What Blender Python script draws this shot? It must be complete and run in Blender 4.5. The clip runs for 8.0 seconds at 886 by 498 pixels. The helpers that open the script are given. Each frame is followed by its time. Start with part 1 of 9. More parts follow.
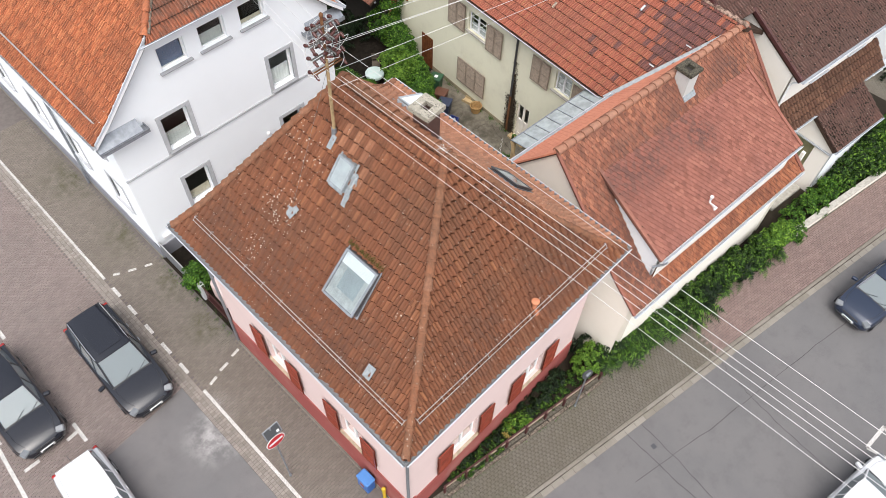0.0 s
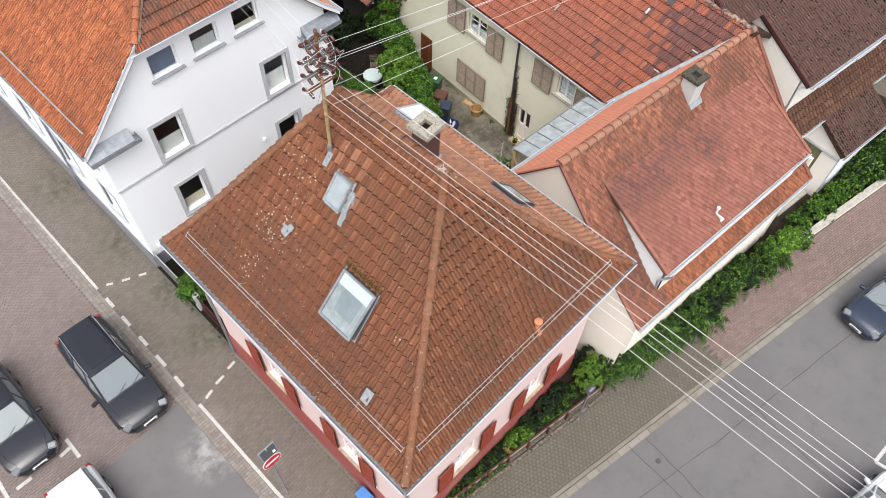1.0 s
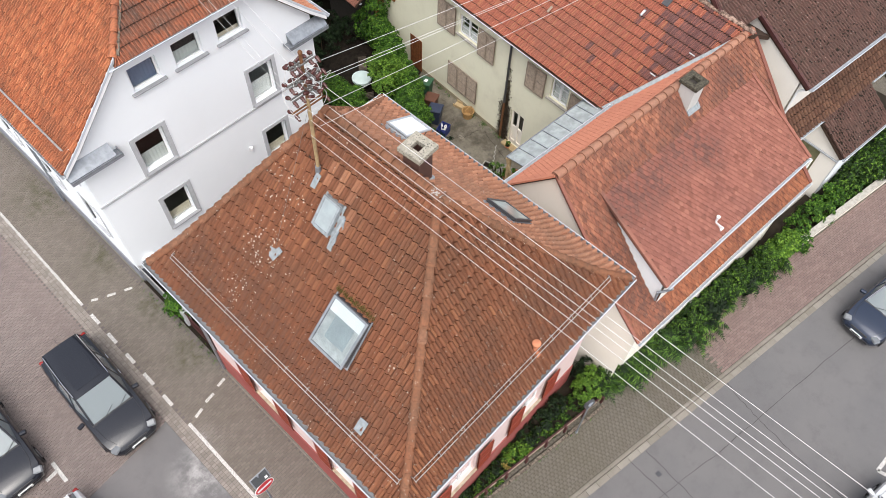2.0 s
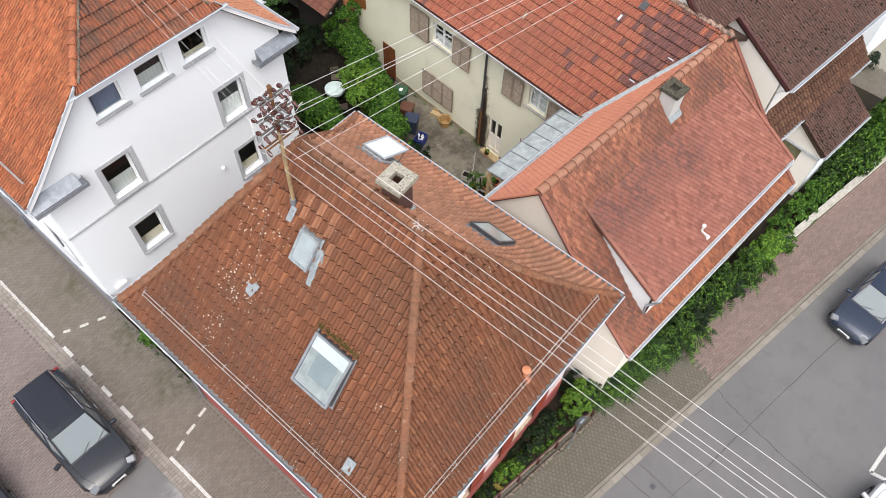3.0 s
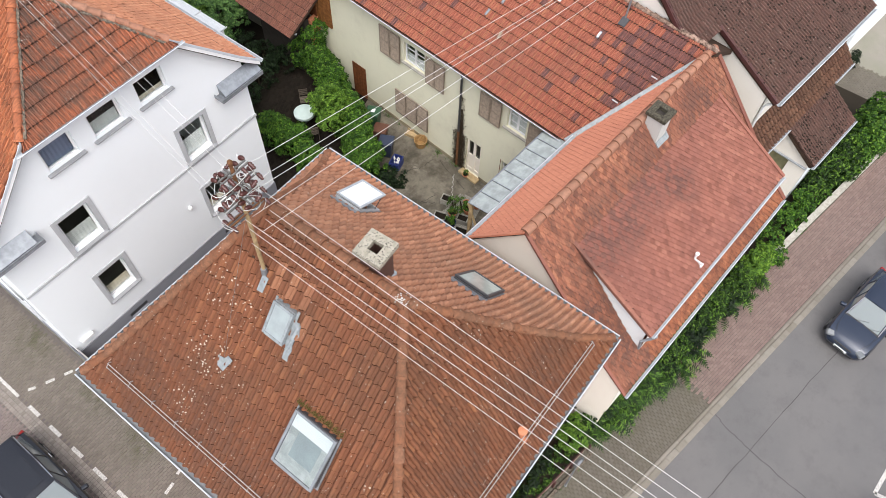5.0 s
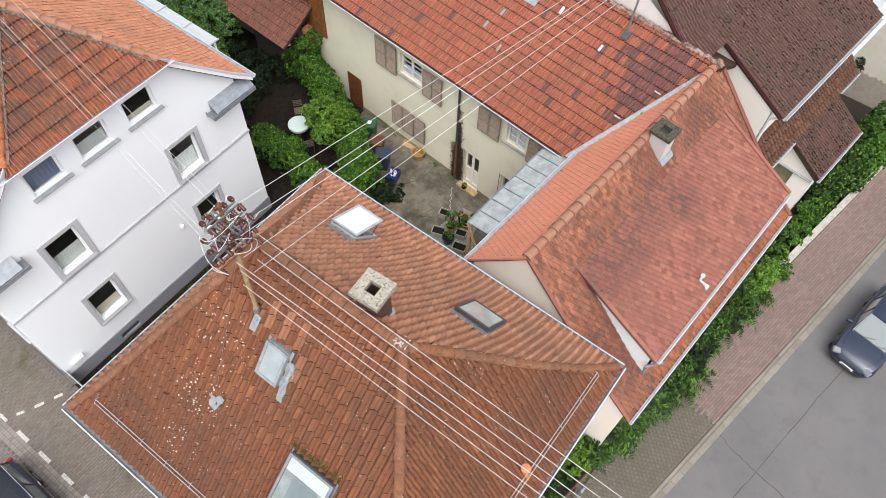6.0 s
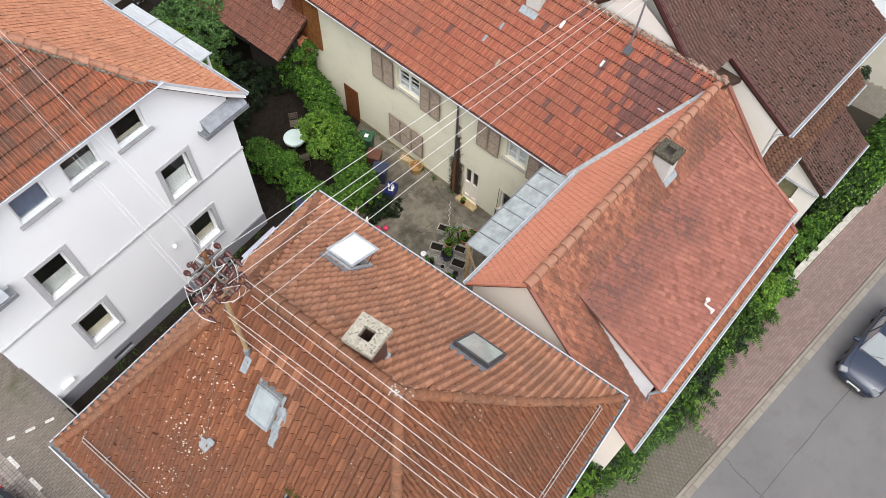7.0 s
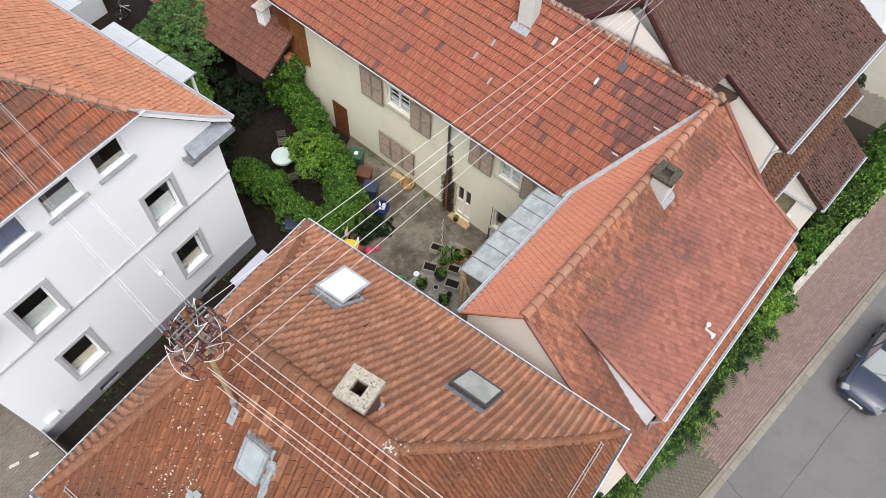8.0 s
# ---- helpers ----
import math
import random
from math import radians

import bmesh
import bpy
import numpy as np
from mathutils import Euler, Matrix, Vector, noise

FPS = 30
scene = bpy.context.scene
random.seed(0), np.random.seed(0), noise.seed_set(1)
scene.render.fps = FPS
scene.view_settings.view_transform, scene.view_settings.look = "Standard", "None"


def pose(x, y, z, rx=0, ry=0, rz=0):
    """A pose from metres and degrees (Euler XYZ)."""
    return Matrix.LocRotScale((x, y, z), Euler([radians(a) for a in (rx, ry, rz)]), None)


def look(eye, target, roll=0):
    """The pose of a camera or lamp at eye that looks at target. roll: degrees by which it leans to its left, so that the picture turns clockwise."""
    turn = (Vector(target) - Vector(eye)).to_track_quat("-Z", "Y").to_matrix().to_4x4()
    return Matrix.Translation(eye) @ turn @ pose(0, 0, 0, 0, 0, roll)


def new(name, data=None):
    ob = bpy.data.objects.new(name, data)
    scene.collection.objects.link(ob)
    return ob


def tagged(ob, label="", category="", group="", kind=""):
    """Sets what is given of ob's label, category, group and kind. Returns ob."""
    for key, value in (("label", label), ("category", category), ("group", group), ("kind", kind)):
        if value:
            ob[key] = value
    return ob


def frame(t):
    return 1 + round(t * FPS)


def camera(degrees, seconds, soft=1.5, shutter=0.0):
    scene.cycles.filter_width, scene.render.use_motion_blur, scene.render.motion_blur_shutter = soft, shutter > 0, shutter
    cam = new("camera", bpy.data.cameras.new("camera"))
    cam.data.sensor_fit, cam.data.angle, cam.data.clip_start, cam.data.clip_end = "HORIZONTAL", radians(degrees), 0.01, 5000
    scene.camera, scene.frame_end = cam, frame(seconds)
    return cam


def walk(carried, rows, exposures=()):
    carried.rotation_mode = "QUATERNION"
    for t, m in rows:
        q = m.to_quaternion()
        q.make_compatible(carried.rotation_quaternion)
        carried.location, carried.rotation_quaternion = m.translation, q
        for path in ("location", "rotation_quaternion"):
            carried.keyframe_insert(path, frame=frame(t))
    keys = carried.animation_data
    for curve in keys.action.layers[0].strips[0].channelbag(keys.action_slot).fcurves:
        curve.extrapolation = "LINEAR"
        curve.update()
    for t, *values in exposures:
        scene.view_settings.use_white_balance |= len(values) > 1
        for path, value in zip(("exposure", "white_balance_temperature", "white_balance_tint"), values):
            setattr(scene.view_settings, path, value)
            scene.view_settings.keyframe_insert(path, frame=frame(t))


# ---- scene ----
cam = camera(62.9, 8.0, soft=0.5)
PATH = [
    (0, (-4.056, -4.644, 25.449), (-3.204, -3.867, 23.815), 2.6),
    (0.5, (-3.715, -4.301, 25.412), (-2.869, -3.531, 23.772), 2.6),
    (1, (-3.364, -3.949, 25.395), (-2.527, -3.189, 23.744), 2.6),
    (1.5, (-2.995, -3.568, 25.359), (-2.167, -2.821, 23.699), 2.6),
    (3, (-1.894, -2.402, 25.293), (-1.036, -1.729, 23.615), 3.0),
    (3.5, (-1.528, -2.041, 25.264), (-0.663, -1.387, 23.584), 3.0),
    (4, (-1.184, -1.688, 25.219), (-0.312, -1.051, 23.535), 3.1),
    (4.5, (-0.809, -1.385, 25.199), (0.066, -0.762, 23.512), 3.0),
    (6, (0.353, -0.376, 25.093), (1.225, 0.221, 23.395), 3.2),
    (6.5, (0.771, -0.084, 25.075), (1.64, 0.51, 23.374), 3.2),
    (7, (1.188, 0.185, 25.07), (2.052, 0.776, 23.366), 3.0),
    (7.5, (1.58, 0.493, 25.048), (2.446, 1.08, 23.343), 3.0),
    (8, (1.981, 0.804, 24.996), (2.856, 1.377, 23.291), 3.1),
]
walk(cam, [(t, look(eye, target, roll)) for t, eye, target, roll in PATH])

# ---- daylight under a bright overcast sky ----
SUN_ELEVATION, SUN_AZIMUTH = radians(62), radians(226)
world = bpy.data.worlds.new("overcast_sky")
scene.world = world
world.use_nodes = True
wnt = world.node_tree
sky = wnt.nodes.new("ShaderNodeTexSky")
sky.sky_type = "NISHITA"
sky.sun_disc = False
sky.sun_elevation, sky.sun_rotation = SUN_ELEVATION, SUN_AZIMUTH
sky.dust_density, sky.air_density = 4.0, 1.0
soften = wnt.nodes.new("ShaderNodeHueSaturation")
soften.inputs["Saturation"].default_value = 0.42
wnt.links.new(sky.outputs[0], soften.inputs["Color"])
wnt.links.new(soften.outputs[0], wnt.nodes["Background"].inputs["Color"])
wnt.nodes["Background"].inputs["Strength"].default_value = 0.25
sun = new("sun", bpy.data.lights.new("sun", "SUN"))
sun.data.energy, sun.data.angle, sun.data.color = 0.7, radians(50), (1.0, 0.985, 0.975)
sun.matrix_world = look((0, 0, 60), (-60 * math.sin(SUN_AZIMUTH) / math.tan(SUN_ELEVATION), -60 * math.cos(SUN_AZIMUTH) / math.tan(SUN_ELEVATION), 0))
scene.view_settings.exposure = 0.42

# ---- mesh tools ----
def lerp(a, b, w):
    return a + (b - a) * w


class Geo:
    """Collects vertices and faces of one mesh, seen through the matrix m."""

    def __init__(self, m=None):
        self.v, self.f, self.m = [], [], m or Matrix.Identity(4)

    def add(self, vs, fs):
        k = len(self.v)
        self.v += [tuple(self.m @ Vector(p)) for p in vs]
        self.f += [tuple(i + k for i in f) for f in fs]
        return self

    def box(self, x0, y0, z0, x1, y1, z1, bev=0.0):
        x0, x1, y0, y1, z0, z1 = min(x0, x1), max(x0, x1), min(y0, y1), max(y0, y1), min(z0, z1), max(z0, z1)
        if bev <= 0:
            vs = [(x, y, z) for z in (z0, z1) for y in (y0, y1) for x in (x0, x1)]
            return self.add(vs, [(0, 2, 3, 1), (4, 5, 7, 6), (0, 1, 5, 4), (2, 6, 7, 3), (0, 4, 6, 2), (1, 3, 7, 5)])
        b = min(bev, (x1 - x0) / 2.01, (y1 - y0) / 2.01, (z1 - z0) / 2.01)
        vs, idx = [], {}
        for i, (x, sx) in enumerate(((x0, 1), (x1, -1))):
            for j, (y, sy) in enumerate(((y0, 1), (y1, -1))):
                for k, (z, sz) in enumerate(((z0, 1), (z1, -1))):
                    idx[i, j, k] = len(vs)
                    vs += [(x, y + sy * b, z + sz * b), (x + sx * b, y, z + sz * b), (x + sx * b, y + sy * b, z)]
        fs = []
        q = ((0, 0), (1, 0), (1, 1), (0, 1))
        for s in (0, 1):
            fs.append(tuple(idx[s, a, c] for a, c in (q[::-1] if s == 0 else q)))
            fs.append(tuple(idx[a, s, c] + 1 for a, c in (q if s == 0 else q[::-1])))
            fs.append(tuple(idx[a, c, s] + 2 for a, c in (q[::-1] if s == 0 else q)))
        for s in (0, 1):
            for t in (0, 1):
                fs.append((idx[s, t, 0], idx[s, t, 1], idx[s, t, 1] + 1, idx[s, t, 0] + 1))
                fs.append((idx[s, 0, t], idx[s, 1, t], idx[s, 1, t] + 2, idx[s, 0, t] + 2))
                fs.append((idx[0, s, t] + 1, idx[1, s, t] + 1, idx[1, s, t] + 2, idx[0, s, t] + 2))
        fs += [(idx[i, j, k], idx[i, j, k] + 1, idx[i, j, k] + 2) for i in (0, 1) for j in (0, 1) for k in (0, 1)]
        return self.add(vs, fs)

    def cyl(self, p, q, r, r2=None, n=12, caps=True):
        p, q = Vector(p), Vector(q)
        r2 = r if r2 is None else r2
        a = (q - p).normalized()
        u = a.orthogonal().normalized()
        w = a.cross(u)
        vs = [p + (u * math.cos(6.2832 * i / n) + w * math.sin(6.2832 * i / n)) * r for i in range(n)]
        vs += [q + (u * math.cos(6.2832 * i / n) + w * math.sin(6.2832 * i / n)) * r2 for i in range(n)]
        fs = [(i, (i + 1) % n, n + (i + 1) % n, n + i) for i in range(n)]
        if caps:
            fs += [tuple(range(n))[::-1], tuple(range(n, 2 * n))]
        return self.add(vs, fs)

    def tube(self, pts, r, n=6):
        pts = [Vector(p) for p in pts]
        rings = []
        u = None
        for i, p in enumerate(pts):
            a = (pts[min(i + 1, len(pts) - 1)] - pts[max(i - 1, 0)]).normalized()
            u = a.orthogonal().normalized() if u is None else (u - a * u.dot(a)).normalized()
            w = a.cross(u)
            rr = r[i] if isinstance(r, (list, tuple)) else r
            rings.append([p + (u * math.cos(6.2832 * k / n) + w * math.sin(6.2832 * k / n)) * rr for k in range(n)])
        vs = [p for ring in rings for p in ring]
        fs = [(i * n + k, i * n + (k + 1) % n, (i + 1) * n + (k + 1) % n, (i + 1) * n + k) for i in range(len(pts) - 1) for k in range(n)]
        fs += [tuple(range(n))[::-1], tuple(range((len(pts) - 1) * n, len(pts) * n))]
        return self.add(vs, fs)

    def prism(self, poly, z0, z1):
        n = len(poly)
        vs = [(x, y, z0) for x, y in poly] + [(x, y, z1) for x, y in poly]
        fs = [tuple(range(n))[::-1], tuple(range(n, 2 * n))] + [(i, (i + 1) % n, n + (i + 1) % n, n + i) for i in range(n)]
        return self.add(vs, fs)

    def slab(self, pts, thick):
        """A flat sheet through the points, thickened downwards against its normal."""
        pts = [Vector(p) for p in pts]
        nrm = (pts[1] - pts[0]).cross(pts[2] - pts[0]).normalized()
        nrm = nrm if nrm.z >= 0 else -nrm
        n = len(pts)
        vs = pts + [p - nrm * thick for p in pts]
        fs = [tuple(range(n)), tuple(range(n, 2 * n))[::-1]] + [(i, (i + 1) % n, n + (i + 1) % n, n + i) for i in range(n)]
        return self.add(vs, fs)

    def lathe(self, c, prof, n=14):
        """Turns (radius, height) pairs about the upright through c."""
        vs = [(c[0] + r * math.cos(6.2832 * k / n), c[1] + r * math.sin(6.2832 * k / n), c[2] + z) for r, z in prof for k in range(n)]
        fs = [(i * n + k, i * n + (k + 1) % n, (i + 1) * n + (k + 1) % n, (i + 1) * n + k) for i in range(len(prof) - 1) for k in range(n)]
        return self.add(vs, fs)

    def weld(self):
        """Joins corners that lie on one another."""
        seen, move, vs = {}, [], []
        for p in self.v:
            key = tuple(round(c, 3) for c in p)
            if key not in seen:
                seen[key] = len(vs)
                vs.append(p)
            move.append(seen[key])
        self.v = vs
        self.f = [f for f in (tuple(dict.fromkeys(move[i] for i in f)) for f in self.f) if len(f) > 2]
        return self

    def mesh(self, name):
        me = bpy.data.meshes.new(name)
        me.from_pydata(self.v, [], self.f)
        return me


def thing(name, label, category, base=(0, 0, 0), group="", kind=""):
    ob = new(name)
    ob.location = base
    return tagged(ob, label, category, group, kind)


def part(name, geo, material, parent=None, label="", smooth=False):
    """One mesh object in world places, under its thing or part."""
    me = geo.mesh(name) if isinstance(geo, Geo) else geo
    if smooth:
        me.polygons.foreach_set("use_smooth", [True] * len(me.polygons))
        me.set_sharp_from_angle(angle=radians(42))
    if not me.materials:
        me.materials.append(material)
    ob = new(name, me)
    if parent is not None:
        ob.parent = parent
        top = parent
        while top.parent is not None:
            top = top.parent
        ob.matrix_parent_inverse = Matrix.Translation(top.location).inverted() if parent is top else Matrix.Identity(4)
    if label:
        tagged(ob, label)
    return ob


def structure(name, geo, material, label, category, smooth=False):
    return tagged(part(name, geo, material, None, "", smooth), label, category, "", "structure")


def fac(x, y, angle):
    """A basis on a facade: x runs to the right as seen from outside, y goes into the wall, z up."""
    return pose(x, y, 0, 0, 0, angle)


def clip(poly, outline):
    """Cuts a polygon by a convex outline that runs anticlockwise."""
    for i in range(len(outline)):
        (ax, ay), (bx, by) = outline[i], outline[(i + 1) % len(outline)]
        side = lambda p: (bx - ax) * (p[1] - ay) - (by - ay) * (p[0] - ax)
        out = []
        for j in range(len(poly)):
            p, q = poly[j], poly[(j + 1) % len(poly)]
            sp, sq = side(p), side(q)
            if sp >= -1e-7:
                out.append(p)
            if (sp > 1e-7 and sq < -1e-7) or (sp < -1e-7 and sq > 1e-7):
                w = sp / (sp - sq)
                out.append((lerp(p[0], q[0], w), lerp(p[1], q[1], w)))
        poly = out
        if len(poly) < 3:
            return []
    return poly


def wall_geo(m, outline, openings=(), thick=0.35):
    """A wall with a convex outline in (along, up) and rectangular openings (s0, s1, z0, z1) that go through it."""
    g = Geo(m)
    ss = sorted({p[0] for p in outline} | {s for o in openings for s in o[:2]})
    zs = sorted({p[1] for p in outline} | {z for o in openings for z in o[2:]})
    for s0, s1 in zip(ss, ss[1:]):
        for z0, z1 in zip(zs, zs[1:]):
            if any(o[0] - 1e-6 <= s0 and s1 <= o[1] + 1e-6 and o[2] - 1e-6 <= z0 and z1 <= o[3] + 1e-6 for o in openings):
                continue
            poly = clip([(s0, z0), (s1, z0), (s1, z1), (s0, z1)], outline)
            if len(poly) > 2:
                n = len(poly)
                g.add([(s, 0, z) for s, z in poly], [tuple(range(n))])
                g.add([(s, thick, z) for s, z in poly], [tuple(range(n))[::-1]])
    for s0, s1, z0, z1 in openings:
        c = [(s0, z0), (s1, z0), (s1, z1), (s0, z1)]
        for (a, b), (p, q) in zip(c, c[1:] + c[:1]):
            g.add([(a, 0, b), (p, 0, q), (p, thick, q), (a, thick, b)], [(0, 1, 2, 3)])
    for (a, b), (p, q) in zip(outline, outline[1:] + outline[:1]):
        if a != p:
            g.add([(a, 0, b), (p, 0, q), (p, thick, q), (a, thick, b)], [(3, 2, 1, 0)])
    return g


# ---- roof tiles ----
SECTIONS = {
    "pan": [(0, -0.02), (0.03, 0.02), (0.12, 0.05), (0.26, 0.062), (0.41, 0.05), (0.54, 0.016), (0.6, -0.006), (0.9, -0.008), (0.955, -0.024), (1.0, -0.024)],
    "pan_steep": [(0, -0.02), (0.03, 0.02), (0.12, 0.05), (0.26, 0.062), (0.41, 0.05), (0.54, 0.016), (0.6, -0.006), (0.9, -0.008), (0.955, -0.024), (1.0, -0.024)],
    "pantile": [(0, -0.014), (0.06, 0.03), (0.18, 0.058), (0.33, 0.068), (0.48, 0.056), (0.62, 0.02), (0.72, -0.006), (0.86, -0.014), (1.0, -0.02)],
    "ribbed": [(0, -0.012), (0.06, 0.046), (0.2, 0.052), (0.3, 0.0), (0.46, -0.004), (0.54, 0.044), (0.68, 0.044), (0.76, -0.002), (1.0, -0.016)],
    "double": [(0, -0.01), (0.08, 0.05), (0.2, 0.062), (0.34, 0.0), (0.5, -0.01), (0.58, 0.05), (0.7, 0.062), (0.84, 0.0), (1.0, -0.01)],
}


def tile_mesh(kind, tw, tl, lift):
    """One tile: x across, y up the slope, z off the roof."""
    g = Geo()
    if kind == "beaver":
        n = 8
        half = tw / 2 - 0.0065
        arc = [(tw / 2 - half * math.cos(math.pi * k / n), 0.098 * (1 - math.sin(math.pi * k / n))) for k in range(n + 1)]
        top = [(x, y, lift) for x, y in arc] + [(tw - 0.004, tl * 2.1, -0.034), (0.004, tl * 2.1, -0.034)]
        g.add(top, [tuple(range(n + 3))])
        g.add([(p[0], p[1], lift) for p in top[:n + 1]] + [(p[0], p[1], lift - 0.02) for p in top[:n + 1]], [(k + n + 1, k + n + 2, k + 1, k) for k in range(n)])
        return g
    sec = SECTIONS[kind]
    n = len(sec)
    k = tw / 0.2 if kind != "double" else 1.0
    gap, drop = {"pan": (0.042, 0.06), "pan_steep": (0.07, 0.08), "pantile": (0.06, 0.08), "ribbed": (0.036, 0.05), "double": (0.024, 0.04)}[kind]
    edge = 1.0 - gap / tl
    rows = ((0.0, -0.03), (-0.01, -0.004), (0.012, 0.0), (tl * edge - 0.006, -lift * 0.8), (tl * edge, -lift - drop), (tl * 1.04, -lift - drop))
    for (y0, d0), (y1, d1) in zip(rows, rows[1:]):
        g.add([(c * tw, y0, h * k + lift + d0) for c, h in sec] + [(c * tw, y1, h * k + lift + d1) for c, h in sec], [(i, i + 1, n + i + 1, n + i) for i in range(n - 1)])
    g.weld()
    g.add([(c * tw, y, h * k + d) for (c, h) in (sec[-1],) for y, d in ((0.0, lift), (0.0, lift - 0.018), (tl * 1.06, -0.012), (tl * 1.06, 0.002))], [(0, 1, 2, 3)])
    return g


class Slope:
    """A roof face: origin on the eave, the eave's direction, the level way up the slope, and the profile (run, height)."""

    def __init__(self, o, along, inward, profile, left, right, dip=None):
        self.o, self.a, self.i = Vector(o), Vector(along).normalized(), Vector(inward).normalized()
        self.prof, self.left, self.right = profile, left, right
        self.dip = dip or (lambda x, run: 0.0)
        self.arc = [0.0]
        for (r0, z0), (r1, z1) in zip(profile, profile[1:]):
            self.arc.append(self.arc[-1] + math.hypot(r1 - r0, z1 - z0))

    def at(self, s):
        k = 0
        while k < len(self.arc) - 2 and s > self.arc[k + 1]:
            k += 1
        w = (s - self.arc[k]) / (self.arc[k + 1] - self.arc[k])
        (r0, z0), (r1, z1) = self.prof[k], self.prof[k + 1]
        return lerp(r0, r1, w), lerp(z0, z1, w)

    def height(self, run):
        for (r0, z0), (r1, z1) in zip(self.prof, self.prof[1:]):
            if run <= r1:
                return lerp(z0, z1, (run - r0) / (r1 - r0))
        return self.prof[-1][1]

    def point(self, x, run, off=0.0):
        """The place x along the eave and run metres in from it, off metres off the roof."""
        return self.basis(x, run) @ Vector((0, 0, off))

    def basis(self, x, run):
        e = 0.02
        z = self.height(run) + self.dip(x, run)
        up = (self.i * (2 * e) + Vector((0, 0, self.height(run + e) - self.height(run - e)))).normalized()
        n = self.a.cross(up).normalized()
        p = self.o + self.a * x + self.i * run + Vector((0, 0, z))
        m = Matrix((self.a, up, n)).transposed().to_4x4()
        m.translation = p
        return m


def lay_tiles(sl, g, kind, tw, tl, lift, keep=None, pick=None, picks=None, jitter=0.006, seed=1, start=0.0):
    """Lays one tile after the other up the slope. Cut tiles and those outside pick go into g, the others are listed in picks."""
    rnd = random.Random(seed)
    base = tile_mesh(kind, tw, tl, lift)
    rows = math.ceil((sl.arc[-1] - start) / tl)
    for i in range(rows):
        s = start + i * tl
        rem = min(tl, sl.arc[-1] - s)
        r0, z0 = sl.at(s)
        r1, z1 = sl.at(min(s + tl, sl.arc[-1]))
        up = sl.i * (r1 - r0) + Vector((0, 0, z1 - z0))
        up.normalize()
        n = sl.a.cross(up)
        xl, xr = min(sl.left(r0), sl.left(r1)), max(sl.right(r0), sl.right(r1))
        shift = tw / 2 if kind == "beaver" and i % 2 else 0.0
        j0, j1 = math.floor((xl - shift) / tw), math.ceil((xr - shift) / tw)
        la, lb, ra, rb = sl.left(r0), sl.left(r1), sl.right(r0), sl.right(r1)
        for j in range(j0, j1 + 1):
            x = j * tw + shift
            whole = rem > tl * 0.99 and x >= max(la, lb) - 0.01 and x + tw <= min(ra, rb) + 0.01
            mid = x + tw / 2
            if keep is not None and not keep(mid, (r0 + r1) / 2):
                continue
            m = Matrix((sl.a, up, n)).transposed().to_4x4()
            m.translation = sl.o + sl.a * x + sl.i * r0 + Vector((0, 0, z0 + sl.dip(mid, r0) + rnd.uniform(-1, 1) * jitter))
            m = m @ pose(0, 0, 0, rnd.gauss(0, 0.5), rnd.gauss(0, 0.4), rnd.gauss(0, 0.25))
            if rnd.random() < 0.012:
                m = m @ pose(rnd.uniform(-0.02, 0.02), rnd.uniform(-0.05, 0.02), 0.012, rnd.uniform(-2, 3), 0, rnd.uniform(-4, 4))
            if whole:
                if picks is not None and pick(mid, (r0 + r1) / 2) and len(picks) < 300:
                    picks.append(m)
                    continue
                g.m = m
                g.add(base.v, base.f)
            else:
                vs = []
                for vx, vy, vz in base.v:
                    w = min(max(vy / rem, 0), 1)
                    vs.append((min(max(x + vx, lerp(la, lb, w)), lerp(ra, rb, w)) - x, min(vy, rem), vz))
                if max(p[0] for p in vs) - min(p[0] for p in vs) > 0.03:
                    g.m = m
                    g.add(vs, base.f)
    g.m = Matrix.Identity(4)


def tile_parts(parent, kind, tw, tl, lift, picks, material):
    me = tile_mesh(kind, tw, tl, lift).mesh("tile")
    me.polygons.foreach_set("use_smooth", [True] * len(me.polygons))
    me.set_sharp_from_angle(angle=radians(42))
    me.materials.append(material)
    for m in picks:
        ob = new("tile", me)
        ob.parent = parent
        ob.matrix_basis = m


def caps_along(g, pts, r, length=0.36, seed=3):
    """Half-round cap tiles, one overlapping the next, along a line that rises from first to last point."""
    rnd = random.Random(seed)
    pts = [Vector(p) for p in pts]
    seg = [(b - a).length for a, b in zip(pts, pts[1:])]
    total, s = sum(seg), 0.0

    def at(d):
        for a, b, l in zip(pts, pts[1:], seg):
            if d <= l:
                return a.lerp(b, d / l)
            d -= l
        return pts[-1]
    while s < total - 0.02:
        p, q = at(s), at(min(s + length * 1.12, total))
        d = (q - p).normalized()
        side = d.cross(Vector((0, 0, 1))).normalized()
        up = side.cross(d).normalized()
        side = side + up * rnd.gauss(0, 0.03)
        ra, rb = r * 1.1, r * 0.86
        n = 8
        vs = []
        w = length * 0.15
        for base, rad, lift in ((p, ra - 0.03, 0.012), (p, ra, 0.034), (p + d * w, ra * 0.99, 0.03), (p + d * (w + 0.012), ra * 0.93, 0.022), (q, rb, 0.0)):
            for k in range(n):
                a = math.pi * (k / (n - 1)) * 1.12 - 0.19
                vs.append(base + side * math.cos(a) * rad + up * (math.sin(a) * rad * 0.85 + lift))
        g.add(vs, [(j * n + k, j * n + k + 1, (j + 1) * n + k + 1, (j + 1) * n + k) for j in range(4) for k in range(n - 1)])
        s += length


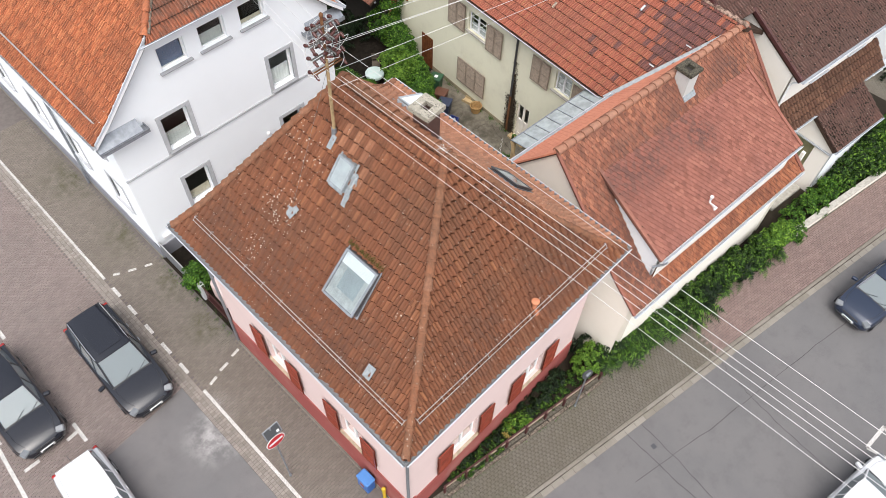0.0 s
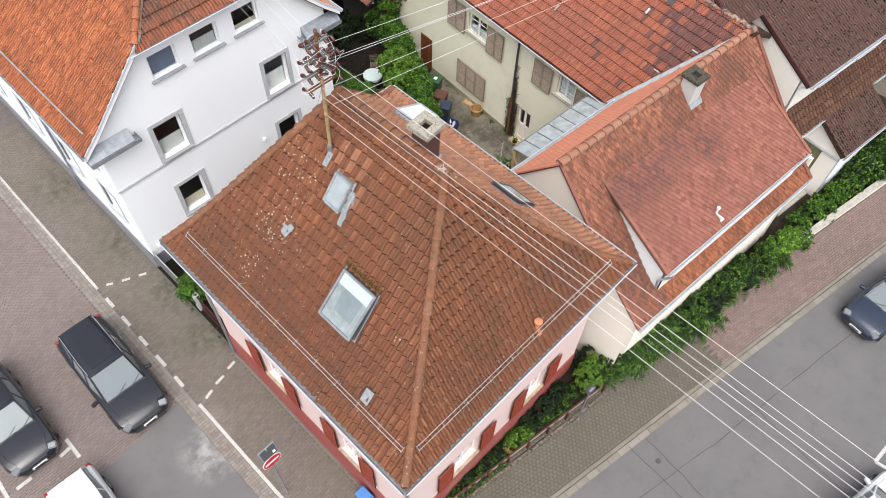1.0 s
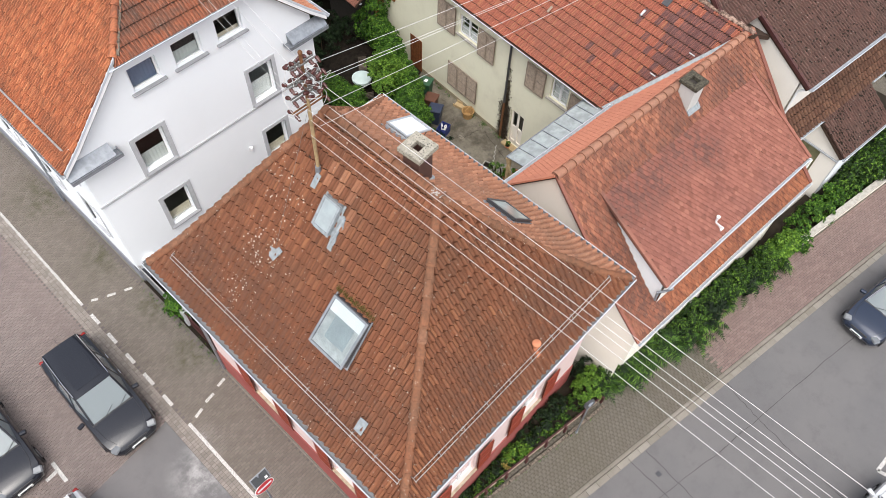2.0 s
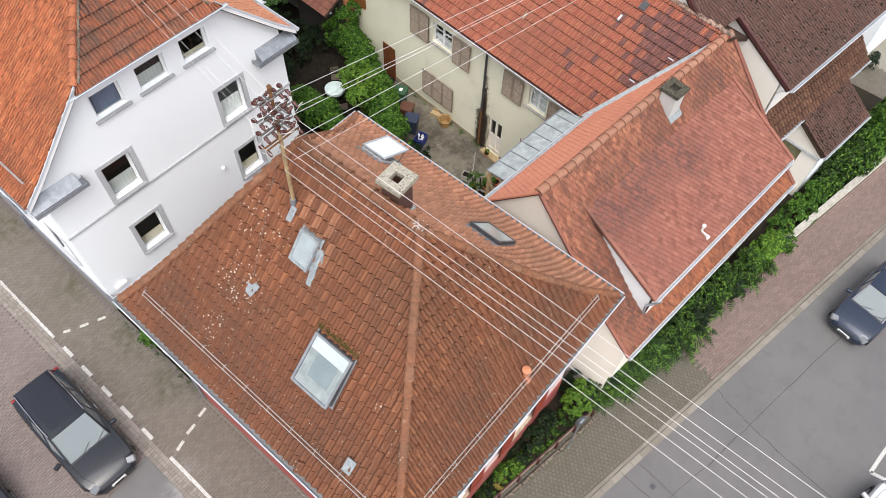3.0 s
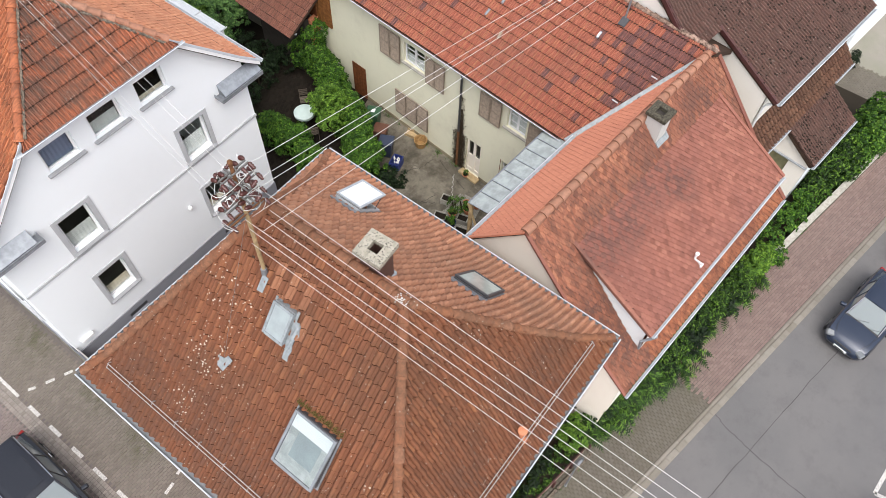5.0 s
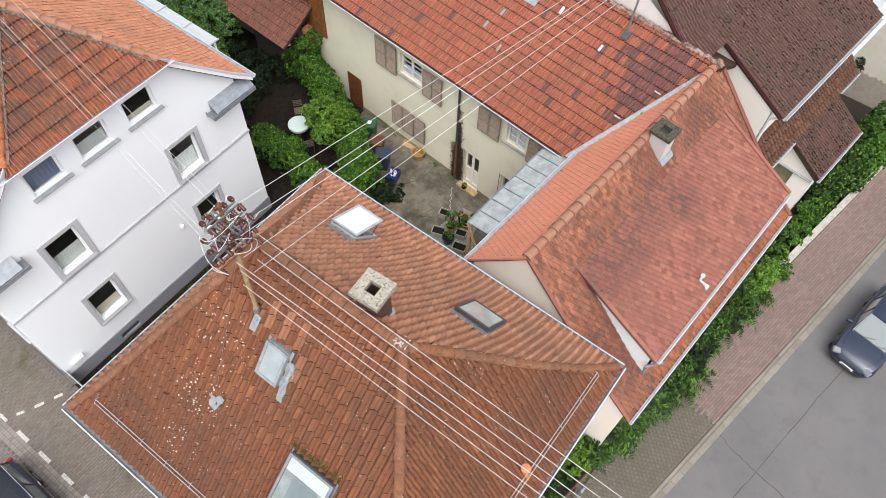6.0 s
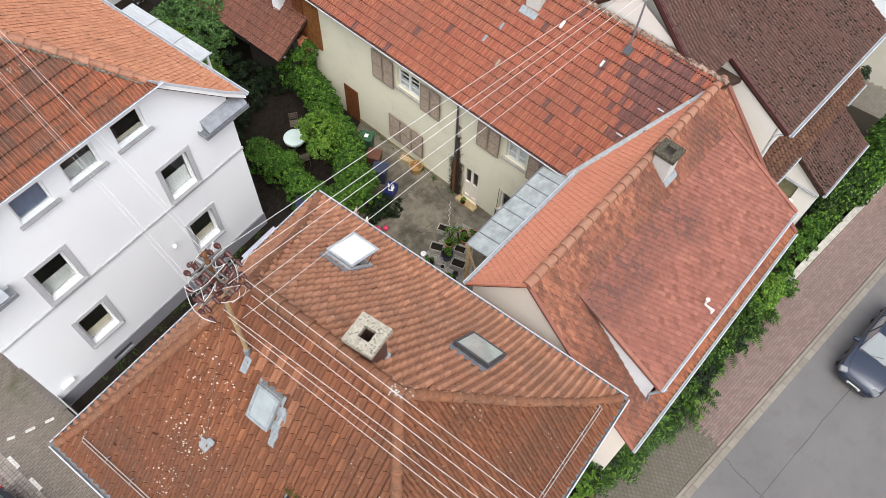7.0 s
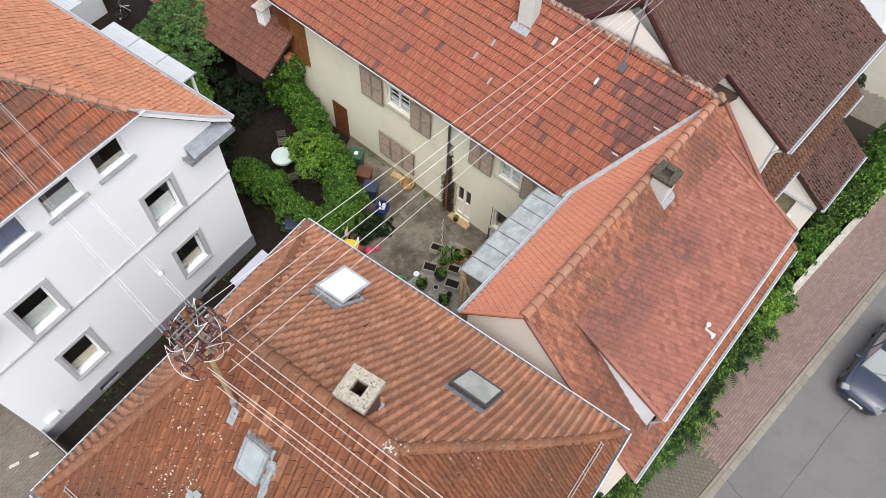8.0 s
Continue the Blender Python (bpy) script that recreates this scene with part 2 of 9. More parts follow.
def gutter(g, p, q, r=0.075):
    """A half-round gutter from p to q with a rolled front edge and brackets."""
    p, q = Vector(p), Vector(q)
    d = (q - p).normalized()
    side = d.cross(Vector((0, 0, 1))).normalized()
    n = 7
    vs = []
    for rad in (r, r - 0.006):
        for base in (p, q):
            for k in range(n):
                a = math.pi + math.pi * k / (n - 1)
                vs.append(base + side * math.cos(a) * rad + Vector((0, 0, math.sin(a) * rad)))
    fs = [(k, k + 1, n + k + 1, n + k) for k in range(n - 1)] + [(2 * n + k + 1, 2 * n + k, 3 * n + k, 3 * n + k + 1) for k in range(n - 1)]
    g.add(vs, fs)
    length = (q - p).length
    for k in range(int(length / 0.7) + 1):
        c = p + d * min(k * 0.7 + 0.2, length)
        g.tube([c - side * r, c + side * r], 0.008, 4)


def gutter_part(material, parent, label, p, q, r=0.075):
    g = Geo()
    gutter(g, p, q, r)
    ob = part("gutter", g, material, parent, label, True)
    p, q = Vector(p), Vector(q)
    side = (q - p).normalized().cross(Vector((0, 0, 1))).normalized() * r
    mid, home = (p + q) / 2, host(parent).location
    s = 1 if (mid + side - home).xy.length > (mid - side - home).xy.length else -1
    if parent.parent.parent is None:
        part("gutter_rim", Geo().tube([p + side * s, q + side * s], 0.02, 6), M_RIMZINC, parent, "pale rolled gutter edge", True)
    return ob

# ---- materials ----
class Shader:
    """A short hand for node materials; textures lie in world places, at real size."""

    def __init__(self, name, rough=0.8, metal=0.0):
        self.mat = bpy.data.materials.new(name)
        self.mat.use_nodes = True
        self.nt = self.mat.node_tree
        self.bsdf = self.nt.nodes["Principled BSDF"]
        self.bsdf.inputs["Roughness"].default_value = rough
        self.bsdf.inputs["Metallic"].default_value = metal
        self.bsdf.inputs["Specular IOR Level"].default_value = 0.12 if rough > 0.64 else 0.5
        self.pos = self.nt.nodes.new("ShaderNodeNewGeometry")

    def link(self, a, b):
        self.nt.links.new(a, b)

    def stretch(self, sx, sy, sz, turn=0.0):
        n = self.nt.nodes.new("ShaderNodeMapping")
        self.link(self.pos.outputs["Position"], n.inputs["Vector"])
        n.inputs["Scale"].default_value = (sx, sy, sz)
        n.inputs["Rotation"].default_value = (0, 0, radians(turn))
        return n.outputs[0]

    def noise(self, scale, detail=4.0, rough=0.6, vector=None):
        n = self.nt.nodes.new("ShaderNodeTexNoise")
        n.inputs["Scale"].default_value, n.inputs["Detail"].default_value, n.inputs["Roughness"].default_value = scale, detail, rough
        self.link(vector or self.pos.outputs["Position"], n.inputs["Vector"])
        return n.outputs["Fac"]

    def cells(self, scale, vector=None):
        n = self.nt.nodes.new("ShaderNodeTexVoronoi")
        n.inputs["Scale"].default_value = scale
        self.link(vector or self.pos.outputs["Position"], n.inputs["Vector"])
        return n.outputs["Distance"]

    def near(self, place, inner, outer):
        n = self.nt.nodes.new("ShaderNodeVectorMath")
        n.operation = "DISTANCE"
        self.link(self.pos.outputs["Position"], n.inputs[0])
        n.inputs[1].default_value = place
        return self.step(n.outputs["Value"], outer, inner)

    def each(self):
        """A number of its own for every piece, joined or single."""
        info = self.nt.nodes.new("ShaderNodeObjectInfo")
        return self.math("FRACT", self.math("ADD", info.outputs["Random"], self.pos.outputs["Random Per Island"]))

    def math(self, op, a, b=None, clamp=False):
        n = self.nt.nodes.new("ShaderNodeMath")
        n.operation, n.use_clamp = op, clamp
        for k, x in enumerate((a, b)):
            if x is None:
                continue
            if isinstance(x, (int, float)):
                n.inputs[k].default_value = x
            else:
                self.link(x, n.inputs[k])
        return n.outputs[0]

    def step(self, x, lo, hi):
        n = self.nt.nodes.new("ShaderNodeMapRange")
        n.interpolation_type = "SMOOTHSTEP"
        n.inputs["From Min"].default_value, n.inputs["From Max"].default_value = lo, hi
        self.link(x, n.inputs["Value"])
        return n.outputs[0]

    def ramp(self, x, stops):
        n = self.nt.nodes.new("ShaderNodeValToRGB")
        el = n.color_ramp.elements
        while len(el) < len(stops):
            el.new(0.5)
        for e, (at, c) in zip(el, stops):
            e.position, e.color = at, (*c, 1)
        self.link(x, n.inputs[0])
        return n.outputs[0]

    def mix(self, fac, a, b, mode="MIX"):
        n = self.nt.nodes.new("ShaderNodeMix")
        n.data_type, n.blend_type = "RGBA", mode
        for k, x in ((0, fac), (6, a), (7, b)):
            if isinstance(x, (int, float)):
                n.inputs[k].default_value = x
            elif isinstance(x, tuple):
                n.inputs[k].default_value = (*x, 1)
            else:
                self.link(x, n.inputs[k])
        return n.outputs[2]

    def bump(self, height, strength=0.3, distance=0.01):
        n = self.nt.nodes.new("ShaderNodeBump")
        n.inputs["Strength"].default_value, n.inputs["Distance"].default_value = strength, distance
        self.link(height, n.inputs["Height"])
        self.link(n.outputs[0], self.bsdf.inputs["Normal"])

    def done(self, colour, rough=None):
        if isinstance(colour, tuple):
            self.bsdf.inputs["Base Color"].default_value = (*colour, 1)
        else:
            self.link(colour, self.bsdf.inputs["Base Color"])
        if rough is not None:
            self.link(rough, self.bsdf.inputs["Roughness"])
        return self.mat


def scaled(c, k):
    return tuple(min(1.0, x * k) for x in c)


def plain(name, c, rough=0.6, metal=0.0, vary=0.15, scale=4.0, grain=60.0, bump=0.15):
    s = Shader(name, rough, metal)
    col = s.mix(s.step(s.noise(scale, 5), 0.3, 0.7), scaled(c, 1 - vary), scaled(c, 1 + vary * 0.6))
    col = s.mix(s.math("MULTIPLY", s.noise(grain, 3), 0.35), col, scaled(c, 1 - vary * 1.6))
    s.bump(s.noise(grain, 4), bump, 0.004)
    return s.done(col)


def clay(name, stops, dirt, dirt_amount=0.55, lichen=0.0, streak=0.35, tone=0.8, calm=0.15, rough=0.85, moss=0.0, grain=(9, 9, 9), spot=None, spot_c=None, run=0.7):
    """Fired roof tiles: every tile its own tone, grey weathering in patches, streaks down the slope, pale lichen dots."""
    s = Shader(name, rough)
    soft = lambda c: tuple(lerp(x, 0.3 * c[0] + 0.5 * c[1] + 0.2 * c[2], 0.09) for x in c)
    mean = tuple(sum(c[k] for _, c in stops) / len(stops) for k in range(3))
    stops = [(at, scaled(soft(tuple(lerp(c[k], mean[k], calm) for k in range(3))), tone)) for at, c in stops]
    dirt = scaled(soft(dirt), tone)
    col = s.ramp(s.each(), stops)
    col = s.mix(s.math("MULTIPLY", s.step(s.noise(0.55, 6, 0.65), 0.42, 0.68), dirt_amount), col, dirt)
    col = s.mix(s.math("MULTIPLY", s.step(s.noise(7.0, 5, 0.7), 0.45, 0.75), streak), col, scaled(dirt, 0.75))
    col = s.mix(s.math("MULTIPLY", s.step(s.noise(1.0, 5, 0.8, s.stretch(*grain)), 0.42, 0.62), run), col, scaled(dirt, 0.7))
    col = s.mix(s.math("MULTIPLY", s.step(s.noise(1.0, 4, 0.7, s.stretch(grain[2] * 0.7 + 4, grain[0] * 0.5 + 4, 7)), 0.55, 0.8), 0.3), col, scaled(stops[-1][1], 1.2))
    col = s.mix(s.math("MULTIPLY", s.step(s.noise(70, 3, 0.7), 0.4, 0.75), 0.35), col, scaled(stops[0][1], 0.6))
    if spot_c is not None:
        for place, r in spot_c[1:]:
            blot = s.step(s.math("ADD", s.math("MULTIPLY", s.noise(2.2, 8, 0.8), 0.8), s.math("MULTIPLY", s.each(), 0.2)), 0.4, 0.6)
            col = s.mix(s.math("MULTIPLY", s.math("MULTIPLY", s.near(place, r * 0.15, r * 1.2), blot), 0.82), col, spot_c[0])
    if moss > 0:
        col = s.mix(s.math("MULTIPLY", s.step(s.noise(1.7, 7, 0.75), 0.56, 0.7), moss), col, (0.06, 0.055, 0.035))
    if lichen > 0:
        spots = s.math("LESS_THAN", s.math("ADD", s.cells(8.0), s.math("MULTIPLY", s.noise(34, 3), 0.2)), s.math("MULTIPLY", s.step(s.noise(1.1, 3), 0.48, 0.72), 0.27))
        fine = s.math("LESS_THAN", s.math("ADD", s.cells(15.0), s.math("MULTIPLY", s.noise(60, 2), 0.1)), s.math("MULTIPLY", s.step(s.noise(5.5, 3), 0.46, 0.66), 0.25))
        if spot is not None:
            for place, r in spot:
                bold = s.math("LESS_THAN", s.math("ADD", s.cells(11.0), s.math("MULTIPLY", s.noise(40, 2), 0.2)), s.math("MULTIPLY", s.math("MULTIPLY", s.near(place, r * 0.3, r), s.step(s.noise(2.6, 4), 0.36, 0.58)), 0.36))
                spots = s.math("MAXIMUM", spots, bold)
        col = s.mix(s.math("MULTIPLY", s.math("MAXIMUM", spots, fine), lichen * 0.85), col, (0.62, 0.57, 0.49))
    s.bump(s.noise(120, 4), 0.25, 0.004)
    return s.done(col)


SPOTS = ((11.6, 2.0, 7.15), (13.2, 1.95, 7.2), (18.6, 1.7, 7.5), (15.6, 1.2, 6.9), (15.0, 1.9, 7.4), (10.9, -0.3, 4.95), (10.7, 0.8, 6.0))
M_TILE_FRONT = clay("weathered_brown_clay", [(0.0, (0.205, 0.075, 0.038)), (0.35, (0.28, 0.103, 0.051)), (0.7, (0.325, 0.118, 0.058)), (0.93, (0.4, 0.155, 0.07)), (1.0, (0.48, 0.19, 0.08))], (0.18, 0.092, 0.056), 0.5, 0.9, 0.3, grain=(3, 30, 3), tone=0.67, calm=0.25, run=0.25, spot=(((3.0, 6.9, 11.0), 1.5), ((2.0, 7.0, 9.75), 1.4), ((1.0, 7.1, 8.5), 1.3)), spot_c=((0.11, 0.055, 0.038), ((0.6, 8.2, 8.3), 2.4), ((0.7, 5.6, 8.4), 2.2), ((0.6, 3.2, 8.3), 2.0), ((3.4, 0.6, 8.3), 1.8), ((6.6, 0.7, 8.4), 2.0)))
M_TILE_FRONT_LIGHT = clay("paler_orange_clay", [(0.0, (0.34, 0.14, 0.075)), (0.6, (0.42, 0.175, 0.09)), (1.0, (0.5, 0.22, 0.11))], (0.26, 0.13, 0.075), 0.4, 0.8, 0.25, grain=(3, 30, 3), tone=0.74, run=0.2)
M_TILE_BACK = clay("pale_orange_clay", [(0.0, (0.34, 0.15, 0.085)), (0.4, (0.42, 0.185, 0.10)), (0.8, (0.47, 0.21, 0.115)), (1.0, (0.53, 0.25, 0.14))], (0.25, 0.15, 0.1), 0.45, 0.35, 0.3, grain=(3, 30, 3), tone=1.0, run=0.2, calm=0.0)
M_TILE_CAP = clay("ridge_clay", [(0.0, (0.36, 0.135, 0.065)), (0.6, (0.42, 0.17, 0.08)), (1.0, (0.45, 0.21, 0.12))], (0.26, 0.14, 0.085), 0.7, 0.6, 0.5, tone=0.6, run=0.6)
M_TILE_CAP_PALE = clay("pale_ridge_clay", [(0.0, (0.4, 0.18, 0.11)), (0.6, (0.46, 0.21, 0.13)), (1.0, (0.5, 0.24, 0.15))], (0.28, 0.16, 0.11), 0.4, 0.2, 0.3, run=0.3, tone=0.84)
M_TILE_ORANGE = clay("bright_orange_clay", [(0.0, (0.42, 0.115, 0.045)), (0.4, (0.52, 0.155, 0.06)), (0.75, (0.60, 0.19, 0.075)), (1.0, (0.66, 0.25, 0.10))], (0.2, 0.085, 0.052), 0.45, 0.1, 0.4, grain=(2.2, 22, 2.2), run=0.75, tone=0.92)
# orange clay lightened in colour for the slope turned from the sun
M_TILE_SOFTORANGE = clay("brightened_flat_orange_clay", [(0.0, (0.5, 0.19, 0.095)), (0.5, (0.6, 0.24, 0.12)), (1.0, (0.66, 0.3, 0.16))], (0.38, 0.17, 0.1), 0.4, 0.25, 0.3, tone=1.0, grain=(4, 4, 30), run=0.45)
M_TILE_DARKORANGE = clay("sooty_orange_clay", [(0.0, (0.30, 0.085, 0.04)), (0.5, (0.40, 0.115, 0.05)), (1.0, (0.50, 0.15, 0.065))], (0.13, 0.09, 0.07), 0.7, 0.5, 0.6, grain=(30, 3, 3), tone=1.1, run=0.8, spot=(((5.3, 17.0, 11.9), 2.4),), spot_c=((0.1, 0.066, 0.055), ((5.3, 17.0, 11.9), 2.6), ((3.6, 16.2, 11.0), 1.6)))
M_TILE_RED = clay("red_interlocking_clay", [(0.0, (0.33, 0.085, 0.055)), (0.35, (0.42, 0.12, 0.075)), (0.7, (0.48, 0.15, 0.09)), (0.92, (0.52, 0.19, 0.1)), (1.0, (0.50, 0.23, 0.1))], (0.27, 0.12, 0.085), 0.4, 0.05, 0.25, grain=(30, 3, 3), tone=0.84, calm=0.25, run=0.45)
M_TILE_PURPLE = clay("purple_brown_clay", [(0.0, (0.16, 0.075, 0.07)), (0.5, (0.25, 0.105, 0.09)), (0.85, (0.33, 0.125, 0.095)), (1.0, (0.45, 0.16, 0.095))], (0.18, 0.1, 0.095), 0.5, 0.05, 0.3, grain=(30, 3, 3))
M_TILE_BEAVER = clay("rosy_beaver_tail_clay", [(0.0, (0.24, 0.088, 0.06)), (0.2, (0.335, 0.128, 0.088)), (0.8, (0.39, 0.152, 0.106)), (1.0, (0.46, 0.19, 0.125))], (0.25, 0.105, 0.085), 0.4, 0.2, 0.25, grain=(22, 4, 4), tone=0.82, calm=0.1, run=0.35, spot_c=((0.1, 0.056, 0.048), (SPOTS[0], 1.3), (SPOTS[1], 1.5), (SPOTS[4], 1.2), (SPOTS[3], 1.0)))
M_TILE_BEAVER_TOP = clay("streaked_beaver_tail_clay", [(0.0, (0.22, 0.08, 0.045)), (0.3, (0.35, 0.128, 0.072)), (0.7, (0.44, 0.165, 0.09)), (1.0, (0.52, 0.21, 0.11))], (0.17, 0.085, 0.066), 0.5, 0.2, 0.4, grain=(12, 2.5, 2.5), tone=0.86, calm=0.0, run=0.7, spot_c=((0.09, 0.05, 0.042), (SPOTS[0], 1.4), (SPOTS[1], 1.6), (SPOTS[2], 1.9), (SPOTS[3], 1.0), (SPOTS[4], 1.3), (SPOTS[5], 1.6), (SPOTS[6], 1.3)))
M_TILE_EAVE = clay("soot_streaked_orange_clay", [(0.0, (0.40, 0.13, 0.06)), (0.5, (0.49, 0.17, 0.075)), (1.0, (0.55, 0.21, 0.1))], (0.2, 0.08, 0.055), 0.7, 0.0, 0.45, grain=(9, 3, 3), tone=0.7, run=0.75)
M_TILE_BEAVER_NEW = clay("new_beaver_tail_clay", [(0.0, (0.56, 0.20, 0.115)), (0.5, (0.62, 0.23, 0.13)), (1.0, (0.66, 0.26, 0.15))], (0.50, 0.18, 0.11), 0.4, 0.0, 0.15, grain=(22, 4, 4), tone=1.12, calm=0.6, run=0.3)
M_TILE_BROWN = clay("brown_concrete", [(0.0, (0.1012, 0.04928, 0.0396)), (0.5, (0.132, 0.06688, 0.0528)), (1.0, (0.1672, 0.088, 0.0704))], (0.1056, 0.07216, 0.0616), 0.4, 0.6, 0.25, moss=0.4, tone=0.95)
M_TILE_SHED = clay("rust_brown_shed_clay", [(0.0, (0.24, 0.095, 0.065)), (0.5, (0.31, 0.125, 0.085)), (1.0, (0.38, 0.16, 0.1))], (0.2, 0.1, 0.075), 0.5, 0.3, 0.4, grain=(3, 30, 3))
M_TILE_BROWN_ROLL = clay("brown_clay_rolls", [(0.0, (0.1408, 0.066, 0.044)), (0.5, (0.1936, 0.0924, 0.0572)), (1.0, (0.2464, 0.1232, 0.0748))], (0.1056, 0.0616, 0.044), 0.5, 0.1, 0.3)
M_DECK = plain("roof_boarding", (0.055, 0.035, 0.025), 0.9)


def render_wall(name, c, dirt, amount=0.3, low=0.0):
    s = Shader(name, 0.9)
    col = s.mix(s.math("MULTIPLY", s.step(s.noise(0.7, 7, 0.65), 0.45, 0.75), amount), c, dirt)
    col = s.mix(s.math("MULTIPLY", s.step(s.noise(2.2, 6, 0.7, s.stretch(1, 1, 0.25)), 0.55, 0.8), amount), col, dirt)
    s.bump(s.noise(130, 5, 0.7), 0.35, 0.004)
    return s.done(col)


M_WHITE = render_wall("white_plaster", (0.82, 0.85, 0.87), (0.74, 0.765, 0.785), 0.16)
M_PINK = render_wall("pale_pink_plaster", (0.68, 0.53, 0.5), (0.56, 0.44, 0.41), 0.3)
M_REDBASE = render_wall("brick_red_plinth_paint", (0.30, 0.085, 0.075), (0.36, 0.18, 0.15), 0.5)
M_CREAM = render_wall("cream_plaster", (0.74, 0.72, 0.56), (0.55, 0.52, 0.4), 0.45)
M_IVORY = render_wall("ivory_plaster", (0.83, 0.78, 0.69), (0.72, 0.66, 0.56), 0.3)
M_GREYBASE = render_wall("grey_plinth", (0.23, 0.235, 0.26), (0.3, 0.3, 0.32), 0.4)
M_TRIM = plain("light_grey_trim", (0.47, 0.48, 0.495), 0.7, vary=0.08)
M_SILL = plain("grey_stone_sill", (0.33, 0.335, 0.345), 0.8, vary=0.12)
M_SANDSTONE = plain("peeling_sandstone_sill", (0.46, 0.36, 0.26), 0.9, vary=0.35, scale=9)
M_UPVC = plain("white_window_frame", (0.80, 0.80, 0.80), 0.4, vary=0.04, bump=0.02)
M_ZINC = plain("zinc_sheet", (0.3, 0.32, 0.345), 0.45, 0.6, vary=0.2, scale=6, bump=0.05)
M_RIMZINC = plain("pale_gutter_edge", (0.5, 0.53, 0.57), 0.45, 0.0, vary=0.1, scale=6, bump=0.05)
# trough zinc coloured darker than its rolled front edge
M_DARKZINC = plain("dark_zinc_gutter", (0.17, 0.175, 0.18), 0.5, 0.0, vary=0.15, scale=6, bump=0.05)
M_GUTTER = plain("pale_zinc_gutter", (0.4, 0.425, 0.45), 0.45, 0.25, vary=0.15, scale=6, bump=0.05)
M_LEAD = plain("pale_lead_flashing", (0.29, 0.32, 0.335), 0.55, 0.2, vary=0.25, scale=9, bump=0.25)
M_STEEL = plain("galvanised_rod", (0.52, 0.51, 0.5), 0.4, 0.6, vary=0.1, bump=0.03)
M_RUSTGUTTER = plain("rust_brown_metal", (0.12, 0.06, 0.045), 0.55, 0.1, vary=0.25, bump=0.03)
M_OLIVE = plain("dull_olive_green", (0.2, 0.19, 0.11), 0.7, vary=0.25, scale=3)
M_DARKMETAL = plain("dark_grey_aluminium", (0.07, 0.07, 0.075), 0.4, 0.3, vary=0.1, bump=0.02)
M_RUST = plain("rusty_iron", (0.23, 0.11, 0.055), 0.75, 0.3, vary=0.45, scale=14)
M_POLE = plain("faded_yellow_steel_pole", (0.42, 0.30, 0.16), 0.6, 0.1, vary=0.4, scale=11)
M_INSULATOR = plain("brown_glazed_porcelain", (0.075, 0.022, 0.018), 0.22, vary=0.15, bump=0.02)
M_CABLE = plain("bare_pale_cable", (0.66, 0.65, 0.64), 0.45, vary=0.06, bump=0.02)
M_REDWOOD = plain("glossy_red_brown_wood", (0.24, 0.04, 0.02), 0.35, vary=0.45, scale=12)
M_DARKRED = plain("maroon_gate_paint", (0.07, 0.02, 0.018), 0.6, vary=0.3, scale=9)
M_GREYWOOD = plain("weathered_grey_wood", (0.33, 0.265, 0.205), 0.85, vary=0.25, scale=10)
M_BROWNWOOD = plain("reddish_brown_boards", (0.17, 0.062, 0.025), 0.7, vary=0.3, scale=8)
M_HATCHWOOD = plain("golden_brown_boards", (0.25, 0.105, 0.035), 0.65, vary=0.35, scale=8)
M_TIMBER = plain("pale_timber", (0.48, 0.36, 0.2), 0.8, vary=0.2, scale=8)
M_CONCRETE = plain("worn_concrete", (0.42, 0.40, 0.35), 0.9, vary=0.25, scale=7, grain=45, bump=0.5)
M_MOSSYRIDGE = plain("mossy_mortar", (0.2, 0.165, 0.13), 0.95, vary=0.7, scale=14, bump=0.6)
M_CEMENTRIDGE = plain("weathered_ridge_cement", (0.3, 0.205, 0.16), 0.95, vary=0.75, scale=9, bump=0.5)
M_TERRACOTTA = plain("terracotta", (0.55, 0.22, 0.12), 0.8, vary=0.15, scale=9)
M_BLACKPLASTIC = plain("black_plastic", (0.02, 0.02, 0.022), 0.45, vary=0.1, bump=0.04)
# near-black tone standing in for unlit interiors; also the shed front and cracks
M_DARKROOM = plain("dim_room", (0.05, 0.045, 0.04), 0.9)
M_BLIND = plain("beige_roller_blind", (0.55, 0.48, 0.36), 0.85, vary=0.06)
M_GREYBLIND = plain("pale_grey_blind", (0.52, 0.52, 0.49), 0.85, vary=0.06)
M_BLUECURTAIN = plain("dusty_blue_curtain", (0.16, 0.19, 0.28), 0.9, vary=0.2, scale=20)
M_LACE = plain("white_lace_curtain", (0.72, 0.72, 0.7), 0.9, vary=0.12, scale=25)


def glass(name, tint=(0.9, 0.95, 0.95), rough=0.02):
    s = Shader(name, rough)
    s.bsdf.inputs["Transmission Weight"].default_value = 1.0
    s.bsdf.inputs["IOR"].default_value = 1.45
    return s.done(tint)


M_GLASS = glass("window_glass")
# white base colour stands in for the sky mirrored in the pane
M_SKYPANE = plain("sky_white_pane", (0.74, 0.77, 0.79), 0.12, vary=0.05, bump=0.0)


def granite_lid():
    s = Shader("speckled_concrete_lid", 0.9)
    col = s.mix(s.step(s.noise(26, 4, 0.7), 0.54, 0.6), (0.36, 0.33, 0.27), (0.03, 0.028, 0.025))
    col = s.mix(s.step(s.noise(9, 5), 0.4, 0.7), col, (0.27, 0.25, 0.2))
    s.bump(s.noise(40, 4), 0.6, 0.01)
    return s.done(col)


M_LID = granite_lid()

# ---- pink corner house: walls, windows, hipped roof ----
pink = thing("house", "two-storey pink rendered corner house with a hipped tile roof", "house", (4.65, 5.15, 0))
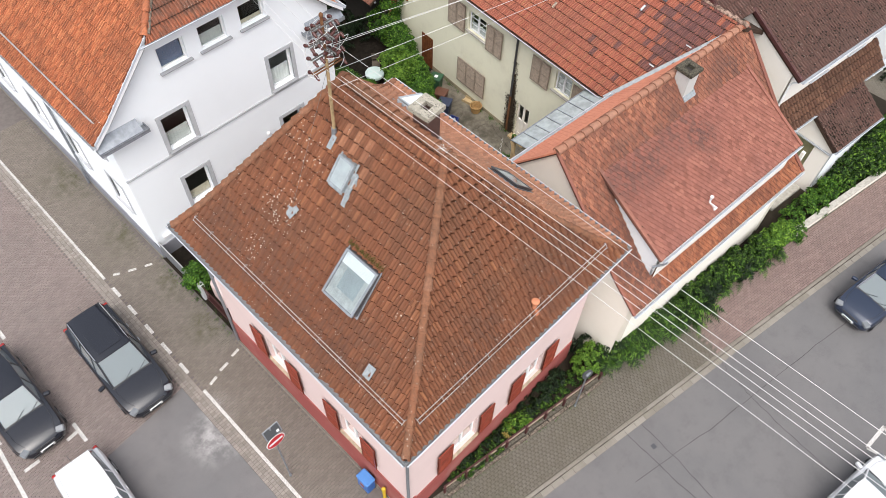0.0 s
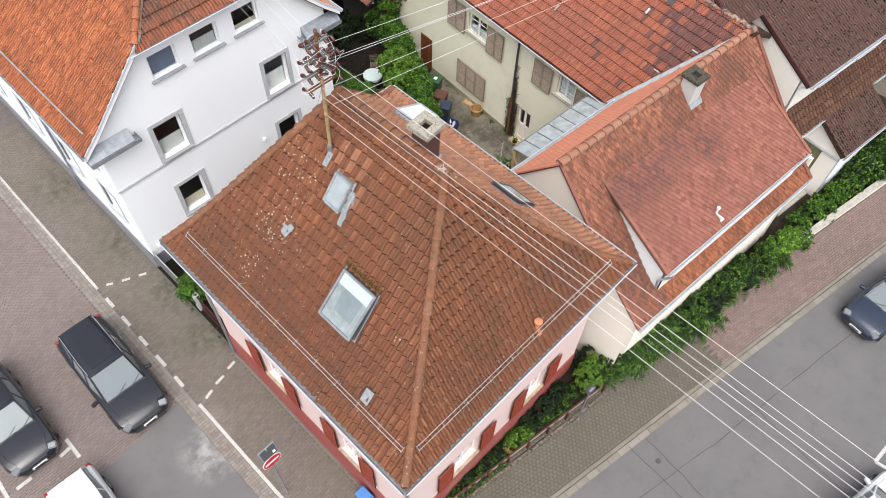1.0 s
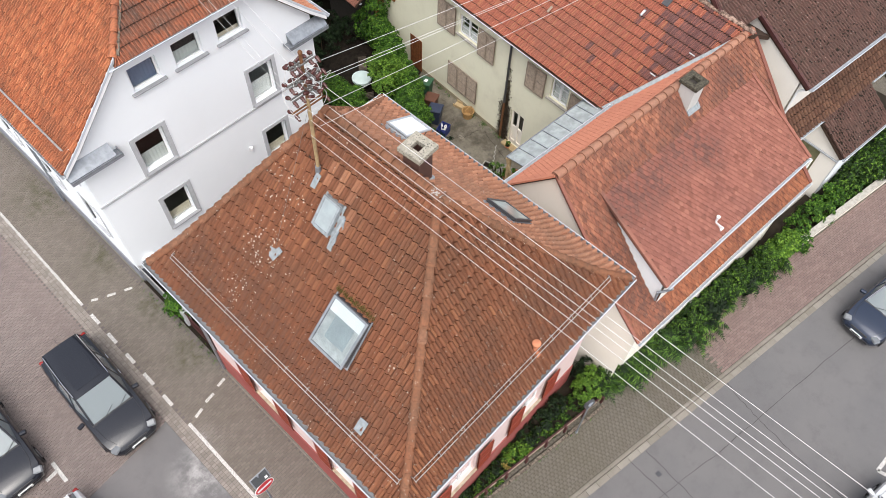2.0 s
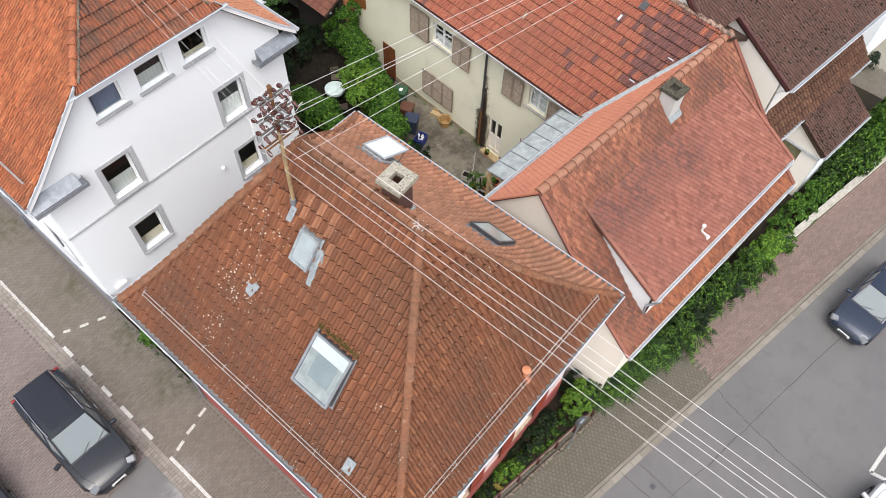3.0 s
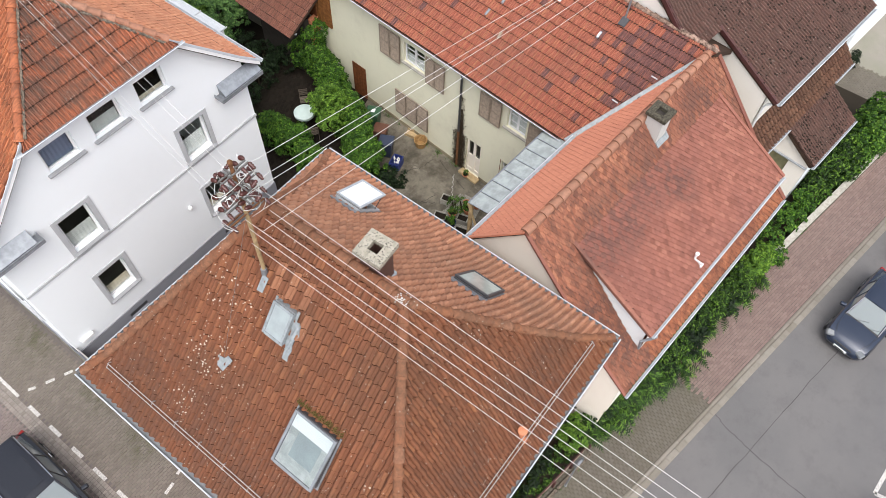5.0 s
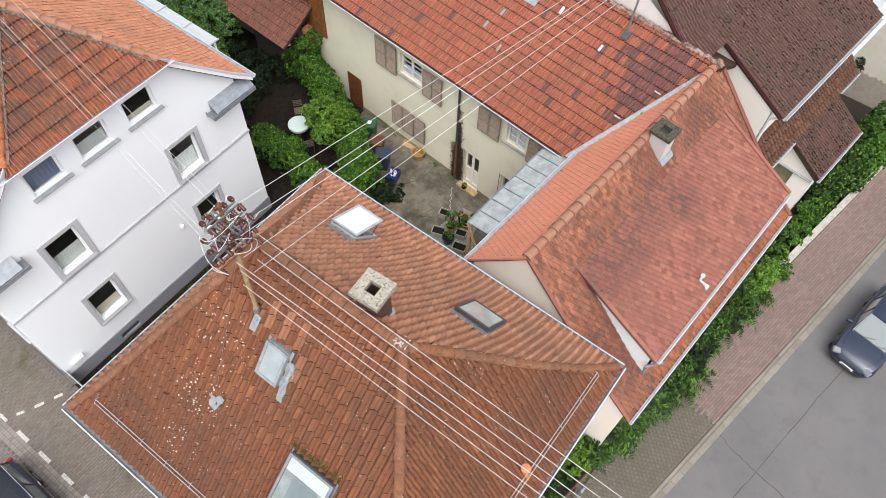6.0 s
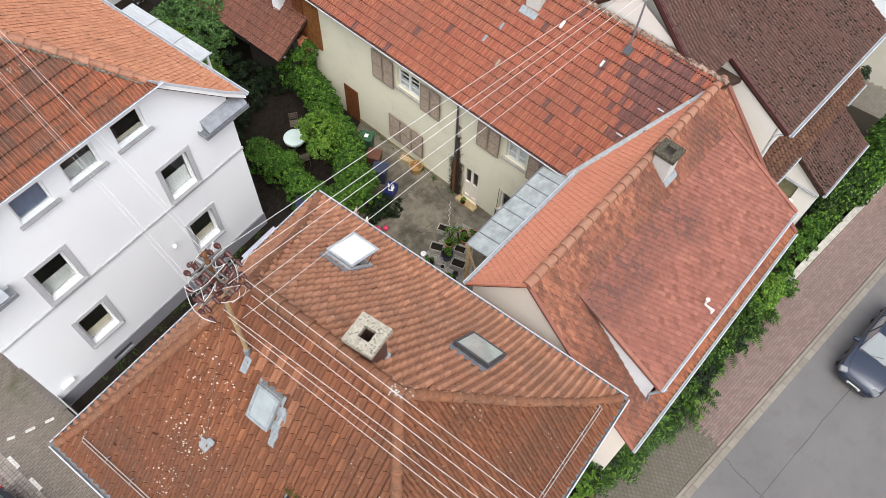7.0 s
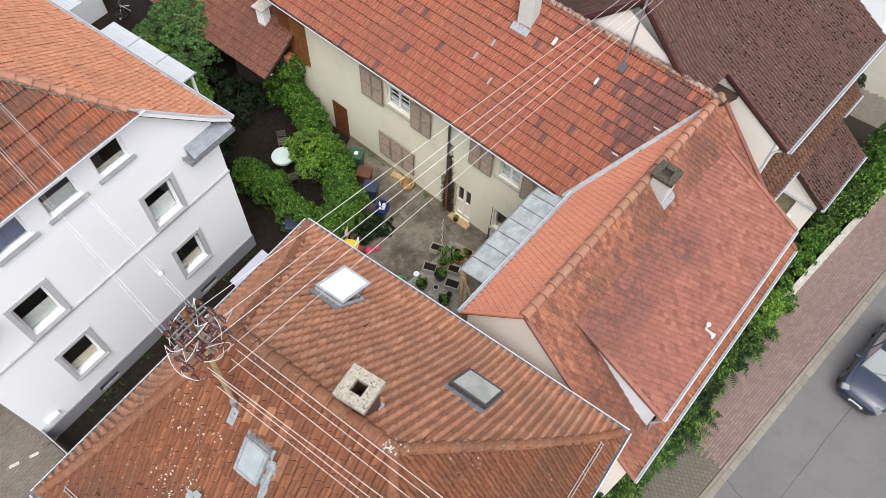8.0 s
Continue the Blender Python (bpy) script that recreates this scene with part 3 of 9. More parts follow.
PX0, PY0, PX1, PY1, PTOP = 0.44, 0.45, 8.86, 9.85, 7.42


def host(ob):
    """The house that a wall belongs to."""
    while ob.parent is not None:
        ob = ob.parent
    return ob


def shutter(parent, m, s0, s1, z0, z1, material=None, thick=0.045):
    """A louvred wooden shutter leaf folded back against the wall."""
    a, b, zm = s0 + 0.05, s1 - 0.05, lerp(z0, z1, 0.52)
    material = material or M_REDWOOD
    holes = [(a, b, z0 + 0.09, zm - 0.04), (a, b, zm + 0.04, z1 - 0.09)]
    ring = wall_geo(m @ Matrix.Translation((0, -0.07 - thick, 0)), [(s0, z0), (s1, z0), (s1, z1), (s0, z1)], holes, thick).weld()
    leaf_frame = part("shutter", ring, material, host(parent))
    for lo, hi in ((z0 + 0.09, zm - 0.04), (zm + 0.04, z1 - 0.09)):
        k = max(3, int((hi - lo) / 0.075))
        for i in range(k):
            z = lerp(lo, hi, (i + 0.5) / k)
            y0, y1 = -0.075 - thick * 0.85, -0.074
            g = Geo(m).add([(x, y, zz) for x in (a, b) for y, zz in ((y0, z - 0.036), (y1, z + 0.03), (y1, z + 0.042), (y0, z - 0.024))], [(0, 4, 7, 3), (1, 2, 6, 5), (3, 7, 6, 2), (0, 1, 5, 4), (0, 3, 2, 1), (4, 5, 6, 7)])
            part("slat", g, material, leaf_frame)
    return leaf_frame


def window(parent, m, s0, s1, z0, z1, leaves=2, depth=0.14, sill=None, surround=None, blind=None, cover=0.35, bars=0, frame_mat=None, sill_out=0.1, low=None):
    """A window in its opening: frame, panes, and where given sill, surround and blind, each a part of its own."""
    frame_mat = frame_mat or M_UPVC
    g = Geo(m)
    w = 0.07
    for a, b, c, d in ((s0, s0 + w, z0, z1), (s1 - w, s1, z0, z1), (s0 + w, s1 - w, z0, z0 + w), (s0 + w, s1 - w, z1 - w, z1)):
        g.box(a, depth, c, b, depth + 0.07, d, 0.008)
    xs = [lerp(s0 + w, s1 - w, k / leaves) for k in range(leaves + 1)]
    for x in xs[1:-1]:
        g.box(x - 0.05, depth - 0.01, z0 + w, x + 0.05, depth + 0.06, z1 - w, 0.008)
    for k in range(leaves):
        for i in range(1, bars + 1):
            z = lerp(z0, z1, i / (bars + 1))
            g.box(xs[k] + 0.03, depth + 0.012, z - 0.014, xs[k + 1] - 0.03, depth + 0.05, z + 0.014)
    win = part("window", g, frame_mat, host(parent))
    for k in range(leaves):
        p = Geo(m).box(xs[k] + (0.045 if k else 0), depth + 0.03, z0 + w, xs[k + 1] - (0.045 if k < leaves - 1 else 0), depth + 0.042, z1 - w)
        pane = part("pane", p, M_GLASS, win)
        pane.visible_shadow = False
    if sill is not None:
        part("sill", Geo(m).box(s0 - 0.12, -sill_out, z0 - 0.07, s1 + 0.12, depth, z0 - 0.002, 0.012), sill, win)
    if surround is not None:
        g = Geo(m)
        t = 0.17
        for a, b, c, d in ((s0 - t, s0, z0 - t, z1 + t), (s1, s1 + t, z0 - t, z1 + t), (s0, s1, z1, z1 + t)):
            g.box(a, -0.03, c, b, 0.05, d, 0.006)
        g.box(s0, -0.03, z0 - t, s1, 0.0, z0 - 0.07, 0.006)
        part("surround", g, surround, win)
    if blind is not None:
        zt = lerp(z0, z1, cover)
        n = 14
        g = Geo(m)
        vs = [(lerp(s0 + w, s1 - w, k / n), depth + 0.11 + 0.012 * (k % 2), z) for z in (z0 + 0.03, zt) for k in range(n + 1)]
        g.add(vs, [(k, k + 1, n + 2 + k, n + 1 + k) for k in range(n)])
        part("blind", g, blind, win)
    return win


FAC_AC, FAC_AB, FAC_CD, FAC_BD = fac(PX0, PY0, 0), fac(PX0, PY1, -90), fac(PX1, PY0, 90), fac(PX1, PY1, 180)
LEN_X, LEN_Y = PX1 - PX0, PY1 - PY0
# (s0, s1, sill, head) on the two street fronts
win_ac = [(1.95, 3.1, 1.95, 3.4), (5.4, 6.4, 1.95, 3.4)]
win_ab = [(2.5, 3.6, 2.2, 3.7), (6.3, 7.3, 2.2, 3.7)]
for m, length, wins, base in ((FAC_AC, LEN_X, win_ac, 1.5), (FAC_AB, LEN_Y, win_ab, 1.7), (FAC_CD, LEN_Y, [], 0.8), (FAC_BD, LEN_X, [], 0.8)):
    top = part("wall", wall_geo(m, [(0, base), (length, base), (length, PTOP), (0, PTOP)], wins), M_PINK, pink, "pale pink rendered wall")
    g = Geo(m).box(-0.03, -0.035, -0.1, length + 0.03, 0.3, base)
    part("plinth", g, M_REDBASE, top, "brick-red painted plinth, flaking")
    for k, (s0, s1, z0, z1) in enumerate(wins):
        window(top, m, s0, s1, z0, z1, 2, 0.12, M_SANDSTONE if k < 2 else M_TRIM, None, None)
        shutter(top, m, s0 - 0.72, s0 - 0.06, z0 - 0.1, z1 + 0.06)
        shutter(top, m, s1 + 0.06, s1 + 0.72, z0 - 0.1, z1 + 0.06)
        if k < 2:
            part("apron", Geo(m).box(s0 - 0.05, -0.006, z0 - 0.38, s1 + 0.05, 0.0, z0 - 0.072), M_SANDSTONE, top, "flaking sandstone patch below the window")
part("ceiling_slab", Geo().box(PX0 + 0.1, PY0 + 0.1, PTOP - 0.05, PX1 - 0.1, PY1 - 0.1, PTOP + 0.05), M_DARKROOM, pink)

EX, EY = 9.3, 10.3
RIDGE_X, RIDGE_Z = 4.51, 12.83
HIP_A, HIP_B, HIP_C, HIP_D = 3.24 / RIDGE_X, 3.45 / RIDGE_X, 3.24 / (EX - RIDGE_X), 3.45 / (EX - RIDGE_X)
PROF = [(0.0, 7.5), (0.9, 8.4), (RIDGE_X, RIDGE_Z)]
# the rear slope's old timbers have sunk below a straight pitch
PROF_REAR = [(0.0, 7.5), (0.9, 8.2), (2.3, 9.7), (EX - RIDGE_X, RIDGE_Z)]


def twist(hip, rear_hip):
    """The end slopes sink towards their rear hip: x along the eave from the straight hip to the sunk one."""

    def dip(x, run):
        lo, hi = run / hip, EX - run / rear_hip
        sunk = float(np.interp(run / rear_hip, *zip(*PROF_REAR)) - np.interp(run / hip, *zip(*PROF)))
        return sunk * (min(max((x - lo) / (hi - lo), 0.0), 1.0) if hi - lo > 0.05 else 0.5)

    return dip


twist_ac, twist_bd = twist(HIP_A, HIP_C), twist(HIP_B, HIP_D)
sl_ab = Slope((0, EY, 0), (0, -1, 0), (1, 0, 0), PROF, lambda r: r * HIP_B, lambda r: EY - r * HIP_A)
sl_ac = Slope((0, 0, 0), (1, 0, 0), (0, 1, 0), [(r * HIP_A, z) for r, z in PROF], lambda r: r / HIP_A, lambda r: EX - r / HIP_C, twist_ac)
sl_cd = Slope((EX, 0, 0), (0, 1, 0), (-1, 0, 0), PROF_REAR, lambda r: r * HIP_C, lambda r: EY - r * HIP_D)
sl_bd = Slope((EX, EY, 0), (-1, 0, 0), (0, -1, 0), [(r * HIP_B, z) for r, z in PROF], lambda r: r / HIP_D, lambda r: EX - r / HIP_B, lambda x, r: twist_bd(EX - x, r))
deck_ac = Slope((0, 0, 0), (1, 0, 0), (0, 1, 0), [(r * HIP_C, z) for r, z in PROF_REAR], sl_ac.left, sl_ac.right)
deck_bd = Slope((EX, EY, 0), (-1, 0, 0), (0, -1, 0), [(r * HIP_D, z) for r, z in PROF_REAR], sl_bd.left, sl_bd.right)


def deck(g, sl, thick=0.12, off=-0.015):
    for (r0, z0), (r1, z1) in zip(sl.prof, sl.prof[1:]):
        pts = [sl.o + sl.a * x + sl.i * r + Vector((0, 0, z + off)) for x, r, z in ((sl.left(r0), r0, z0), (sl.right(r0), r0, z0), (sl.right(r1), r1, z1), (sl.left(r1), r1, z1))]
        if (pts[3] - pts[2]).length < 0.02:
            pts = pts[:3]
        g.slab(pts, thick)


g = Geo()
for sl in (sl_ab, deck_ac, sl_cd, deck_bd):
    deck(g, sl)
for p in ((0.05, 0.05, EX - 0.05, PY0 + 0.1), (0.05, PY1 - 0.1, EX - 0.05, EY - 0.05)):
    g.box(p[0], p[1], 7.33, p[2], p[3], 7.37)
g.box(0.05, PY0 + 0.1, 7.33, PX0 + 0.1, PY1 - 0.1, 7.37).box(PX1 - 0.1, PY0 + 0.1, 7.33, EX - 0.05, PY1 - 0.1, 7.37)
pink_roof = part("roof", g.weld(), M_DECK, pink, "hipped roof of lichen-dotted brown clay tiles")
front_picks, back_picks = [], []
HOLES_AB, HOLES_CD = ((5.96, 7.12, 1.42, 2.3), (4.5, 5.06, 2.98, 3.5)), ((2.76, 3.74, 1.62, 2.46), (6.86, 7.68, 1.62, 2.37))
open_at = lambda holes: lambda x, r: not any(a + 0.05 < x < b - 0.05 and c + 0.04 < r < d - 0.04 for a, b, c, d in holes)
g = Geo()
newer = lambda x, r: 5.3 < x < 5.5 and 1.0 < r < 3.0 or 4.2 < x < 5.4 and 3.1 < r < 4.1 and (x + r * 7) % 0.4 < 0.17
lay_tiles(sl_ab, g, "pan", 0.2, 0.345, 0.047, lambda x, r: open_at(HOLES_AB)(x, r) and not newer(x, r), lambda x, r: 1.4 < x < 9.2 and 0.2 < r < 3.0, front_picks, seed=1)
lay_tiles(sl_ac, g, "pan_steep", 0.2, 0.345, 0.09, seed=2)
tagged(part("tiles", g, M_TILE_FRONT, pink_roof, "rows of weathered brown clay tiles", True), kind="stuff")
tile_parts(pink_roof, "pan", 0.2, 0.345, 0.047, front_picks, M_TILE_FRONT)
g = Geo()
lay_tiles(sl_ab, g, "pan", 0.2, 0.345, 0.054, lambda x, r: open_at(HOLES_AB)(x, r) and newer(x, r), seed=1)
tagged(part("tiles", g, M_TILE_FRONT_LIGHT, pink_roof, "paler replacement tiles in a column", True), kind="stuff")
g = Geo()
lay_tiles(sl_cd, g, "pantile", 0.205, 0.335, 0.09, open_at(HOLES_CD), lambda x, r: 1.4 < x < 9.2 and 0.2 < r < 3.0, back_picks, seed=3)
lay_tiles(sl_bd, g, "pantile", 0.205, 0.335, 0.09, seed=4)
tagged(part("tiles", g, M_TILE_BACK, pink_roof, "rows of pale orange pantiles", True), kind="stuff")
tile_parts(pink_roof, "pantile", 0.205, 0.335, 0.09, back_picks, M_TILE_BACK)
ridge_a, ridge_b = Vector((RIDGE_X, 3.24, RIDGE_Z + 0.03)), Vector((RIDGE_X, EY - 3.45, RIDGE_Z + 0.03))
g = Geo()
for corner, hip, seed in (((0, 0), HIP_A, 1), ((EX, 0), HIP_C, 2), ((0, EY), HIP_B, 3), ((EX, EY), HIP_D, 4)):
    sx, sy = (1 if corner[0] == 0 else -1), (1 if corner[1] == 0 else -1)
    pts = [Vector((corner[0] + sx * r, corner[1] + sy * r * hip, z + 0.03)) for r, z in (PROF if corner[0] == 0 else PROF_REAR)]
    pts[0] += Vector((sx * 0.04, sy * 0.04, 0.03))
    caps_along(g, pts, 0.115, 0.36, seed)
caps_along(g, [ridge_a + Vector((0, -0.1, 0.02)), ridge_b + Vector((0, 0.1, 0.02))], 0.15, 0.36, 5)
part("ridge_tiles", g, M_TILE_CAP, pink_roof, "orange half-round ridge and hip tiles", True)
GO = 0.1
for p, q in (((-GO, -GO, 7.52), (-GO, EY + GO, 7.52)), ((-GO, -GO, 7.52), (EX + GO, -GO, 7.52)), ((EX + GO, -GO, 7.52), (EX + GO, EY + GO, 7.52)), ((-GO, EY + GO, 7.52), (EX + GO, EY + GO, 7.52))):
    gutter_part(M_DARKZINC, pink_roof, "dark zinc half-round gutter", p, q, 0.068)
part("downpipe", Geo().tube([(-0.03, -0.03, 7.45), (0.1, 0.1, 7.2), (0.36, 0.36, 6.9), (0.36, 0.36, 0.25), (0.25, 0.25, 0.05)], 0.05, 10), M_ZINC, pink, "grey zinc downpipe", True)
part("downpipe", Geo().tube([(-0.03, EY + 0.03, 7.45), (0.1, EY - 0.15, 7.2), (0.36, PY1 + 0.06, 6.9), (0.36, PY1 + 0.06, 0.2)], 0.05, 10), M_ZINC, pink, "grey zinc downpipe", True)

# ---- white house with a half-hipped gable ----
white = thing("house", "tall white rendered house with a half-hipped orange tile roof", "house", (5.5, 22, 0))
WX0, WX1, WY0, WY1 = 0.55, 10.45, 15.4, 34.0
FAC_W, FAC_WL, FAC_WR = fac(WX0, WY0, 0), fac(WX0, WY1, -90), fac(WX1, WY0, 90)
WIN_W = [(2.0, 3.08, 5.02, 6.62), (2.03, 3.08, 1.8, 3.4), (6.82, 7.86, 5.0, 6.58), (6.9, 7.9, 1.8, 3.36), (2.72, 3.77, 8.4, 9.34), (4.35, 5.42, 8.4, 9.34), (6.05, 7.1, 8.4, 9.34)]
VENTS_W = [(2.2, 3.0, 0.12, 0.42), (7.05, 7.85, 0.12, 0.42)]
wallw = part("wall", wall_geo(FAC_W, [(0, 0.7), (9.9, 0.7), (9.9, 7.75), (7.55, 10.1), (2.35, 10.1), (0, 7.75)], WIN_W), M_WHITE, white, "white rendered gable wall")
part("plinth", wall_geo(FAC_W @ pose(-0.03, -0.04, 0), [(0, -0.1), (9.96, -0.1), (9.96, 0.7), (0, 0.7)], VENTS_W, 0.39), M_GREYBASE, white, "blue-grey painted plinth")
for s0, s1, z0, z1 in VENTS_W:
    part("cellar_window", Geo(FAC_W).box(s0 - 0.03, 0.04, z0 - 0.03, s1 + 0.03, 0.06, z1 + 0.03), M_DARKMETAL, white, "dark cellar grating")
for k, (s0, s1, z0, z1) in enumerate(WIN_W):
    if k < 4:
        window(wallw, FAC_W, s0, s1, z0, z1, 1, 0.16, M_SILL, M_TRIM, (M_GREYBLIND, M_BLIND, M_LACE, M_BLIND)[k], (0.42, 0.3, 0.5, 0.3)[k], sill_out=0.14)
    else:
        window(wallw, FAC_W, s0, s1, z0, z1, 1, 0.12, M_SILL, None, (M_BLUECURTAIN, M_GREYBLIND, M_BLIND)[k - 4], (0.98, 0.5, 0.2)[k - 4], sill_out=0.13)
part("band", Geo(FAC_W).box(-0.03, -0.05, 4.76, 9.93, 0.0, 4.88, 0.012), M_TRIM, white, "grey string course")
# side wall to the street and far side
side_wins = [(18.6 - k * 3.3 - 2.2, 18.6 - k * 3.3 - 1.2, z0, z0 + 1.4) for k in range(5) for z0 in (2.1, 5.3)]
walll = part("wall", wall_geo(FAC_WL, [(0, 0.7), (18.6, 0.7), (18.6, 7.6), (0, 7.6)], side_wins), M_WHITE, white, "white rendered street wall")
part("plinth", Geo(FAC_WL).box(0, -0.04, -0.1, 18.56, 0.3, 0.7), M_GREYBASE, white, "blue-grey painted plinth")
for k, (s0, s1, z0, z1) in enumerate(side_wins):
    window(walll, FAC_WL, s0, s1, z0, z1, 2, 0.16, M_TRIM, M_TRIM)
part("wall", Geo(FAC_WR).box(0.36, 0, -0.1, 18.24, 0.35, 7.6), M_WHITE, white)
part("wall", wall_geo(fac(WX1, WY1, 180), [(0, 0), (9.9, 0), (9.9, 7.7), (4.95, 12.3), (0, 7.7)]), M_WHITE, white)
part("ceiling_slab", Geo().box(WX0 + 0.2, WY0 + 0.36, 7.9, WX1 - 0.2, WY1 - 0.2, 8.0), M_DARKROOM, white)
WEL, WER, WEZ, WRZ, WVY, WJZ = 0.06, 10.96, 7.32, 12.75, 15.05, 10.2
WPROF = [(0.0, WEZ), (0.7, WEZ + 0.62), (5.45, WRZ)]


def white_verge(r):
    for (r0, z0), (r1, z1) in zip(WPROF, WPROF[1:]):
        if r <= r1 + 1e-6:
            z = lerp(z0, z1, (r - r0) / (r1 - r0))
            break
    return WVY if z < WJZ else WVY + (z - WJZ) / 1.25


def run_at(z):
    return lerp(WPROF[1][0], WPROF[2][0], (z - WPROF[1][1]) / (WPROF[2][1] - WPROF[1][1]))


sl_wl = Slope((WEL, WY1, 0), (0, -1, 0), (1, 0, 0), WPROF, lambda r: 0.0, lambda r: WY1 - white_verge(r))
sl_wr = Slope((WER, 0, 0), (0, 1, 0), (-1, 0, 0), WPROF, white_verge, lambda r: WY1)
JR = (WRZ - WJZ) / 1.25
sl_wj = Slope((0, WVY - 0.12, 0), (1, 0, 0), (0, 1, 0), [(0, WJZ - 0.15), (JR + 0.12, WRZ)], lambda r: WEL + run_at(WJZ + (r - 0.12) * 1.25), lambda r: WER - run_at(WJZ + (r - 0.12) * 1.25))
g = Geo()
for sl in (sl_wl, sl_wr):
    for r0, r1 in ((0, 0.7), (0.7, run_at(WJZ)), (run_at(WJZ), 5.45)):
        g.slab([sl.o + sl.a * x + sl.i * r + Vector((0, 0, sl.height(r) - 0.015)) for x, r in ((sl.left(r0), r0), (sl.right(r0), r0), (sl.right(r1), r1), (sl.left(r1), r1))], 0.14)
deck(g, sl_wj)
white_roof = part("roof", g.weld(), M_DECK, white, "half-hipped roof of orange clay tiles")
picks = []
g = Geo()
lay_tiles(sl_wl, g, "ribbed", 0.23, 0.41, 0.068, None, lambda x, r: 10 < x < 16.8 and r < 4.0, picks, seed=5)
tagged(part("tiles", g, M_TILE_ORANGE, white_roof, "rows of orange interlocking tiles", True), kind="stuff")
tile_parts(white_roof, "ribbed", 0.23, 0.41, 0.068, picks, M_TILE_ORANGE)
g = Geo()
lay_tiles(sl_wj, g, "ribbed", 0.23, 0.41, 0.068, seed=6)
tagged(part("tiles", g, M_TILE_DARKORANGE, white_roof, "sooty orange tiles of the half hip", True), kind="stuff")
g = Geo()
lay_tiles(sl_wr, g, "beaver", 0.18, 0.16, 0.036, lambda x, r: x < 30, jitter=0.012, seed=7)
tagged(part("tiles", g, M_TILE_SOFTORANGE, white_roof, "flat orange tiles", True), kind="stuff")
rnd_m = random.Random(19)
for side, mat in ((WEL, M_TILE_ORANGE), (WER, M_TILE_CAP_PALE)):
    g = Geo()
    sgn = 1 if side == WEL else -1
    caps_along(g, [(side + sgn * run_at(WJZ), WVY + 0.05, WJZ + 0.04), (5.51, WVY + JR, WRZ + 0.05)], 0.12, 0.38, 7 + sgn)
    part("hip_tiles", g, mat, white_roof, "half-round hip tiles", True)
    foot, top = Vector((side + sgn * (run_at(WJZ) + 0.14), WVY - 0.02, WJZ + 0.06)), Vector((5.51 + sgn * 0.12, WVY + JR - 0.06, WRZ + 0.05))
    bed = [foot.lerp(top, k / 24) + Vector((0, rnd_m.uniform(-0.02, 0.02), rnd_m.uniform(-0.01, 0.015))) for k in range(25)]
    part("mortar_bed", Geo().tube(bed, [rnd_m.uniform(0.035, 0.06) for _ in bed], 6), M_MOSSYRIDGE, white_roof, "mossy grey mortar bed beside the hip tiles", True)
g = Geo()
caps_along(g, [(5.51, WY1, WRZ + 0.05), (5.51, WVY + JR - 0.1, WRZ + 0.05)], 0.14, 0.38, 9)
part("ridge_tiles", g, M_TILE_DARKORANGE, white_roof, "mortared half-round ridge and hip tiles", True)
gutter_part(M_GUTTER, white_roof, "zinc half-round gutter", (WEL - 0.06, WVY - 0.05, WEZ), (WEL - 0.06, WY1, WEZ))
gutter_part(M_GUTTER, white_roof, "zinc half-round gutter", (WER + 0.06, WVY - 0.05, WEZ), (WER + 0.06, WY1, WEZ))
gutter_part(M_GUTTER, white_roof, "zinc half-round gutter", (WEL + run_at(WJZ) - 0.35, WVY - 0.18, WJZ - 0.12), (WER - run_at(WJZ) + 0.35, WVY - 0.18, WJZ - 0.12), 0.065)
for side, sgn in ((WEL, 1), (WER, -1)):
    g = Geo()
    for r0, r1 in ((0, 0.7), (0.7, run_at(WJZ))):
        z0, z1 = sl_wl.height(r0), sl_wl.height(r1)
        a, b = Vector((side + sgn * r0, WVY - 0.03, z0 - 0.02)), Vector((side + sgn * r1, WVY - 0.03, z1 - 0.02))
        up = Vector((0, 0, 0.11))
        g.add([a, b, b + up, a + up, a + Vector((0, 0.05, 0)), b + Vector((0, 0.05, 0)), b + up + Vector((0, 0.05, 0)), a + up + Vector((0, 0.05, 0))], [(0, 1, 2, 3), (7, 6, 5, 4), (3, 2, 6, 7), (0, 4, 5, 1)])
    fascia = Geo()
    for r0, r1 in ((0, 0.7), (0.7, run_at(WJZ))):
        ends_ = [Vector((side + sgn * r, WVY - 0.02, sl_wl.height(r) + dz)) for r, dz in ((r0, -0.17), (r1, -0.17), (r1, -0.022), (r0, -0.022))]
        fascia.add(ends_ + [p + Vector((0, 0.3, 0)) for p in ends_], [(0, 1, 2, 3), (0, 4, 5, 1), (3, 2, 6, 7), (7, 6, 5, 4)])
    part("fascia", fascia.weld(), M_UPVC, white_roof, "white painted verge board")
    part("verge_trim", g.weld(), M_RIMZINC, white_roof, "zinc verge flashing")
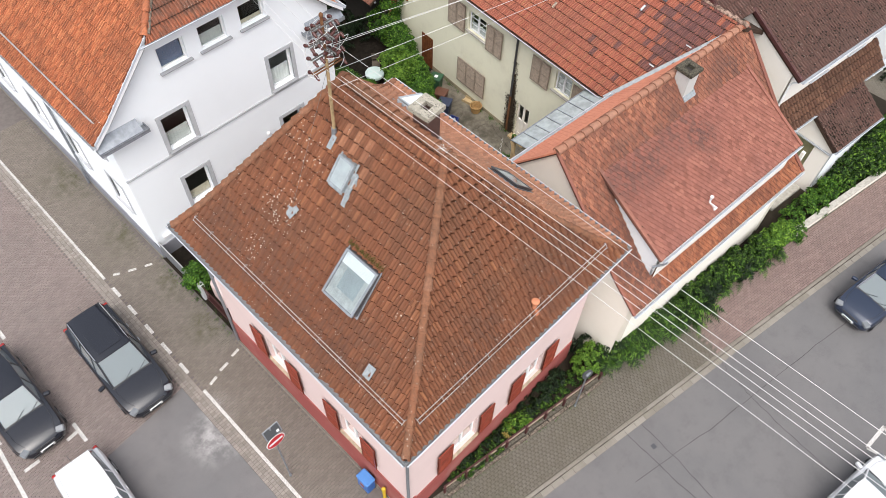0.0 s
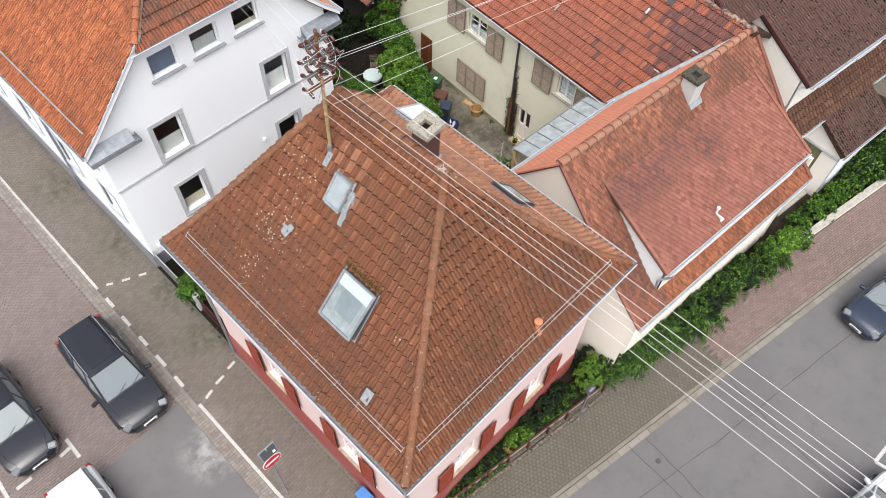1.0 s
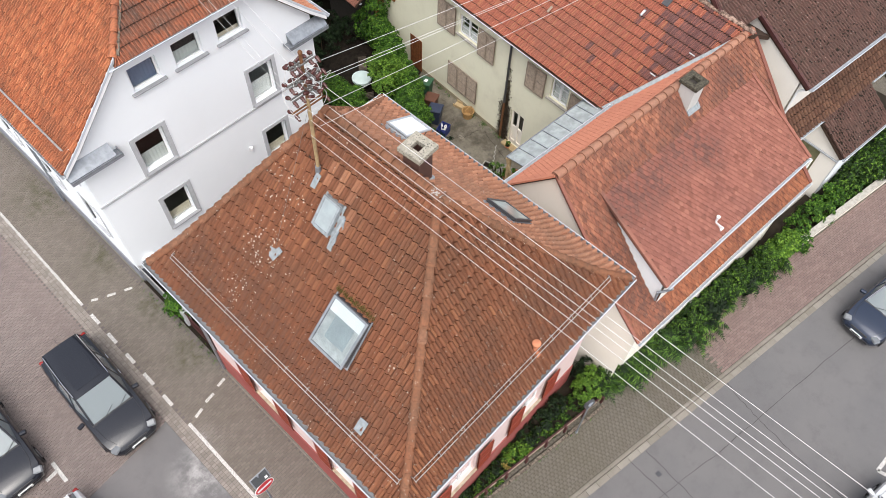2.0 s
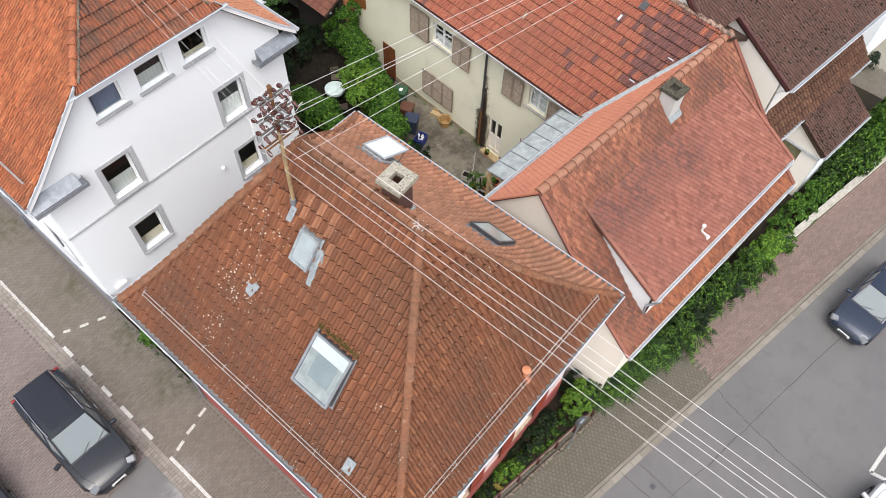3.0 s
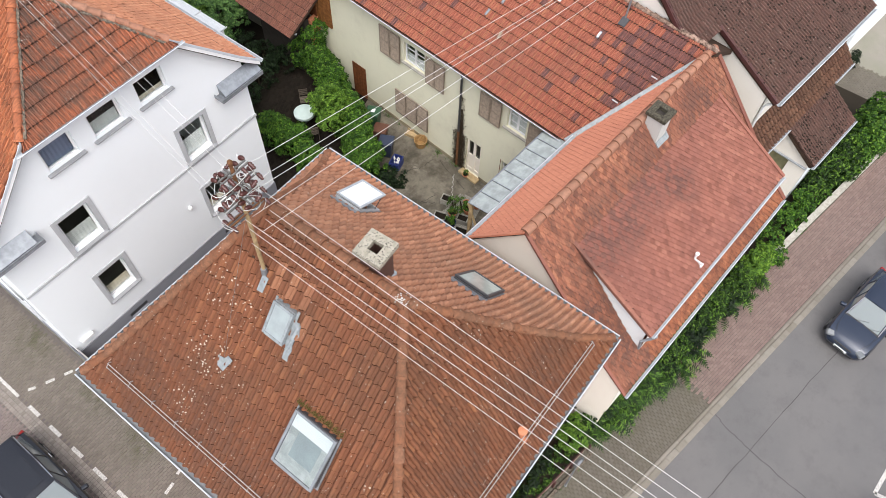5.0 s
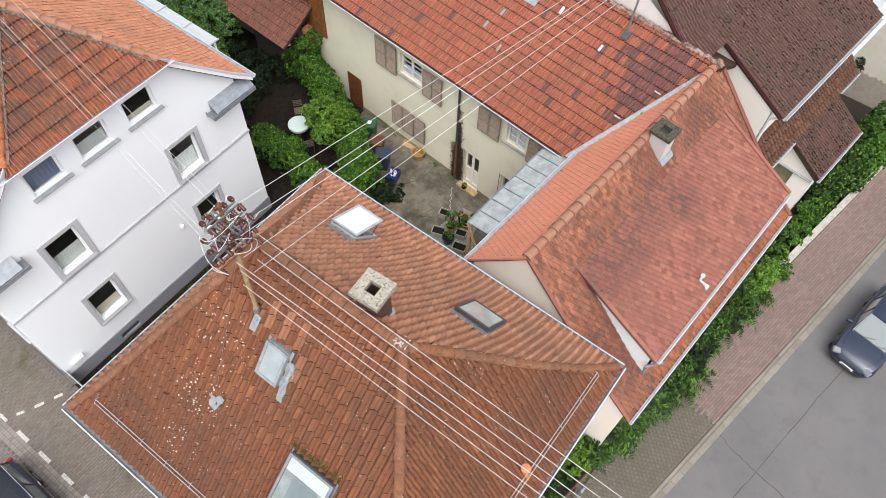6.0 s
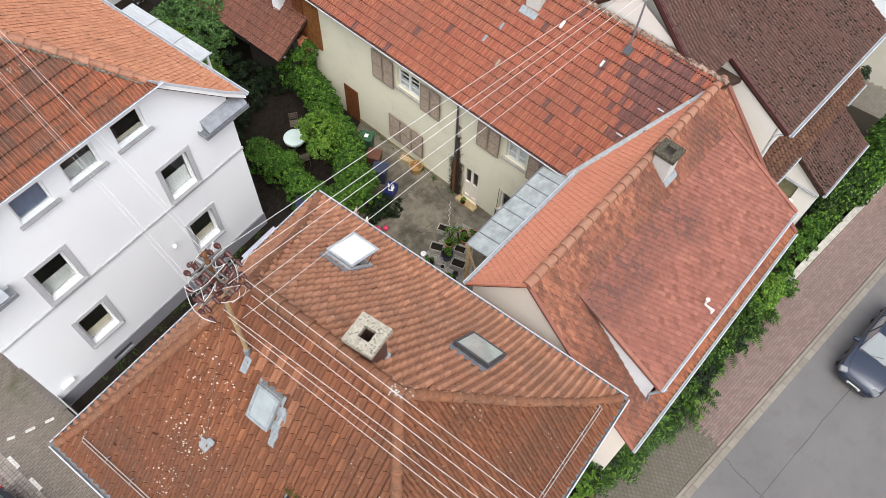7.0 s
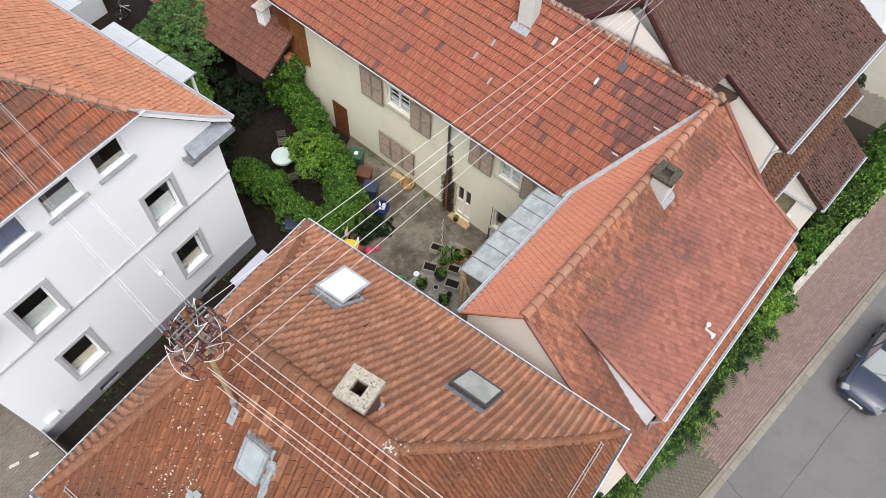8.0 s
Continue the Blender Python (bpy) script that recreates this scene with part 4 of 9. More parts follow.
for side, sgn in ((WEL + 0.02, 1), (WER - 0.02, -1)):
    g = Geo()
    g.box(side, 14.95, 6.78, side + sgn * 1.88, 15.39, 6.84, 0.01)
    g.box(side, 14.95, 6.84, side + sgn * 1.88, 14.98, 6.95, 0.008)
    g.box(side + sgn * 1.85, 14.98, 6.84, side + sgn * 1.88, 15.39, 6.95, 0.008)
    g.slab([(side, 15.02, 6.93), (side + sgn * 1.68, 15.02, 6.93), (side + sgn * 1.68, 15.39, 7.25), (side, 15.39, 7.25)], 0.03)
    g.add([(side + sgn * 1.67, 15.02, 6.84), (side + sgn * 1.67, 15.39, 6.84), (side + sgn * 1.67, 15.39, 7.24), (side + sgn * 1.67, 15.02, 6.92)], [(0, 1, 2, 3)])
    part("cornice", g, M_ZINC, white, "zinc-covered eaves return")
g = Geo()
for r in (0.5,):
    for off in (0.16, 0.22):
        g.tube([sl_wl.point(0, r, off), sl_wl.point(18.6, r, off)], 0.016, 6)
part("snow_guard", g, M_STEEL, white_roof, "galvanised snow guard rail")
part("downpipe", Geo().tube([(0.0, 21.2, 7.3), (0.3, 21.2, 6.9), (0.46, 21.2, 6.6), (0.46, 21.2, 1.0), (0.4, 21.2, 0.9), (0.4, 21.2, 0.05)], 0.055, 10), M_ZINC, white, "zinc downpipe", True)
part("wall_lamp", Geo(FAC_W).lathe((6.05, -0.1, 3.1), [(0.001, 0.1), (0.07, 0.09), (0.09, 0.0), (0.06, -0.08), (0.001, -0.09)]), M_UPVC, white, "round white wall fitting", True)
part("meter_box", Geo(FAC_W).box(0.3, -0.14, 1.1, 0.8, 0.0, 1.25, 0.02), M_UPVC, white, "small white box on the wall")

# ---- cream farmhouse at the back of the yard ----
cream = thing("house", "long cream farmhouse with grey shutters and red tile roof", "house", (18.5, 12, 0))
CANG = -90 - math.degrees(math.atan(0.09))
CY0 = 19.45
CX0 = 16.5 + 0.09 * (CY0 - 9.9)
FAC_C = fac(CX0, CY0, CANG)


def cs(y):
    """The way along the cream wall for a place y."""
    return (CY0 - y) * math.hypot(1, 0.09)


CLEN = cs(4.75)
c_open = [(cs(13.45), cs(12.3), 4.0, 5.05), (cs(8.0), cs(7.1), 4.25, 5.3), (cs(9.85), cs(9.05), 0.05, 2.1), (cs(7.95), cs(7.3), 1.0, 2.2)]
wallc = part("wall", wall_geo(FAC_C, [(0, -0.1), (CLEN, -0.1), (CLEN, 6.05), (0, 6.05)], c_open), M_CREAM, cream, "stained cream rendered wall")
window(wallc, FAC_C, *c_open[0], 2, 0.1, M_CONCRETE, None, M_LACE, 0.4, 2)
window(wallc, FAC_C, *c_open[1], 2, 0.1, M_CONCRETE, None, M_LACE, 0.8, 2)
window(wallc, FAC_C, *c_open[3], 1, 0.1, M_CONCRETE, None, None)
for a, b, z0, z1 in ((14.75, 13.6, 3.75, 5.2), (12.15, 11.15, 3.75, 5.15), (9.3, 8.25, 4.0, 5.3), (6.95, 5.95, 4.05, 5.3)):
    mid = lerp(cs(a), cs(b), 0.5)
    shutter(wallc, FAC_C, cs(a), mid - 0.01, z0, z1, M_GREYWOOD)
    shutter(wallc, FAC_C, mid + 0.01, cs(b), z0, z1, M_GREYWOOD)
for k in range(3):
    a, b = lerp(cs(13.95), cs(12.0), k / 3), lerp(cs(13.95), cs(12.0), (k + 1) / 3)
    shutter(wallc, FAC_C, a + 0.01, b - 0.01, 0.75, 2.15, M_GREYWOOD)


def board_door(name, m, s0, s1, z0, z1, material, parent, label, out=0.05, boards=5):
    ob = part(name, Geo(m).box(s0 + 0.01, -out * 0.5, z0 + 0.01, s1 - 0.01, 0.0, z1 - 0.01), material, parent, label)
    for k in range(boards):
        board = Geo(m).box(lerp(s0, s1, k / boards) + 0.006, -out, z0, lerp(s0, s1, (k + 1) / boards) - 0.006, -out * 0.5, z1, 0.006)
        part("board", board, material, parent if parent.parent.parent else ob)
    return ob


M_DIRTYBASE = render_wall("dirty_wall_foot", (0.3, 0.26, 0.18), (0.12, 0.1, 0.07), 0.8)
for a, b in ((15.88, 9.87), (9.03, 5.0)):
    part("plinth", Geo(FAC_C).box(cs(a), -0.02, -0.05, cs(b), -0.001, 0.2), M_DIRTYBASE, wallc, "dirty stained wall foot")
board_door("hatch", FAC_C, cs(19.35), cs(17.85), 3.0, 5.2, M_HATCHWOOD, wallc, "golden-brown boarded loft hatch", 0.08, 7)
board_door("hatch", FAC_C, cs(19.4), cs(18.75), 3.05, 5.3, M_BROWNWOOD, wallc, "reddish-brown boarded leaf", 0.12, 4)
board_door("door", FAC_C, cs(16.75), cs(15.9), -0.02, 1.85, M_BROWNWOOD, wallc, "reddish-brown plank door", 0.04, 5)
g = Geo(FAC_C)
s0, s1 = cs(9.85), cs(9.05)
for a, b, c, d in ((s0, s0 + 0.1, 0.05, 2.1), (s1 - 0.1, s1, 0.05, 2.1), ((s0 + s1) / 2 - 0.06, (s0 + s1) / 2 + 0.06, 0.05, 2.1), (s0, s1, 0.05, 0.25), (s0, s1, 1.0, 1.15), (s0, s1, 1.98, 2.1)):
    g.box(a, 0.08, c, b, 0.13, d, 0.006)
g.box(s0, 0.13, 0.05, s1, 0.15, 1.1)
yard_door = part("door", g, M_IVORY, wallc, "off-white panelled yard door with two dark panes")
part("pane", Geo(FAC_C).box(s0 + 0.1, 0.13, 1.12, s1 - 0.1, 0.14, 2.0), M_GLASS, yard_door)
g = Geo(FAC_C)
s = cs(10.25)
g.tube([(s, -0.36, 5.93), (s, -0.32, 5.75), (s, -0.1, 5.5), (s, -0.09, 2.2)], 0.05, 8)
part("downpipe", g, M_DARKMETAL, wallc, "dark grey downpipe", True)
part("downpipe", Geo(FAC_C).tube([(s, -0.09, 2.25), (s, -0.09, 0.1)], 0.055, 8), M_RUST, wallc, "rusty cast-iron lower pipe", True)
for m, length in ((fac(16.1, 4.85, 0), 7.8), (fac(25.6, 4.75, 90), 14.7), (fac(26.2, 19.45, 180), 8.8)):
    part("wall", Geo(m).box(0, 0, -0.1, length, 0.3, 6.0), M_CREAM, cream)
CPROF = [(0.0, 6.02), (4.5, 8.62)]
ca = Vector((-0.09, -1, 0)).normalized()
ci = Vector((1, -0.09, 0)).normalized()
co = Vector((CX0 - 0.42, CY0 + 0.35, 0))
c_right = lambda r: 14.72 + r * 0.5
sl_c = Slope(co, ca, ci, CPROF, lambda r: 0.0, c_right)
sl_cb = Slope(co + ci * 9.0 + ca * 17.0, -ca, -ci, CPROF, lambda r: 0.0, lambda r: 17.0)
g = Geo()
deck(g, sl_c, 0.16)
deck(g, sl_cb, 0.16)
cream_roof = part("roof", g.weld(), M_DECK, cream, "long red tile roof with a dark patched area")
def purple(x, r):
    """Where dark tiles were laid: thick beside the valley, thinning out away from it."""
    chance = (math.sin(x * 91.7 + r * 57.3) * 4375.85) % 1.0
    share = 1.5 - 0.65 * abs(x - 15.3) - 0.6 * abs(r - 3.2) if x > 12.2 and r > 0.9 else 0.0
    return chance < max(share, 0.015)


picks = []
g = Geo()
lay_tiles(sl_c, g, "ribbed", 0.21, 0.36, 0.05, lambda x, r: not purple(x, r), lambda x, r: 7 < x < 13.5 and r < 3.2, picks, seed=11)
tagged(part("tiles", g, M_TILE_RED, cream_roof, "rows of red interlocking tiles", True), kind="stuff")
tile_parts(cream_roof, "ribbed", 0.21, 0.36, 0.05, picks, M_TILE_RED)
g = Geo()
lay_tiles(sl_c, g, "ribbed", 0.21, 0.36, 0.05, purple, seed=11)
tagged(part("tiles", g, M_TILE_PURPLE, cream_roof, "purple-brown replacement tiles", True), kind="stuff")
g = Geo()
caps_along(g, [sl_c.point(0, 4.5, 0.03), sl_c.point(17.0, 4.5, 0.03)], 0.095, 0.38, 12)
part("ridge_tiles", g, M_CEMENTRIDGE, cream_roof, "mossy mortared ridge tiles", True)
p, q = sl_c.point(0, 0, 0), sl_c.point(14.75, 0, 0)
gutter_part(M_RUSTGUTTER, cream_roof, "thin rust-brown gutter", p - ci * 0.045 - Vector((0, 0, 0.05)), q - ci * 0.045 - Vector((0, 0, 0.05)), 0.045)
g = Geo()
for k in range(8):
    a, b = sl_c.point(c_right(4.5 * k / 9), 4.5 * k / 9, 0.08), sl_c.point(c_right(4.5 * (k + 1) / 9), 4.5 * (k + 1) / 9, 0.08)
    a2, b2 = a + ca * 0.2 - Vector((0, 0, 0.06)), b + ca * 0.2 - Vector((0, 0, 0.06))
    a0, b0 = a - ca * 0.16 + Vector((0, 0, 0.05)), b - ca * 0.16 + Vector((0, 0, 0.05))
    g.add([a0, b0, a, b, a2, b2], [(0, 1, 3, 2), (2, 3, 5, 4)])
part("valley_flashing", g.weld(), M_LEAD, cream_roof, "pale bent sheet-metal valley flashing")

# ---- small house with the old beaver-tail roof and its long dormer ----
small = thing("house", "small ivory house with old beaver-tail roof and long dormer", "house", (15, 1, 0))
SM = pose(10.1, 3.5, 0, 0, 0, -4.6)
sx, sy = (SM.to_3x3() @ Vector((1, 0, 0))), (SM.to_3x3() @ Vector((0, 1, 0)))
SLEN = 10.15
SR, SE = 8.5, 4.2
SPROF = [(0.0, SE), (1.1, SE + 0.88), (4.56, SR)]
sl_sf = Slope(SM @ Vector((0, -4.56, 0)), sx, sy, SPROF, lambda r: -0.08, lambda r: SLEN)
sl_sb = Slope(SM @ Vector((SLEN, 1.92, 0)), -sx, -sy, [(0.0, 6.25), (1.92, SR)], lambda r: 0.0, lambda r: SLEN + 0.08)
DX0, DX1, DRUN = 1.2, 9.4, 3.2
sl_sd = Slope(SM @ Vector((0, -4.16, 0)), sx, sy, [(0.0, 5.86), (3.35, 7.6)], lambda r: DX0, lambda r: DX1)
FAC_S0 = SM @ fac(0.02, 1.75, -90)
part("wall", wall_geo(FAC_S0, [(0, -0.1), (5.21, -0.1), (5.21, 5.01), (1.75, 8.43), (0.001, 6.36)]), M_IVORY, small, "ivory rendered gable wall")
part("wall", wall_geo(FAC_S0, [(5.21, -0.1), (6.05, -0.1), (6.05, 4.33), (5.21, 5.01)]), M_IVORY, small, "ivory rendered gable wall")
FAC_S1 = SM @ fac(SLEN - 0.12, -4.3, 90)
part("wall", wall_geo(FAC_S1, [(0.84, -0.1), (6.05, -0.1), (6.051, 6.3), (4.3, 8.4), (0.84, 4.99)]), M_IVORY, small)
part("wall", wall_geo(FAC_S1, [(0, -0.1), (0.84, -0.1), (0.84, 4.99), (0, 4.3)]), M_IVORY, small)
part("wall", Geo(SM @ fac(0.12, -4.3, 0)).box(0.36, 0, -0.1, SLEN - 0.6, 0.3, 4.25), M_IVORY, small, "ivory rendered street wall")
part("wall", Geo(SM @ fac(SLEN - 0.12, 1.75, 180)).box(0.36, 0, -0.1, SLEN - 0.6, 0.3, 6.2), M_IVORY, small)
g = Geo()
deck(g, sl_sf, 0.05)
deck(g, sl_sb, 0.05)
small_roof = part("roof", g.weld(), M_DECK, small, "steep roof of mottled beaver-tail tiles")
under = lambda x, r: not (DX0 + 0.1 < x < DX1 - 0.1 and 0.75 < r < 3.2)
picks = []
g = Geo()
lay_tiles(sl_sf, g, "beaver", 0.18, 0.165, 0.042, lambda x, r: under(x, r) and not (r < 0.76 and x > DX0 + 0.4), seed=21)
tagged(part("tiles", g, M_TILE_BEAVER_TOP, small_roof, "soot-streaked old beaver-tail tiles", True), kind="stuff")
g = Geo()
lay_tiles(sl_sf, g, "beaver", 0.18, 0.165, 0.042, lambda x, r: r < 0.76 and x > DX0 + 0.4, seed=21)
tagged(part("tiles", g, M_TILE_EAVE, small_roof, "soot-streaked orange tiles along the eaves", True), kind="stuff")
g = Geo()
lay_tiles(sl_sb, g, "beaver", 0.18, 0.165, 0.02, jitter=0.002, seed=22)
tagged(part("tiles", g, M_TILE_BEAVER_NEW, small_roof, "newer orange beaver-tail tiles", True), kind="stuff")
dormer = part("dormer", Geo().slab([sl_sd.point(DX0, 0, -0.015), sl_sd.point(DX1, 0, -0.015), sl_sd.point(DX1, 3.35, -0.015), sl_sd.point(DX0, 3.35, -0.015)], 0.12), M_DECK, small, "long shed dormer")
picks = []
g = Geo()
lay_tiles(sl_sd, g, "beaver", 0.18, 0.165, 0.042, None, lambda x, r: 1.3 < x < 9.2 and r < 2.0, picks, seed=23)
tagged(part("tiles", g, M_TILE_BEAVER, dormer, "old beaver-tail tiles", True), kind="stuff")
tile_parts(dormer, "beaver", 0.18, 0.165, 0.042, picks, M_TILE_BEAVER)
for x in (DX0 - 0.05, DX1 - 0.07):
    strip_ = Geo().slab([sl_sd.point(x, 0.0, 0.07), sl_sd.point(x + 0.12, 0.0, 0.07), sl_sd.point(x + 0.12, 3.3, 0.07), sl_sd.point(x, 3.3, 0.07)], 0.1)
    part("verge_tile", strip_, M_TILE_BEAVER, dormer)
M_PALEFRONT = render_wall("off_white_dormer_paint", (0.7, 0.68, 0.64), (0.6, 0.57, 0.52), 0.25)
FAC_D = SM @ fac(DX0 + 0.12, -4.06, 0)
DL = DX1 - DX0 - 0.24
d_open = [(0.9, 2.0, 5.1, 5.62), (4.9, 6.3, 5.1, 5.62)]
wd = part("dormer_front", wall_geo(FAC_D, [(0, 4.4), (DL, 4.4), (DL, 5.85), (0, 5.85)], d_open, 0.15), M_PALEFRONT, dormer, "white dormer front")
for o in d_open:
    window(wd, FAC_D, *o, 2, 0.05)
for x in (DX0 + 0.1, DX1 - 0.22):
    poly = [(-3.98, 4.5), (-3.98, 5.88), (-1.0, 7.42), (-1.0, 7.3)]
    vs = [SM @ Vector((x + d, y, z)) for d in (0, 0.12) for y, z in poly]
    part("cheek", Geo().add(vs, [(0, 1, 2, 3), (7, 6, 5, 4), (0, 4, 5, 1), (1, 5, 6, 2), (2, 6, 7, 3), (3, 7, 4, 0)]), M_WHITE, dormer, "white rendered dormer cheek")
g = Geo()
caps_along(g, [SM @ Vector((-0.1, 0, SR + 0.02)), SM @ Vector((SLEN, 0, SR + 0.02))], 0.14, 0.4, 24)
part("ridge_tiles", g, M_TILE_CAP_PALE, small_roof, "half-round ridge tiles", True)
gutter_part(M_GUTTER, small_roof, "zinc half-round gutter", sl_sf.point(-0.1, 0, 0) - sy * 0.07, sl_sf.point(SLEN, 0, 0) - sy * 0.06, 0.042)
gutter_part(M_GUTTER, small_roof, "zinc half-round gutter", sl_sd.point(DX0, 0, 0) - sy * 0.07, sl_sd.point(DX1, 0, 0) - sy * 0.05, 0.04)
gutter_part(M_GUTTER, small_roof, "zinc half-round gutter", sl_sb.point(4.5, 0, 0) + sy * 0.07, sl_sb.point(SLEN + 0.1, 0, 0) + sy * 0.07, 0.06)
g = Geo()
g.tube([SM @ Vector(p) for p in ((DX0 + 0.15, -4.3, 5.8), (DX0 + 0.1, -4.2, 5.6), (DX0 - 0.1, -4.0, 5.45), (DX0 - 0.15, -4.05, 5.1))], 0.045, 8)
part("downpipe", g, M_ZINC, dormer, "bent zinc downpipe", True)
g = Geo()
for x0, pr, sl in ((-0.1, SPROF, sl_sf),):
    for (r0, z0), (r1, z1) in zip(pr, pr[1:]):
        g.slab([sl.point(x0, r0 + 1e-4, 0.05), sl.point(x0 + 0.1, r0 + 1e-4, 0.05), sl.point(x0 + 0.1, r1 - 1e-4, 0.05), sl.point(x0, r1 - 1e-4, 0.05)], 0.06)
part("verge_board", g, M_TILE_BEAVER, small_roof, "reddish tiled verge")
g = Geo()
a, b = sl_sb.point(SLEN + 0.01, 0.01, 0.05), sl_sb.point(SLEN + 0.01, 1.91, 0.05)
g.slab([a, a - sx * 0.1, b - sx * 0.1, b], 0.06)
part("verge_board", g, M_TILE_BEAVER_NEW, small_roof, "reddish tiled verge")
g = Geo()
for (r0, z0), (r1, z1) in zip(SPROF, SPROF[1:]):
    g.slab([sl_sf.point(SLEN - 0.1, r0 + 1e-4, 0.075), sl_sf.point(SLEN + 0.06, r0 + 1e-4, 0.075), sl_sf.point(SLEN + 0.06, r1 - 1e-4, 0.075), sl_sf.point(SLEN - 0.1, r1 - 1e-4, 0.075)], 0.14)
part("verge_board", g.weld(), M_TILE_BEAVER, small_roof, "reddish tiled verge")
# chimney on the small house
M_CHALK = render_wall("chalky_grey_render", (0.5, 0.49, 0.47), (0.3, 0.29, 0.27), 0.6)
M_OLDLID = plain("blackened_mossy_concrete", (0.095, 0.085, 0.064), 0.95, vary=0.6, scale=16, grain=50, bump=0.8)
chim = part("chimney", Geo(SM).box(5.75, -0.68, 6.9, 6.3, -0.12, 8.8, 0.01), M_CHALK, small, "sheet-clad chimney with a mossy concrete lid")
g = Geo(SM)
for x0, y0, x1, y1 in ((5.68, -0.75, 6.37, -0.54), (5.68, -0.26, 6.37, -0.05), (5.68, -0.54, 5.9, -0.26), (6.15, -0.54, 6.37, -0.26)):
    g.box(x0, y0, 8.8, x1, y1, 8.94, 0.015)
part("chimney_lid", g, M_OLDLID, chim)
part("flue", Geo(SM).box(5.88, -0.56, 8.5, 6.17, -0.24, 8.806), M_DARKROOM, chim)
fl = sl_sf.basis(6.03, 3.86)
part("flashing", Geo(fl).box(-0.28, -0.12, 0.03, 0.32, 0.08, 0.075, 0.01).box(0.24, -0.1, 0.03, 0.36, 0.75, 0.08, 0.01), M_LEAD, chim)
g = Geo(SM)
for x, y, z in ((4.25, -3.7, 6.1),):
    g.cyl((x, y, z), (x, y, z + 0.3), 0.035, n=10)
    g.lathe((x, y, z + 0.26), [(0.06, 0.0), (0.065, 0.05), (0.001, 0.075)], 12)
    g.box(x - 0.02, y - 0.3, z - 0.1, x + 0.02, y, z + 0.03, 0.01).box(x - 0.09, y - 0.32, z - 0.1, x + 0.09, y - 0.26, z - 0.05, 0.01)
part("vent_pipe", g, M_UPVC, small, "white vent pipe on the roof", True)

# ---- brown-roofed house behind, with its porch ----
M_PALEGABLE = render_wall("off_white_gable_plaster", (0.78, 0.74, 0.68), (0.68, 0.63, 0.56), 0.25)
brown = thing("house", "white house with a mossy brown concrete tile roof", "house", (26, 5, 0))
BM = pose(21.15, 0.1, 0, 0, 0, -7.0)
bx, by = BM.to_3x3() @ Vector((1, 0, 0)), BM.to_3x3() @ Vector((0, 1, 0))
BPROF = [(0.0, 6.75), (3.8, 8.7), (5.75, 10.43)]
BLEN = 7.4
sl_b = Slope(BM @ Vector((0, 0, 0)), bx, by, BPROF, lambda r: 0.0, lambda r: BLEN)
BOUT = 1.6
sl_be = Slope(BM @ Vector((0, 0, 0)), bx, by, [(2.9, 8.24), (3.8, 8.7), (5.75, 10.43)], lambda r: -BOUT, lambda r: 0.0)
sl_bb = Slope(BM @ Vector((BLEN, 11.5, 0)), -bx, -by, [(0.0, 4.9), (5.75, 10.43)], lambda r: 0.0, lambda r: BLEN + BOUT)
g = Geo()
deck(g, sl_b, 0.16)
deck(g, sl_be, 0.16)
deck(g, sl_bb, 0.16)
brown_roof = part("roof", g.weld(), M_DECK, brown, "brown concrete tile roof dotted with moss")
picks = []
g = Geo()
lay_tiles(sl_b, g, "double", 0.3, 0.345, 0.045, None, lambda x, r: x < 8 and r < 4.5, picks, seed=31)
lay_tiles(sl_be, g, "double", 0.3, 0.345, 0.045, seed=32)
lay_tiles(sl_bb, g, "double", 0.3, 0.345, 0.045, seed=35)
tagged(part("tiles", g, M_TILE_BROWN, brown_roof, "brown double-roll tiles", True), kind="stuff")
tile_parts(brown_roof, "double", 0.3, 0.345, 0.045, picks, M_TILE_BROWN)
FAC_BG = BM @ fac(0.06, 3.4, -90)
part("wall", wall_geo(FAC_BG, [(0, -0.1), (2.95, -0.1), (2.95, 6.72), (0, 8.28)]), M_PALEGABLE, brown, "pale rendered gable wall")
FAC_BU = BM @ fac(-BOUT + 0.12, 11.3, -90)
part("wall", wall_geo(FAC_BU, [(0, -0.1), (8.2, -0.1), (8.2, 8.25), (7.5, 8.6), (5.55, 10.36), (0, 5.05)]), M_PALEGABLE, brown, "pale rendered upper gable wall")
FAC_BF = BM @ fac(0.22, 0.45, 0)
b_open = [(2.2, 3.3, 5.2, 6.2), (5.0, 6.1, 5.2, 6.2)]
wb = part("wall", wall_geo(FAC_BF, [(0, -0.1), (6.95, -0.1), (6.95, 6.8), (0, 6.8)], b_open), M_PALEGABLE, brown, "white rendered front wall")
for o in b_open:
    window(wb, FAC_BF, *o, 2, 0.12, M_TRIM)
part("wall", wall_geo(BM @ fac(7.18, 0.45, 90), [(0.36, -0.1), (10.8, -0.1), (10.8, 5.0), (5.3, 10.25), (0.36, 6.8)]), M_PALEGABLE, brown)
gutter_part(M_GUTTER, brown_roof, "zinc half-round gutter", sl_b.point(0, 0, 0) - by * 0.07, sl_b.point(BLEN, 0, 0) - by * 0.07, 0.075)
